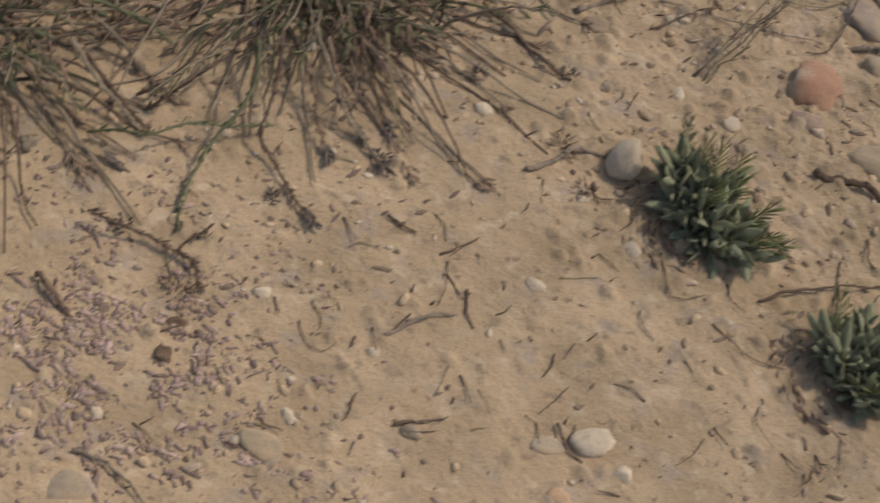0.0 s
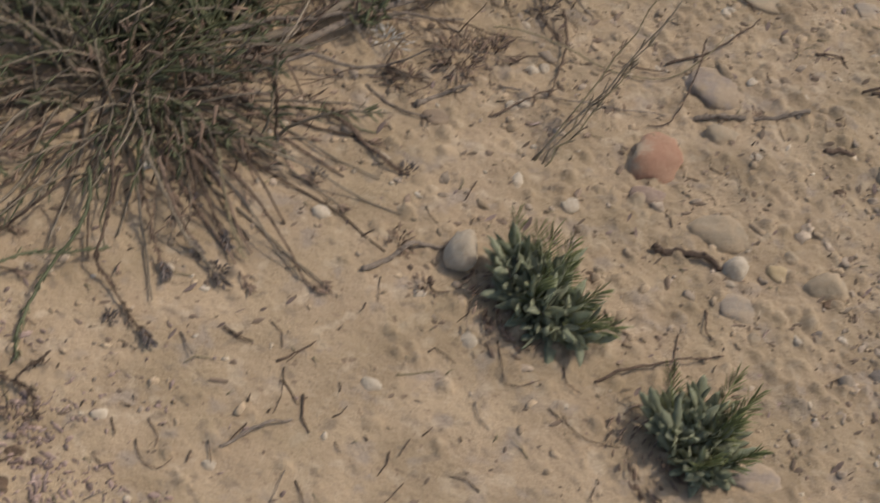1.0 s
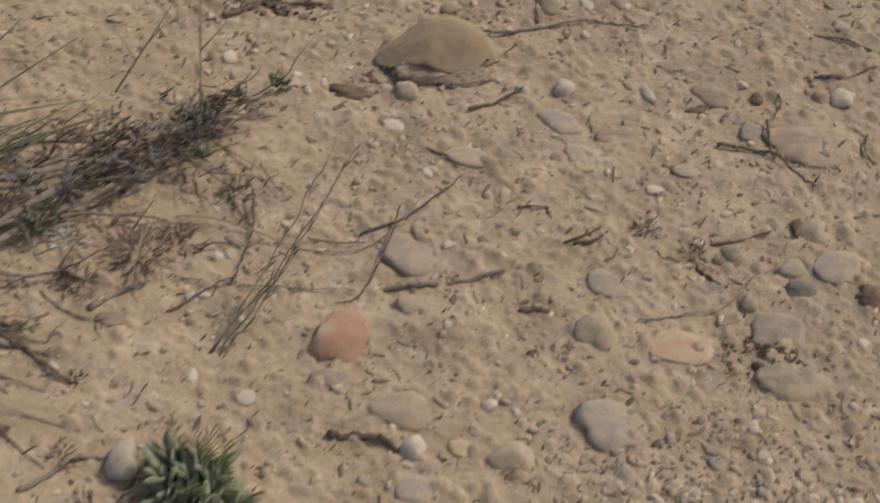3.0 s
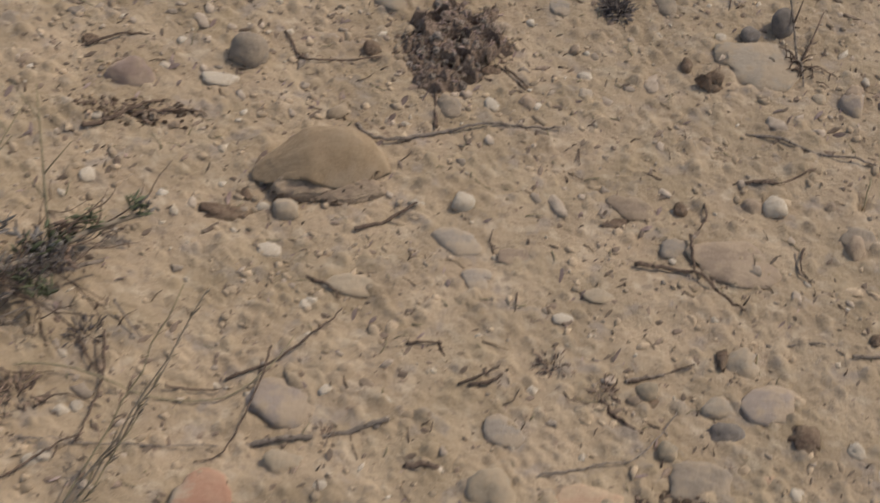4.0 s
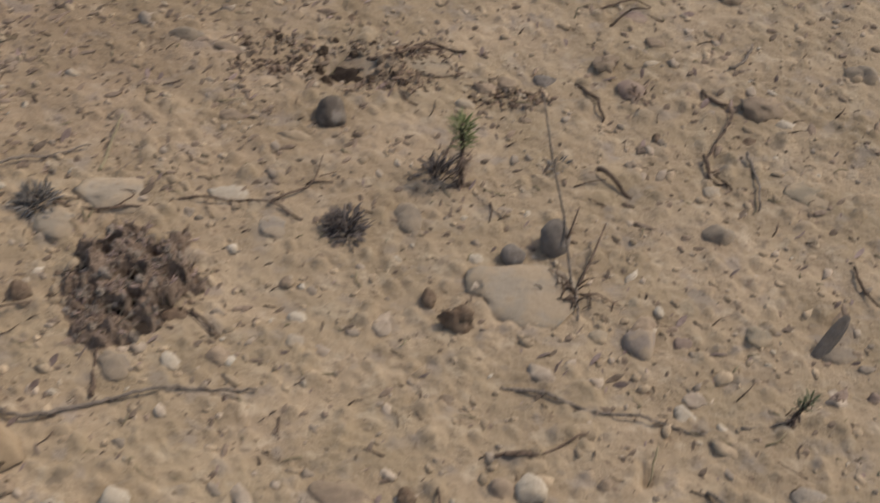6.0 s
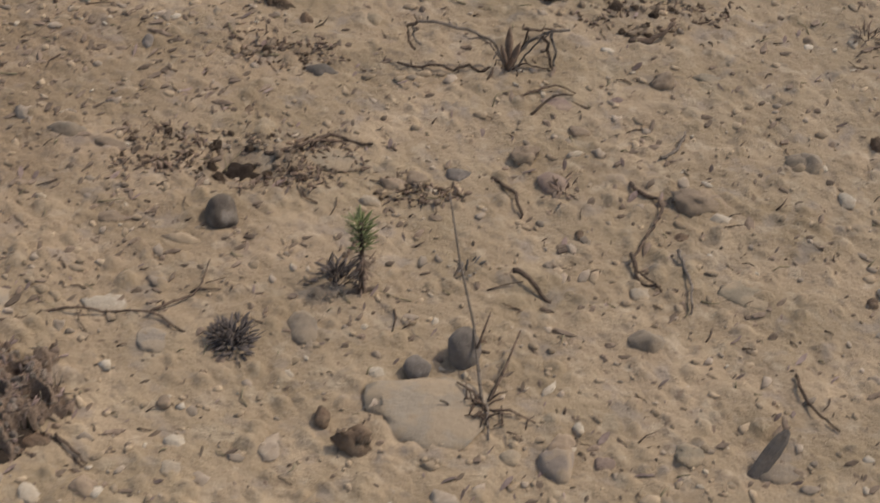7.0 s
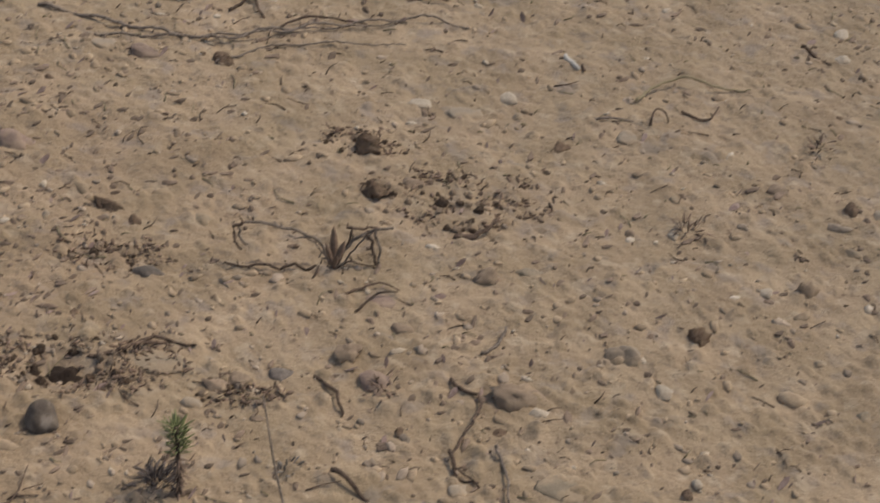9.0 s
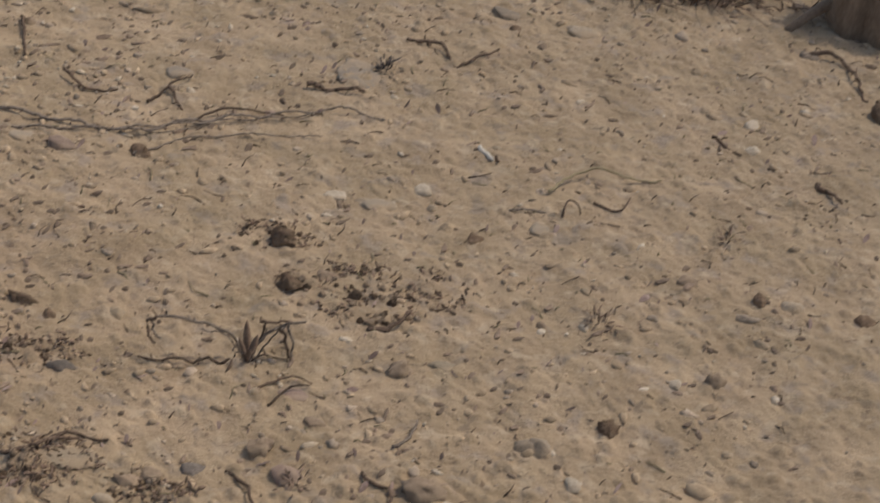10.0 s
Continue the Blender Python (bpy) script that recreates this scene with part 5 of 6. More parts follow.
def thin_twig_plant():
    """Leafless twig that rises behind the slate-blue pebble."""
    x, y = 1.226, 2.525
    plant = thing("dry_twig_plant", x, y, float(height(x, y)), "leafless dry twig plant rising beside a slate-blue pebble", "dry plant")
    for pts, r in (
        ([(0, 0, -0.004), (-0.006, 0.03, 0.012), (-0.014, 0.075, 0.035), (-0.032, 0.118, 0.075), (-0.047, 0.161, 0.120)], 0.0019),
        ([(-0.010, 0.055, 0.026), (0.0, 0.085, 0.045)], 0.0013),
        ([(0.004, 0.012, 0.004), (0.018, 0.05, 0.012), (0.030, 0.085, 0.026)], 0.0017),
        ([(0.002, 0.0, 0.002), (0.022, -0.004, 0.010), (0.046, -0.012, 0.004)], 0.0016),
        ([(0, 0, 0.002), (-0.012, 0.014, 0.012), (-0.026, 0.03, 0.006)], 0.0016),
        ([(0.002, 0.006, 0.004), (0.003, -0.02, 0.006), (0.004, -0.036, 0.002)], 0.0019),
        ([(0, 0.004, 0.006), (-0.014, 0.002, 0.014), (-0.020, 0.012, 0.003)], 0.0013),
    ):
        g = Geo()
        g.tube(pts, r, r * 0.5, 6)
        put("twig", g, WOOD["grey_wood"] if r > 0.0018 else WOOD["dark_wood"], plant)
    rnd = random.Random(62)
    for k in range(22):
        g = Geo()
        p = Vector((rnd.gauss(-0.004, 0.010), rnd.gauss(-0.004, 0.012), 0.002))
        d = Vector((rnd.gauss(0, 1), rnd.gauss(0, 1), rnd.uniform(0, 0.7))).normalized() * rnd.uniform(0.010, 0.026)
        g.tube([p, p + d * 0.5 + Vector((0, 0, 0.003)), p + d], 0.0011, 0.0006, 5)
        put("twiglet", g, WOOD["dark_wood"], plant)


thin_twig_plant()


def arched_plant():
    """Dead herb: two arches of stalk from one root, an upright withered leaf between."""
    rnd = random.Random(64)
    x, y = 1.246, 3.066
    plant = thing("dead_herb", x, y, float(height(x, y)), "dead grey herb with arched stalks and an upright withered leaf", "dry plant")
    for pts, r, mat in (
        ([(0, 0, -0.004), (-0.011, 0.006, 0.021), (-0.025, 0.010, 0.034), (-0.049, 0.012, 0.041), (-0.077, 0.012, 0.047), (-0.102, 0.010, 0.049), (-0.110, 0.008, 0.042), (-0.107, 0.002, 0.030), (-0.098, -0.002, 0.027)], 0.0023, "grey_wood"),
        ([(-0.104, 0.010, 0.048), (-0.115, 0.008, 0.041), (-0.112, 0.002, 0.026), (-0.104, 0.0, 0.018)], 0.0024, "dark_wood"),
        ([(-0.004, 0.002, 0.004), (-0.020, 0.004, 0.030), (-0.032, 0.008, 0.034), (-0.054, 0.010, 0.036)], 0.0014, "grey_wood"),
        ([(0.002, 0, -0.004), (0.009, 0.006, 0.022), (0.025, 0.010, 0.040), (0.044, 0.012, 0.051), (0.062, 0.012, 0.054)], 0.0024, "grey_wood"),
        ([(0.002, 0, 0.004), (0.012, 0.008, 0.028), (0.017, 0.012, 0.052)], 0.0022, "dark_wood"),
        ([(0.012, 0.012, 0.051), (0.030, 0.012, 0.050), (0.046, 0.012, 0.053)], 0.0019, "dark_wood"),
        ([(0.033, 0.012, 0.050), (0.037, 0.010, 0.034), (0.047, 0.004, 0.012), (0.050, 0.0, -0.002)], 0.0026, "dark_wood"),
        ([(0.043, 0.012, 0.052), (0.049, 0.008, 0.028), (0.050, 0.004, 0.010)], 0.0022, "grey_wood"),
        ([(0.004, 0.002, 0.0), (0.016, 0.008, 0.018), (0.028, 0.010, 0.036), (0.040, 0.012, 0.046)], 0.0015, "grey_wood"),
        ([(0.0, 0.002, 0.0), (0.014, 0.004, 0.008), (0.034, 0.002, 0.010), (0.048, 0.0, 0.004)], 0.0014, "dark_wood"),
        ([(-0.004, -0.004, 0.002), (-0.018, -0.003, 0.005), (-0.030, -0.006, 0.001), (-0.044, -0.004, 0.005), (-0.060, -0.007, 0.001), (-0.078, -0.004, 0.004), (-0.096, -0.008, 0.001), (-0.122, -0.006, 0.003)], 0.0022, "dark_wood"),
        ([(-0.018, -0.006, 0.008), (-0.024, -0.030, 0.002)], 0.0022, "dark_wood"),
        ([(0.055, 0.002, 0.002), (0.095, -0.008, 0.006), (0.10, -0.014, 0.005), (0.160, 0.004, 0.003)], 0.0010, "straw"),
        ([(0.098, -0.012, 0.006), (0.100, -0.034, 0.002)], 0.0016, "dark_wood"),
    ):
        path = []
        for p, q in zip(pts, pts[1:]):
            p, q = Vector(p), Vector(q)
            path += [p.lerp(q, f) + Vector((rnd.gauss(0, 1), rnd.gauss(0, 1), rnd.gauss(0, 1))) * 0.0011 for f in (0, 0.33, 0.66)]
        path.append(Vector(pts[-1]))
        g = Geo()
        g.tube(path, r * 0.85, r * 0.6, 6)
        for k in range(len(path)):
            if rnd.random() < 0.35:
                d = Vector((rnd.gauss(0, 1), rnd.gauss(0, 1), rnd.gauss(0, 1))).normalized()
                g.leaf(path[k], d, (d.y, -d.x, 0.3), rnd.uniform(0.005, 0.010), 0.0025, 0.3)
        put("stalk", g, WOOD[mat], plant)
    for a, s, w in (((-0.08, 0.2, 1), 0.054, 0.009), ((0.25, 0.1, 1), 0.040, 0.008), ((-0.35, 0.1, 1), 0.036, 0.006), ((0.05, -0.3, 0.8), 0.030, 0.007)):
        g = Geo()
        g.leaf((0.0, 0, 0.002), a, (1, 0, 0), s, w, 0.1)
        put("withered_leaf", g, DRYLEAF, plant)


arched_plant()


def straw_bundle():
    """Dry stalks that rise from one root and lean over."""
    rnd = random.Random(61)
    x, y = 0.448, 1.686
    plant = thing("dry_grass_stalks", x, y, float(height(x, y)), "loose dry straw stalks with withered leaves leaning over sand", "dry grass")
    top = Vector((0.128, 0.142, 0.225))
    for k in range(4):
        f = (1.0, 0.97, 0.72, 0.5)[k]
        o = Vector((rnd.gauss(0, 0.006), rnd.gauss(0, 0.006), -0.004))
        e = o * 0.8 + top * f + Vector((rnd.gauss(0, 0.013), rnd.gauss(0, 0.013), 0)) * f
        pts = [o.lerp(e, i / 9) + Vector((rnd.gauss(0, 0.0022), rnd.gauss(0, 0.0022), -0.010 * math.sin(i / 9 * 3.1))) for i in range(10)]
        g = Geo()
        g.tube(pts, 0.0013, 0.0007, 5)
        put("stalk", g, WOOD["straw"] if k % 2 else STEM, plant)
        h = Geo()
        for j in range(24):
            i = rnd.randrange(1, 9)
            q, d = pts[i].lerp(pts[i + 1], rnd.random()), (pts[i + 1] - pts[i]).normalized()
            s = rnd.uniform(0, 6.283)
            h.leaf(q, d + Vector((math.cos(s), math.sin(s), 0.2)) * rnd.uniform(0.15, 0.6), (-math.sin(s), math.cos(s), 0), rnd.uniform(0.008, 0.020), rnd.uniform(0.0016, 0.0028), 0.2)
        put("dry_leaves", h, (STEM, DRYLEAF, WOOD["straw"])[k % 3], plant)


straw_bundle()


def tall_stem(x, y, tall, lean, label):
    rnd = random.Random(int(x * 1000))
    plant = thing("tall_dry_stem", x, y, float(height(x, y)), label, "dry grass", "tall dry stems")
    pts = [Vector((lean[0] * s, lean[1] * s, tall * s - 0.004)) for s in (0, 0.3, 0.6, 1)]
    g = Geo()
    g.tube(pts, 0.0017, 0.0008, 6)
    put("stem", g, WOOD["straw"], plant)
    for f, side in ((0.35, -1), (0.5, 1), (0.8, -1)):
        p = pts[0].lerp(pts[-1], f)
        g = Geo()
        g.tube([p, p + Vector((side * 0.012, 0.002, 0.02)), p + Vector((side * 0.03, 0.004, 0.05))], 0.001, 0.0005, 5)
        put("side_shoot", g, WOOD["straw"], plant)


tall_stem(0.372, 2.045, 0.24, (-0.012, 0.02), "thin upright straw stem with side shoots")
tall_stem(0.255, 2.085, 0.16, (0.075, 0.03), "thin leaning straw stem with side shoots")


# ---- dead brushwood beside the tussock ----
def brushwood():
    rnd = random.Random(71)
    plant = thing("brushwood", 0.10, 1.86, float(height(0.10, 1.86)), "dead grey brushwood branch with withered leaf clusters", "dry branch")
    spine = []
    for k, (a, b, z0, z1, r) in enumerate((((0.01, -0.12), (0.36, 0.240), 0.012, 0.032, 0.0046), ((0.0, -0.15), (0.33, 0.175), 0.008, 0.018, 0.0036), ((-0.06, -0.06), (0.24, 0.085), 0.020, 0.034, 0.0042),
                                           ((-0.05, -0.12), (0.24, 0.02), 0.02, 0.006, 0.0026), ((0.06, -0.06), (0.34, 0.215), 0.014, 0.024, 0.0026), ((-0.05, -0.16), (0.19, -0.10), 0.014, 0.006, 0.0026),
                                           ((-0.02, -0.02), (0.30, 0.145), 0.018, 0.022, 0.0028), ((-0.03, 0.02), (0.22, 0.135), 0.014, 0.020, 0.0024))):
        pts = []
        for i in range(9):
            f = i / 8
            pts.append(Vector((a[0] + (b[0] - a[0]) * f, a[1] + (b[1] - a[1]) * f, z0 + (z1 - z0) * f + 0.016 * math.sin(f * 3.1))) + Vector((rnd.gauss(0, 0.004), rnd.gauss(0, 0.005), rnd.gauss(0, 0.002))))
        g = Geo()
        g.tube(pts, r * 1.35, r * 0.6, 7)
        put("branch", g, WOOD["grey_wood"] if k % 2 else STEM, plant)
        spine.append(pts)
    for k in range(76):
        pts = spine[k % 8]
        i = rnd.randrange(1, 8)
        d = (pts[i] - pts[i - 1]).normalized() + Vector((rnd.gauss(0, 0.7), rnd.gauss(0, 0.7), rnd.uniform(-0.3, 0.5)))
        g = Geo()
        branch(g, pts[i], d, rnd.uniform(0.03, 0.11), 0.0014, 1, rnd)
        for v in g.v:
            v.z = max(v.z, -0.002)
        put("twig", g, WOOD["dark_wood"] if k % 3 else WOOD["grey_wood"], plant)
    for name, mat, count, zone, label in (("withered_leaves", GREYLEAF, 17, (2, 9), "grey withered leaf clusters"), ("dark_leaves", DRYLEAF, 20, (1, 9), "brown withered leaf clusters"), ("green_leaves", BLADE, 24, (1, 9), "few green leaves near the tips"), ("tip_leaves", SPIKE, 10, (6, 9), "dark withered leaf wads at the tips")):
        g = Geo()
        for k in range(count):
            pts = spine[rnd.choice((0, 0, 0, 1, 1, 2, 4, 6, 7))]
            i = rnd.randrange(*zone)
            q = pts[i].lerp(pts[i - 1], rnd.random()) + Vector((rnd.gauss(0, 0.010), rnd.gauss(0, 0.014), abs(rnd.gauss(0, 0.006))))
            for j in range(rnd.randrange(10, 26)):
                p = q + Vector((rnd.gauss(0, 0.007), rnd.gauss(0, 0.007), rnd.gauss(0, 0.004)))
                d = Vector((rnd.gauss(0.4, 1), rnd.gauss(0.3, 1), rnd.uniform(-0.3, 1)))
                g.leaf(p, d, (rnd.gauss(0, 1), rnd.gauss(0, 1), rnd.gauss(0, 1)), rnd.uniform(0.008, 0.020), rnd.uniform(0.0025, 0.0055), 0.2)
        put(name, g, mat, plant, label, kind="stuff")


brushwood()


# ---- the grass tussock ----
def tussock(x, y, seed, share, label):
    """share: how full it is beside the large one."""
    rnd = random.Random(seed)
    plant = thing("grass_tussock", x, y, float(height(x, y)), label, "grass", "wiry grass tussocks")

    def arc(az, base_r, length, rise, droop, wob=0.012, floor=0.003, n=9):
        """A stem that rises, bends over and may end on the sand."""
        o = Vector((math.cos(az + rnd.gauss(0, 0.4)) * base_r, math.sin(az + rnd.gauss(0, 0.4)) * base_r, -0.004))
        pts, v, q = [o], Vector((math.cos(az), math.sin(az), rise)).normalized(), o.copy()
        for k in range(n):
            v = (v + Vector((rnd.gauss(0, wob * 6), rnd.gauss(0, wob * 6), -droop))).normalized()
            q = q + v * length / n
            if q.z < floor:
                q.z = floor + rnd.uniform(0, 0.002)
                v.z = abs(v.z) * 0.1
            pts.append(q.copy())
        return pts

    # drooping stems that reach the sand toward the open side, each with a dark seed head
    for k in range(int(34 * share)):
        az = rnd.uniform(-2.9, -0.6) if k % 5 else rnd.uniform(-0.6, 0.4)
        g = Geo()
        pts = arc(az, rnd.uniform(0.05, 0.13), rnd.uniform(0.14, 0.28), rnd.uniform(0.5, 1.7), rnd.uniform(0.16, 0.34))
        g.tube(pts, rnd.uniform(0.0018, 0.0030), 0.0010, 5)
        st = put("stem", g, (WOOD["dark_wood"], STEM, DRYLEAF, STEM)[k % 4], plant)
        if k % 3 == 0:
            h = Geo()
            e, d = pts[-1], (pts[-1] - pts[-2]).normalized()
            for j in range(9):
                a = rnd.uniform(0, 6.28)
                h.leaf(e - d * rnd.uniform(0, 0.012), d * 0.8 + Vector((math.cos(a), math.sin(a), 0.3)) * 0.5, (-math.sin(a), math.cos(a), 0), rnd.uniform(0.008, 0.014), 0.003, 0.1)
            put("seed_head", h, DRYLEAF, st, "dark drooping seed head")
    for name, mat, count, label in (("green_foliage", BLADE, 92, "crowded green wiry blades"), ("brown_foliage", STEM, 84, "crowded dry brown stems")):
        g = Geo()
        for k in range(int(count * share)):
            az = rnd.uniform(-3.14, 3.14)
            if -2.6 < az < -1.0 and k % 2:
                az = -az
            shy = 0.64 if -0.9 < az < 1.1 else (0.74 if -2.6 < az < -0.9 else 1.0)
            pts = arc(az, abs(rnd.gauss(0, 0.085)), rnd.uniform(0.10, 0.30) * shy, rnd.uniform(0.5, 3.2), rnd.uniform(0.06, 0.26), 0.036, n=6)
            g.tube(pts, rnd.uniform(0.0014, 0.0027), 0.0008, 4, cap=False)
        put(name, g, mat, plant, label, kind="stuff")
    # stems clothed in fine leaves: green above, withered toward the sand
    green, brown, wood = Geo(), Geo(), Geo()
    for k in range(int(150 * share)):
        az = rnd.uniform(-3.14, 3.14)
        if -2.6 < az < -1.0 and k % 2:
            az = -az
        low = k % 3 == 0
        shy = 0.64 if -0.9 < az < 1.1 else (0.74 if -2.6 < az < -0.9 else 1.0)
        pts = arc(az, abs(rnd.gauss(0, 0.075)), rnd.uniform(0.12, 0.30) * shy, rnd.uniform(0.3, 1.2) if low else rnd.uniform(0.9, 3.0), rnd.uniform(0.12, 0.32), 0.03, n=6)
        wood.tube(pts, rnd.uniform(0.0016, 0.0026), 0.0009, 4, cap=False)
        for j in range(20):
            f = 0.35 + 0.65 * rnd.random()
            i = min(5, int(f * 6))
            p = pts[i].lerp(pts[i + 1], f * 6 - i)
            d = (pts[i + 1] - pts[i]).normalized()
            a = rnd.uniform(0, 6.283)
            (brown if low or p.z < 0.03 else green).leaf(p, d * 0.9 + Vector((math.cos(a), math.sin(a), rnd.gauss(0, 0.5))) * 0.55, (-math.sin(a), math.cos(a), 0.3), rnd.uniform(0.010, 0.024), rnd.uniform(0.0018, 0.0034), 0.15)
    put("green_leafage", green, BLADE, plant, "fine green leaves along the stems", kind="stuff")
    put("withered_leafage", brown, DRYLEAF, plant, "withered brown leaves along low stems", kind="stuff")
    put("inner_wood", wood, STEM, plant, "dark inner stems", kind="stuff")
    # grey-brown thatch that hangs at the open edge
    g = Geo()
    for k in range(int(62 * share)):
        a = rnd.uniform(-1.5, 0.9)
        r = rnd.uniform(0.06, 0.17)
        p = Vector((math.cos(a) * r, math.sin(a) * r, rnd.uniform(0.02, 0.075)))
        q = p + Vector((math.cos(a) * rnd.uniform(0.0, 0.04), math.sin(a) * rnd.uniform(0.0, 0.04), 0)) + Vector((rnd.gauss(0, 0.010), rnd.gauss(0, 0.010), 0))
        q.z = 0.001
        g.tube([p, p.lerp(q, 0.5) + Vector((rnd.gauss(0, 0.006), rnd.gauss(0, 0.006), 0.006)), q], rnd.uniform(0.0012, 0.0026), 0.0010, 4)
    put("thatch", g, DRYLEAF, plant, "grey-brown dead thatch at the edge", kind="stuff")
    # loose leaves and blown litter caught between the stems
    g = Geo()
    for k in range(int(170 * share)):
        a, r = rnd.uniform(0, 6.283), abs(rnd.gauss(0, 0.11))
        p = Vector((math.cos(a) * r, math.sin(a) * r, rnd.uniform(0.0, 0.09)))
        g.leaf(p, (rnd.gauss(0, 1), rnd.gauss(0, 1), rnd.gauss(0.2, 0.6)), (rnd.gauss(0, 1), rnd.gauss(0, 1), rnd.gauss(0, 1)), rnd.uniform(0.010, 0.024), rnd.uniform(0.002, 0.004), 0.3)
    put("caught_litter", g, DRYLEAF, plant, "withered leaves caught between the stems", kind="stuff")
    return plant


GRASS = tussock(-0.025, 1.655, 81, 1.0, "large wiry green grass tussock with drooping brown stems")
tussock(-0.325, 1.445, 82, 0.6, "smaller wiry grass tussock with long drooping stems")


def arching_stem(pts, r, mat, head):
    """A long stem bowed from the tussock to the sand, clothed in short withered leaves, some with a seed head."""
    pts = [Vector(p) for p in pts]
    rnd = random.Random(int(abs(pts[0].x) * 7919 + pts[0].y * 3571))
    path = []
    for i in range(len(pts) - 1):
        p0, p1, p2, p3 = pts[max(i - 1, 0)], pts[i], pts[i + 1], pts[min(i + 2, len(pts) - 1)]
        for k in range(5):
            t = k / 5
            path.append(0.5 * ((2 * p1) + (p2 - p0) * t + (2 * p0 - 5 * p1 + 4 * p2 - p3) * t * t + (3 * p1 - p0 - 3 * p2 + p3) * t ** 3) + Vector((rnd.gauss(0, 0.0006), rnd.gauss(0, 0.0006), 0)))
    path.append(pts[-1])
    g = Geo()
    c = Vector(GRASS.location)
    path = [p - c for p in path]
    g.tube(path, r, r * 0.7, 6)
    for k in range(len(path) * 3):
        i = rnd.randrange(len(path) - 1)
        d, a = (path[i + 1] - path[i]).normalized(), rnd.uniform(0, 6.283)
        g.leaf(path[i], d + Vector((math.cos(a), math.sin(a), 0.3)) * 0.5, (-math.sin(a), math.cos(a), 0), rnd.uniform(0.006, 0.013), 0.0022, 0.2)
    st = put("long_stem", g, mat, GRASS)
    if head:
        h = Geo()
        e, d = path[-1], (path[-1] - path[-2]).normalized()
        for j in range(22):
            a = rnd.uniform(0, 6.28)
            h.leaf(e - d * rnd.uniform(-0.004, 0.016), d * 0.9 + Vector((math.cos(a), math.sin(a), 0.4)) * 0.45, (-math.sin(a), math.cos(a), 0), rnd.uniform(0.009, 0.016), 0.0032, 0.1)
        put("seed_head", h, SPIKE, st, "dark drooping seed head")


arching_stem([(-0.020, 1.459, 0.070), (-0.011, 1.433, 0.055), (-0.014, 1.394, 0.040), (-0.032, 1.352, 0.020), (-0.042, 1.289, 0.006), (-0.036, 1.253, 0.003)], 0.0021, BLADE, False)
arching_stem([(-0.002, 1.492, 0.070), (0.007, 1.453, 0.055), (0.010, 1.417, 0.035), (0.011, 1.388, 0.015), (0.028, 1.372, 0.006), (0.056, 1.338, 0.004), (0.081, 1.313, 0.004)], 0.0017, WOOD["dark_wood"], True)
arching_stem([(0.028, 1.494, 0.080), (0.057, 1.469, 0.050), (0.088, 1.445, 0.020), (0.115, 1.428, 0.006), (0.137, 1.407, 0.004)], 0.0018, STEM, True)
arching_stem([(0.073, 1.514, 0.070), (0.099, 1.492, 0.035), (0.124, 1.470, 0.008), (0.132, 1.463, 0.004)], 0.0018, WOOD["dark_wood"], True)
arching_stem([(0.045, 1.494, 0.070), (0.068, 1.467, 0.040), (0.106, 1.441, 0.006)], 0.0019, DRYLEAF, True)
arching_stem([(0.100, 1.536, 0.060), (0.127, 1.485, 0.020), (0.153, 1.445, 0.004)], 0.0012, WOOD["straw"], False)
arching_stem([(0.015, 1.492, 0.060), (0.044, 1.463, 0.030), (0.060, 1.433, 0.012), (0.080, 1.401, 0.004)], 0.0014, WOOD["dark_wood"], True)
arching_stem([(-0.173, 1.408, 0.030), (-0.143, 1.386, 0.020), (-0.112, 1.370, 0.008), (-0.094, 1.361, 0.004)], 0.0021, WOOD["dark_wood"], False)
arching_stem([(-0.191, 1.406, 0.045), (-0.152, 1.377, 0.030), (-0.126, 1.365, 0.020), (-0.098, 1.352, 0.004)], 0.0019, STEM, False)
arching_stem([(-0.147, 1.328, 0.010), (-0.122, 1.332, 0.020), (-0.089, 1.332, 0.030), (-0.058, 1.361, 0.030), (-0.022, 1.382, 0.020), (0.018, 1.411, 0.010)], 0.0014, BLADE, False)
arching_stem([(-0.116, 1.399, 0.005), (-0.088, 1.410, 0.030), (-0.066, 1.442, 0.060), (-0.055, 1.461, 0.070)], 0.0018, WOOD["dark_wood"], False)
arching_stem([(-0.101, 1.386, 0.004), (-0.084, 1.401, 0.020), (-0.055, 1.429, 0.045), (-0.031, 1.465, 0.060)], 0.0018, WOOD["dark_wood"], False)
arching_stem([(-0.186, 1.440, 0.070), (-0.153, 1.448, 0.060), (-0.125, 1.453, 0.050), (-0.100, 1.452, 0.035)], 0.0023, BLADE, False)
arching_stem([(-0.178, 1.439, 0.050), (-0.147, 1.439, 0.030), (-0.121, 1.433, 0.004)], 0.0017, STEM, True)
arching_stem([(-0.143, 1.306, 0.030), (-0.127, 1.315, 0.012), (-0.113, 1.308, 0.004)], 0.0011, STEM, True)
arching_stem([(0.140, 1.626, 0.090), (0.150, 1.619, 0.050), (0.155, 1.615, 0.004)], 0.0016, WOOD["dark_wood"], True)
arching_stem([(-0.119, 1.231, 0.015), (-0.091, 1.227, 0.015), (-0.064, 1.230, 0.008), (-0.041, 1.226, 0.006), (-0.027, 1.224, 0.004)], 0.0015, WOOD["dark_wood"], False)
arching_stem([(-0.006, 1.269, 0.006), (-0.029, 1.229, 0.005), (-0.013, 1.218, 0.004), (0.000, 1.192, 0.003)], 0.0013, WOOD["dark_wood"], False)


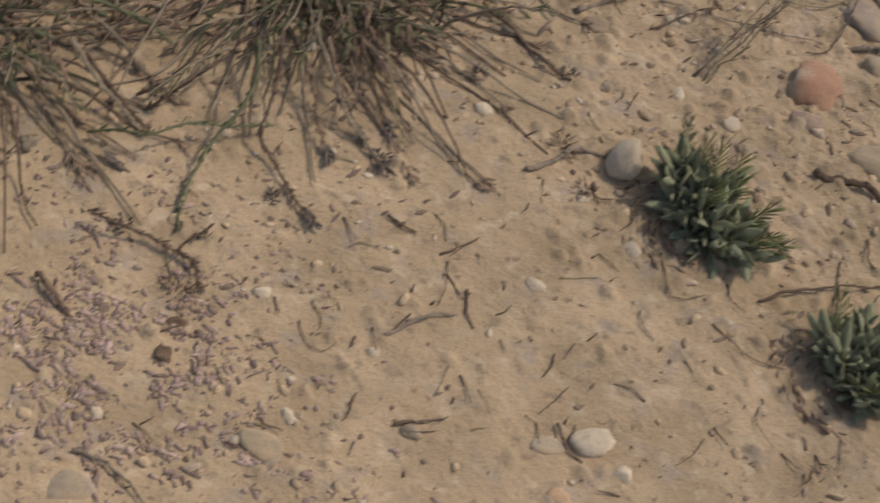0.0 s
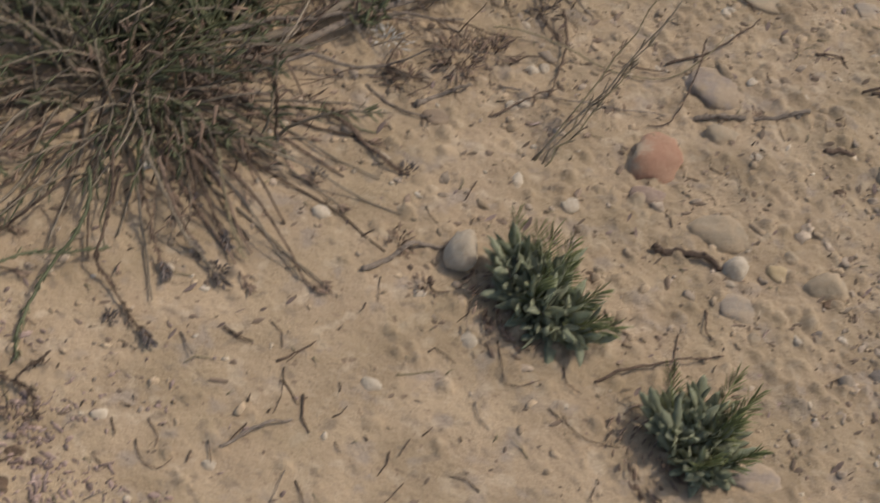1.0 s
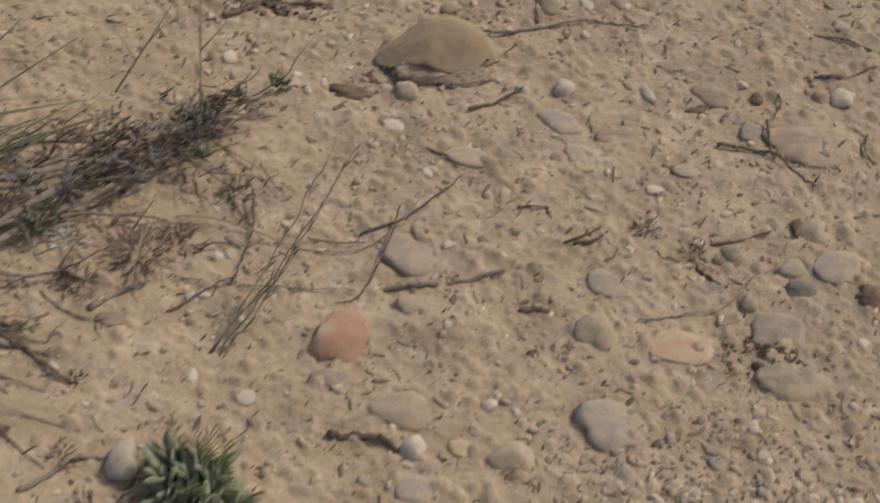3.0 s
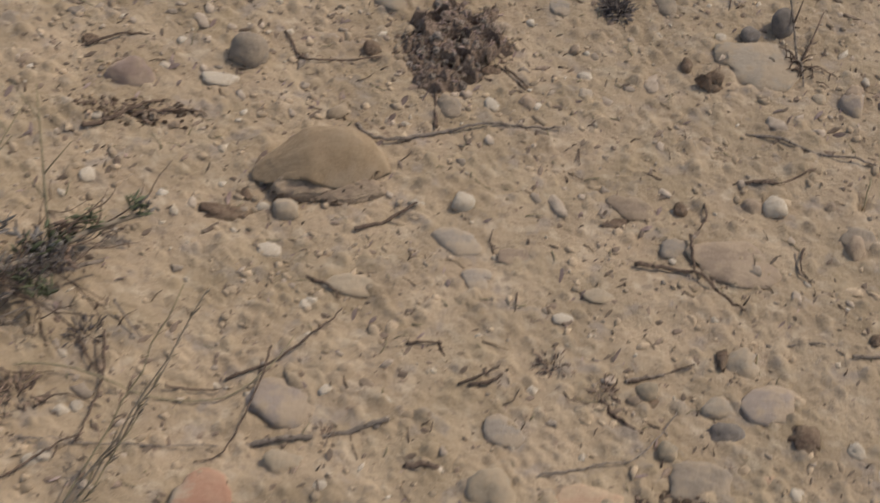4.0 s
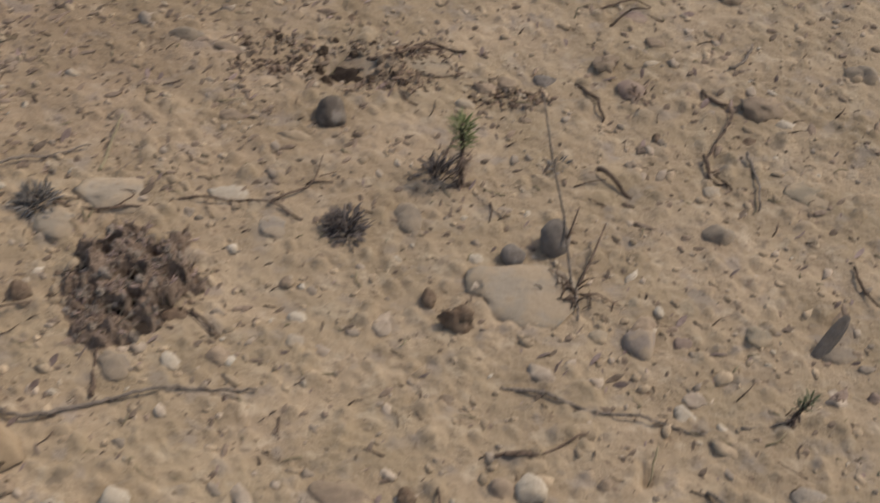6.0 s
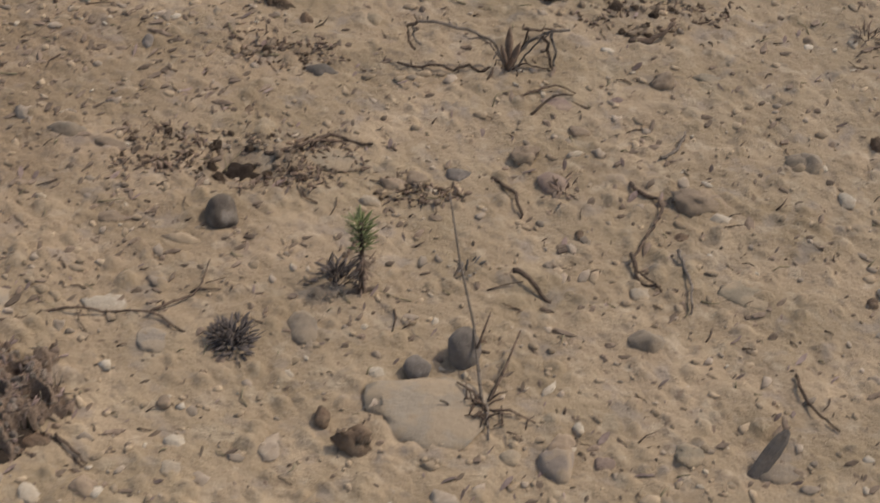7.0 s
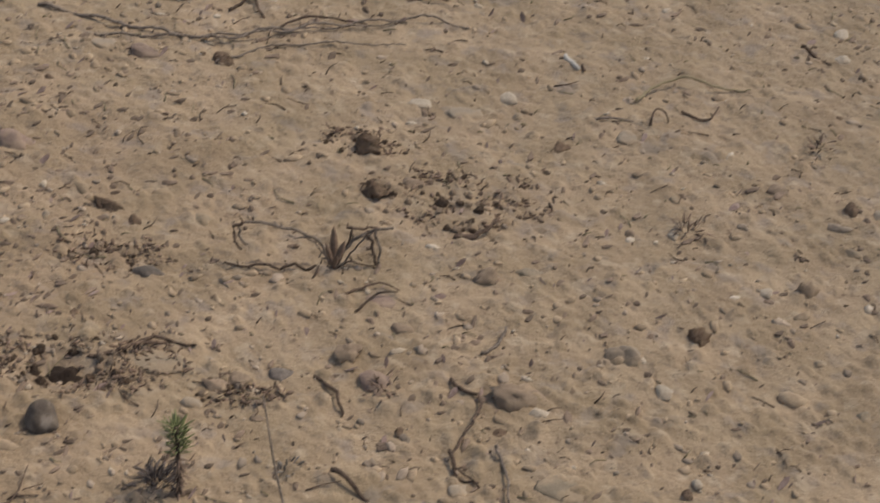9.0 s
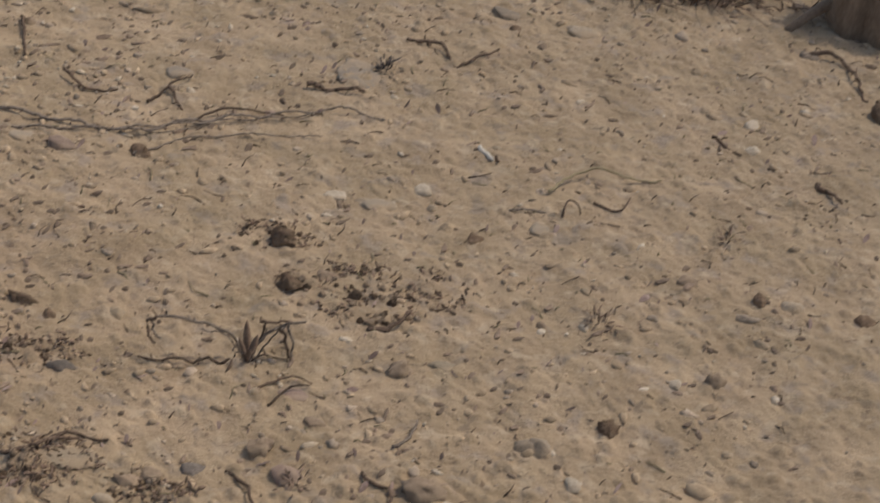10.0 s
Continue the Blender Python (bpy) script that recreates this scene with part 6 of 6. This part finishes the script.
def green_clump():
    """Fresh green blades that arch over the brushwood."""
    rnd = random.Random(83)
    x, y = 0.035, 1.775
    plant = thing("grass_clump", x, y, float(height(x, y)), "fresh green grass clump with long arching blades", "grass")
    for k in range(250):
        az = rnd.uniform(0.9, 3.9) if k > 9 else rnd.uniform(0.5, 1.1)
        l = rnd.uniform(0.12, 0.26) if k > 9 else rnd.uniform(0.25, 0.40)
        v = Vector((math.cos(az), math.sin(az), rnd.uniform(0.25, 2.0))).normalized()
        q = Vector((rnd.gauss(0, 0.025), rnd.gauss(0, 0.025), -0.004))
        pts = [q.copy()]
        for j in range(8):
            v = (v + Vector((rnd.gauss(0, 0.05), rnd.gauss(0, 0.05), -0.11))).normalized()
            q = q + v * l / 8
            q.z = max(q.z, 0.004)
            pts.append(q.copy())
        g = Geo()
        g.tube(pts, rnd.uniform(0.0020, 0.0034), 0.0007, 5)
        put("blade", g, BLADE if k % 5 else WOOD["straw"], plant)
    # long broad blades, keeled, that bow over the brushwood
    for a, b, c, w in (((-0.08, 0.03, 0.0), (0.016, 0.107, 0.065), (0.215, 0.215, 0.072), 0.0115), ((-0.09, 0.01, 0.0), (0.010, 0.085, 0.075), (0.17, 0.165, 0.066), 0.009), ((-0.10, 0.13, 0.0), (-0.017, 0.235, 0.055), (0.178, 0.284, 0.052), 0.0075),
                       ((-0.06, 0.05, 0.0), (0.005, 0.14, 0.09), (0.060, 0.225, 0.115), 0.010), ((-0.05, 0.06, 0.0), (-0.01, 0.15, 0.09), (0.035, 0.235, 0.12), 0.0095), ((-0.08, 0.07, 0.0), (-0.03, 0.15, 0.08), (0.010, 0.23, 0.10), 0.010),
                       ((-0.06, -0.01, 0.0), (-0.02, 0.04, 0.09), (0.10, 0.09, 0.09), 0.006), ((-0.09, -0.06, 0.0), (-0.04, -0.05, 0.11), (0.03, -0.15, 0.10), 0.007), ((-0.12, -0.04, 0.0), (-0.09, -0.06, 0.10), (-0.10, -0.17, 0.08), 0.007)):
        a, b, c = Vector(a), Vector(b), Vector(c)
        g = Geo()
        n = 10
        side = (c - a).cross(Vector((0, 0, 1))).normalized()
        for i in range(n + 1):
            f = i / n
            q = a * (1 - f) * (1 - 2 * f) + b * 4 * f * (1 - f) + c * f * (2 * f - 1)
            h = w * 0.5 * max(0.05, math.sin(math.pi * min(1.0, 0.25 + 0.75 * f)))
            g.v += [q - side * h, q + Vector((0, 0, -h * 0.7)), q + side * h, q + Vector((0, 0, h * 0.3))]
        for i in range(n):
            for j in range(4):
                p, o = i * 4 + j, i * 4 + (j + 1) % 4
                g.f.append((p, o, o + 4, p + 4))
        put("broad_blade", g, BLADE, plant, "broad keeled green blade")


green_clump()


def snail_shell(x, y, z, r):
    g = Geo()
    pts, n = [], 26
    for i in range(n):
        a, s = i * 0.55, 1 - i / n
        pts.append(Vector((math.cos(a) * r * 0.55 * s, math.sin(a) * r * 0.55 * s, r * 0.5 * i / n)))
    g.tube(pts, r * 0.55, r * 0.06, 8)
    ob = put("snail_shell", g, WOOD["pale"], None, "small white snail shell among grass stems", "shell")
    ob.location = (x, y, z)


snail_shell(0.028, 1.535, float(height(0.028, 1.535)) + 0.006, 0.009)


# ---- leaning slate splinter ----
def splinter():
    x, y = 1.466, 2.478
    bm = bmesh.new()
    rows = ((0.0, 0.017, 0.009), (0.3, 0.020, 0.010), (0.6, 0.021, 0.010), (0.85, 0.017, 0.008), (1.0, 0.009, 0.004))
    rings = []
    for s, w, t in rows:
        ring = []
        for j in range(8):
            a = 2 * math.pi * j / 8
            ring.append(bm.verts.new((s * 0.026 + w * 0.32 * math.cos(a), s * 0.020 - w * math.cos(a) * 0.2, -0.006 + s * 0.046 + t * math.sin(a))))
        rings.append(ring)
    for r0, r1 in zip(rings, rings[1:]):
        for j in range(8):
            bm.faces.new((r0[j], r0[(j + 1) % 8], r1[(j + 1) % 8], r1[j]))
    bm.faces.new(rings[-1])
    bm.faces.new(list(reversed(rings[0])))
    bmesh.ops.recalc_face_normals(bm, faces=bm.faces)
    me = bpy.data.meshes.new("slate_splinter")
    bm.to_mesh(me)
    bm.free()
    me.materials.append(STONE["slate"])
    ob = tagged(new("slate_splinter", me), "dark slate splinter stuck upright in the sand", "stone")
    ob.location = (x, y, float(height(x, y)))


splinter()
# grey stone stands in for the shadow and litter right of the splinter
stone("stone", 1.494, 2.484, 0.046, 0.022, 0.010, 12, "grey", 1601, "low grey stone added as shade and litter beside a slate splinter")
stone("clod", 1.486, 2.424, 0.024, 0.018, 0.012, 30, "purple", 1602, "purplish crumbly clod beside a sprig")
stone("clod", 1.522, 2.428, 0.016, 0.012, 0.009, 0, "purple", 1603, "small purplish crumbly clod on sand")


# ---- the old stump with its dry grass skirt ----
def stump():
    rnd = random.Random(91)
    x, y = 2.175, 4.045
    s = thing("tree_stump", x, y, 0, "dark brown weathered stump with a skirt of dry grass", "stump")
    bm = blob(555, 4, 0.3, 0.16, 0.1)
    for v in bm.verts:
        k = 1 + 0.12 * math.sin(math.atan2(v.co.y, v.co.x) * 7)
        v.co = Vector((v.co.x * 0.080 * k, v.co.y * 0.070 * k, v.co.z * 0.15 + 0.06)) + Vector((0.018, 0.006, 0))
    me = bpy.data.meshes.new("trunk")
    for f in bm.faces:
        f.smooth = True
    bm.to_mesh(me)
    bm.free()
    me.materials.append(BARK)
    put("trunk", me, None, s)
    for pts in ([(-0.05, 0.0, 0.05), (-0.09, -0.01, 0.02), (-0.125, -0.03, 0.002)], [(0.05, -0.05, 0.03), (0.09, -0.09, 0.004)]):
        g = Geo()
        g.tube(pts, 0.011, 0.004, 8)
        for i, q in enumerate(g.v):
            g.v[i] = q + Vector((rnd.gauss(0, 1), rnd.gauss(0, 1), rnd.gauss(0, 1))) * 0.0012
        put("root", g, BARK, s)
    g = Geo()
    for k in range(420):
        px, py = -0.30 + abs(rnd.gauss(0, 0.085)) * rnd.choice((-0.8, 1)), rnd.uniform(0.03, 0.16)
        d = Vector((rnd.gauss(0, 0.03), rnd.gauss(0, 0.03), rnd.uniform(0.004, 0.045)))
        g.tube([(px, py, 0), Vector((px, py, 0.002)) + d * 0.6, Vector((px, py, 0)) + d + Vector((d.x, d.y, -0.2 * d.z)) * 0.5], 0.0016, 0.0006, 4)
    put("dry_grass", g, DRYLEAF, s, "short matted dry brown grass", kind="stuff")


stump()


# ---- crumbling soil heaps ----
def heap(x, y, rx, ry, count, smallest, largest, seed, label):
    rnd = random.Random(seed)
    h = thing("soil_heap", x, y, 0, label, "soil", "crumbling soil heaps")
    bank = []
    for k in range(4):
        bm = blob(seed * 10 + k, 2, 0.45, 0.35, 0.4)
        me = bpy.data.meshes.new("crumb")
        bm.to_mesh(me)
        bm.free()
        me.materials.append(STONE["dark"] if k < 2 else STONE["brown"])
        bank.append(me)
    chips = Geo()
    for k in range(count * 2):
        a, r = rnd.uniform(0, 6.283), math.sqrt(rnd.random()) * 1.15
        px, py = math.cos(a) * r * rx, math.sin(a) * r * ry
        if ripple(np.array(x + px), np.array(y + py), 0.03, 4) < -0.2 or (x + px - 0.974) ** 2 + (y + py - 2.858) ** 2 < 0.028 ** 2:
            continue
        p = Vector((px, py, float(height(x + px, y + py)) + rnd.uniform(0.001, 0.005)))
        chips.leaf(p, (rnd.gauss(0, 1), rnd.gauss(0, 1), rnd.uniform(-0.3, 0.5)), (rnd.gauss(0, 1), rnd.gauss(0, 1), 1), rnd.uniform(0.004, 0.011), rnd.uniform(0.002, 0.005), 0.4)
    put("bark_litter", chips, DRYLEAF, h, "ragged brown bark and leaf litter", kind="stuff")
    for k in range(int(count * 0.7)):
        a, r = rnd.uniform(0, 6.283), math.sqrt(rnd.random())
        px, py = math.cos(a) * r * rx, math.sin(a) * r * ry
        if (x + px - 0.974) ** 2 + (y + py - 2.858) ** 2 < 0.028 ** 2:
            continue
        s = smallest * (largest / smallest) ** (rnd.random() ** 2) * (1.2 - 0.6 * r) * 0.8
        ob = put("crumb", bank[rnd.randrange(4)], None, h)
        ob.location = (px, py, float(height(x + px, y + py)) + s * 0.35)
        ob.rotation_euler = (rnd.uniform(0, 6), rnd.uniform(0, 6), rnd.uniform(0, 6))
        ob.scale = (s * 1.25, s, s * 0.9)


heap(1.385, 3.215, 0.105, 0.055, 170, 0.0020, 0.0095, 101, "crumbled brown soil heap on lumpy sand")
heap(0.965, 2.862, 0.125, 0.045, 280, 0.0020, 0.0095, 102, "dark crumbled soil beside a small hollow")
# soil clod coloured near black to give the small hollow its shade
stone("clod", 0.976, 2.862, 0.050, 0.036, 0.020, 10, "soil_shade", 991, "soil clod coloured near black as shade in a small hollow")
heap(1.150, 2.835, 0.045, 0.022, 67, 0.0020, 0.0095, 103, "crumbled brown soil lumps")
heap(0.437, 2.290, 0.080, 0.022, 104, 0.0020, 0.0085, 104, "loose dark twiggy soil crumbs")
stick("stick", [(0.366, 2.254, 0.005), (0.410, 2.283, 0.008), (0.452, 2.318, 0.005)], 0.0042, "dark_wood", 0.5, "dark crooked twig among soil crumbs")
stick("stick", [(0.420, 2.281, 0.004), (0.468, 2.301, 0.007), (0.507, 2.299, 0.003)], 0.0032, "dark_wood", 0.5)
stick("stick", [(0.345, 2.392, 0.003), (0.387, 2.419, 0.006), (0.414, 2.431, 0.003)], 0.0030, "dark_wood", 0.5)
heap(1.075, 1.795, 0.050, 0.035, 104, 0.0020, 0.0095, 105, "dark crumbly soil among pale pebbles")
heap(1.395, 3.155, 0.030, 0.010, 41, 0.0020, 0.0095, 106, "dark hollow bark crumbs")
heap(1.275, 3.320, 0.05, 0.03, 57, 0.0020, 0.0095, 107, "brown soil crumbs on far sand")
heap(1.000, 3.060, 0.06, 0.03, 67, 0.0020, 0.0095, 108, "brown soil crumbs on pale sand")


# ---- grit, lumps and litter that nobody could count ----
def scatter(name, mat, count, sizes, flat, seed, label, category, weight, box=(-0.45, 0.75, 2.55, 4.55), level=1, long=2.0, drift=False):
    """Many small lumps joined into one mesh, denser where weight(x, y) is high; drift: broken crumbs laid along the wind."""
    rs = np.random.RandomState(seed)
    shapes = []
    for k in range(10):
        bm = blob(seed * 100 + k, level, 0.65, 0.55, 0.45)
        shapes.append((np.array([v.co[:] for v in bm.verts]), np.array([[v.index for v in f.verts] for f in bm.faces])))
        bm.free()
    n = 0
    vs, fs, off = [], [], 0
    while n < count:
        x, y = rs.uniform(box[0], box[2]), rs.uniform(box[1], box[3])
        if rs.rand() > weight(x, y):
            continue
        n += 1
        s = sizes[0] * (sizes[1] / sizes[0]) ** (rs.rand() ** 1.8)
        v, f = shapes[rs.randint(10)]
        a = rs.normal(0.9, 0.55) if drift else rs.uniform(0, 6.283)
        ca, sa = math.cos(a), math.sin(a)
        w = v * (s * rs.uniform(1.0, long), s, s * flat * rs.uniform(0.7, 1.3))
        w = np.stack([w[:, 0] * ca - w[:, 1] * sa + x, w[:, 0] * sa + w[:, 1] * ca + y, w[:, 2] + float(height(x, y)) - s * flat * 0.1 + 0.0012], 1)
        vs.append(w)
        fs.append(f + off)
        off += len(v)
    v, f = np.concatenate(vs), np.concatenate(fs)
    me = bpy.data.meshes.new(name)
    me.from_pydata(v.tolist(), [], f.tolist())
    me.polygons.foreach_set("use_smooth", np.full(len(f), not drift))
    me.materials.append(mat)
    return tagged(new(name, me), label, category, kind="stuff")


dense = lambda x, y: (1.0 if y < 2.6 else max(0.36, 1.0 - 1.0 * (y - 2.6))) * (0.22 + 0.78 * float(lumpy(x, y))) * (1.0 + 0.6 * max(-0.5, min(1.0, (0.22 + 0.46 * (y - 1.2) - x) / 0.3))) * (1.0 if abs(x - 0.3 - 0.46 * (y - 1.2)) < 0.72 else 0.15)
patchy = lambda x, y: dense(x, y) * (0.35 + 0.65 * (float(ripple(np.array(x), np.array(y), 0.09, 5)) > -0.1))
scatter("sand_lumps", LUMP, 4200, (0.0018, 0.0066), 0.6, 201, "small crusted sand lumps", "sand", patchy)
scatter("grit", GRIT, 1700, (0.0016, 0.0062), 0.55, 202, "small grey and beige grit", "gravel", patchy)
scatter("soil_crumbs", CRUMB, 4300, (0.0011, 0.0046), 0.7, 203, "small dark brown soil crumbs", "soil", patchy, long=3.2, drift=True)
scatter("soil_flecks", CRUMB, 1100, (0.0011, 0.0044), 0.7, 209, "dark soil flecks on browner sand", "soil", lambda x, y: math.exp(-((x - 0.72) ** 2 / 0.06 + (y - 2.95) ** 2 / 0.12)), (0.2, 2.3, 1.3, 3.9), long=4.0, drift=True)
far = lambda x, y: dense(x, y) * 2.0 * (y > 2.6) * (0.15 + 0.85 * (float(ripple(np.array(x), np.array(y), 0.10, 9)) > 0.0))
scatter("bark_crumbs", CRUMB, 1000, (0.0020, 0.0056), 0.75, 208, "dark brown bark and soil crumbs", "soil", far, (0.3, 2.6, 2.5, 4.4), long=3.2, drift=True)
scatter("half_buried_stones", GRIT, 190, (0.0045, 0.0100), 0.5, 206, "half-buried small beige and grey stones", "gravel", dense, level=2)
scatter("white_chips", STONE["white"], 620, (0.0024, 0.0072), 0.5, 204, "small white stone and shell chips", "gravel", dense)
scatter("flower_litter", LITTER, 1800, (0.0011, 0.0040), 0.4, 205, "pinkish withered flower litter", "litter", lambda x, y: math.exp(-((x + 0.07) ** 2 + (y - 1.10) ** 2) / 0.022) * (0.12 + 0.88 * (float(ripple(np.array(x), np.array(y), 0.035, 3)) > -0.05)), (-0.4, 0.8, 0.35, 1.5), long=3.0)
verge = lambda x, y: math.exp(-((x - 1.02) ** 2 / 0.030 + (y - 1.57) ** 2 / 0.014))
scatter("gravel_patch", GRIT, 420, (0.0020, 0.0075), 0.6, 221, "loose beige and grey gravel", "gravel", verge, (0.75, 1.35, 1.35, 1.80), level=2)
scatter("dark_grit", CRUMB, 520, (0.0012, 0.0046), 0.7, 222, "dark brown grit among gravel", "gravel", verge, (0.75, 1.35, 1.35, 1.80), long=2.6, drift=True)


def straws(count, seed):
    rs = random.Random(seed)
    for name, mat, share, label in (("dark_twig_bits", WOOD["dark_wood"], 0.6, "short dark twig bits"), ("straw_bits", WOOD["straw"], 0.3, "short dry straw bits")):
        g = Geo()
        n = 0
        while n < count * share:
            x, y = rs.uniform(-0.4, 2.5), rs.uniform(0.8, 4.5)
            if rs.random() > (0.8 + 0.2 * float(lumpy(x, y))) * (1.0 if abs(x - 0.3 - 0.46 * (y - 1.2)) < 0.72 else 0.12):
                continue
            n += 1
            a, l = rs.uniform(0, 6.283), 0.006 * 6 ** (rs.random() ** 1.6)
            d = Vector((math.cos(a), math.sin(a), 0))
            e = Vector((-math.sin(a), math.cos(a), 0)) * l * rs.uniform(-0.2, 0.2)
            p = [Vector((x, y, 0)), Vector((x, y, 0)) + d * l * 0.5 + e, Vector((x, y, 0)) + d * l]
            for i, q in enumerate(p):
                q.z = float(height(q.x, q.y)) + (0.001, 0.003, rs.choice((0.001, 0.005)))[i]
            g.tube(p, rs.uniform(0.0006, 0.0014), 0.0005, 4)
        put(name, g, mat, None, label, "litter", kind="stuff")


straws(2200, 211)


def flakes(name, mat, count, sizes, seed, label):
    """Curled scraps of dead leaf and bark, most of them blown the same way, their tips raised off the sand."""
    rnd = random.Random(seed)
    g = Geo()
    n = 0
    while n < count:
        x, y = rnd.uniform(-0.4, 2.5), rnd.uniform(0.8, 4.5)
        if rnd.random() > patchy(x, y):
            continue
        n += 1
        a = rnd.gauss(1.05, 0.5)
        l = sizes[0] * (sizes[1] / sizes[0]) ** (rnd.random() ** 1.7)
        along = Vector((math.cos(a), math.sin(a), rnd.uniform(-0.1, 0.65)))
        g.leaf((x, y, float(height(x, y)) + 0.0008), along, (-math.sin(a), math.cos(a), rnd.gauss(0, 0.7)), l, l * rnd.uniform(0.22, 0.5), rnd.uniform(-0.3, 0.5), 0.16)
    put(name, g, mat, None, label, "litter", kind="stuff", smooth=False)


flakes("leaf_scraps", LITTER, 1500, (0.005, 0.019), 231, "small curled brown leaf and bark scraps")
flakes("bark_scraps", BARK, 1700, (0.004, 0.014), 232, "small pale brown bark scraps")
scatter("far_grit", LUMP, 3500, (0.003, 0.012), 0.5, 207, "sparse sand lumps beyond the path", "gravel", lambda x, y: 1.0, (-3.5, -2.5, 5.5, 7.5))


# ---- small half-buried stones across the lumpy ground ----
def small_stones(count, seed):
    rnd = random.Random(seed)
    n = 0
    while n < count:
        y = rnd.uniform(1.2, 4.2)
        x = 0.3 + 0.46 * (y - 1.2) + rnd.uniform(-0.7, 0.7)
        if rnd.random() > float(lumpy(x, y)) * 0.95 + 0.05:
            continue
        n += 1
        w = 0.009 * 2.6 ** (rnd.random() ** 1.6)
        stone("pebble", x, y, w, w * rnd.uniform(0.6, 1.0), w * rnd.uniform(0.3, 0.6), rnd.uniform(0, 180), rnd.choice(("tan", "tan", "tan", "beige", "pink", "brown", "white", "brown", "brown", "bluegrey", "dark", "dark")), seed + n)


small_stones(135, 3000)
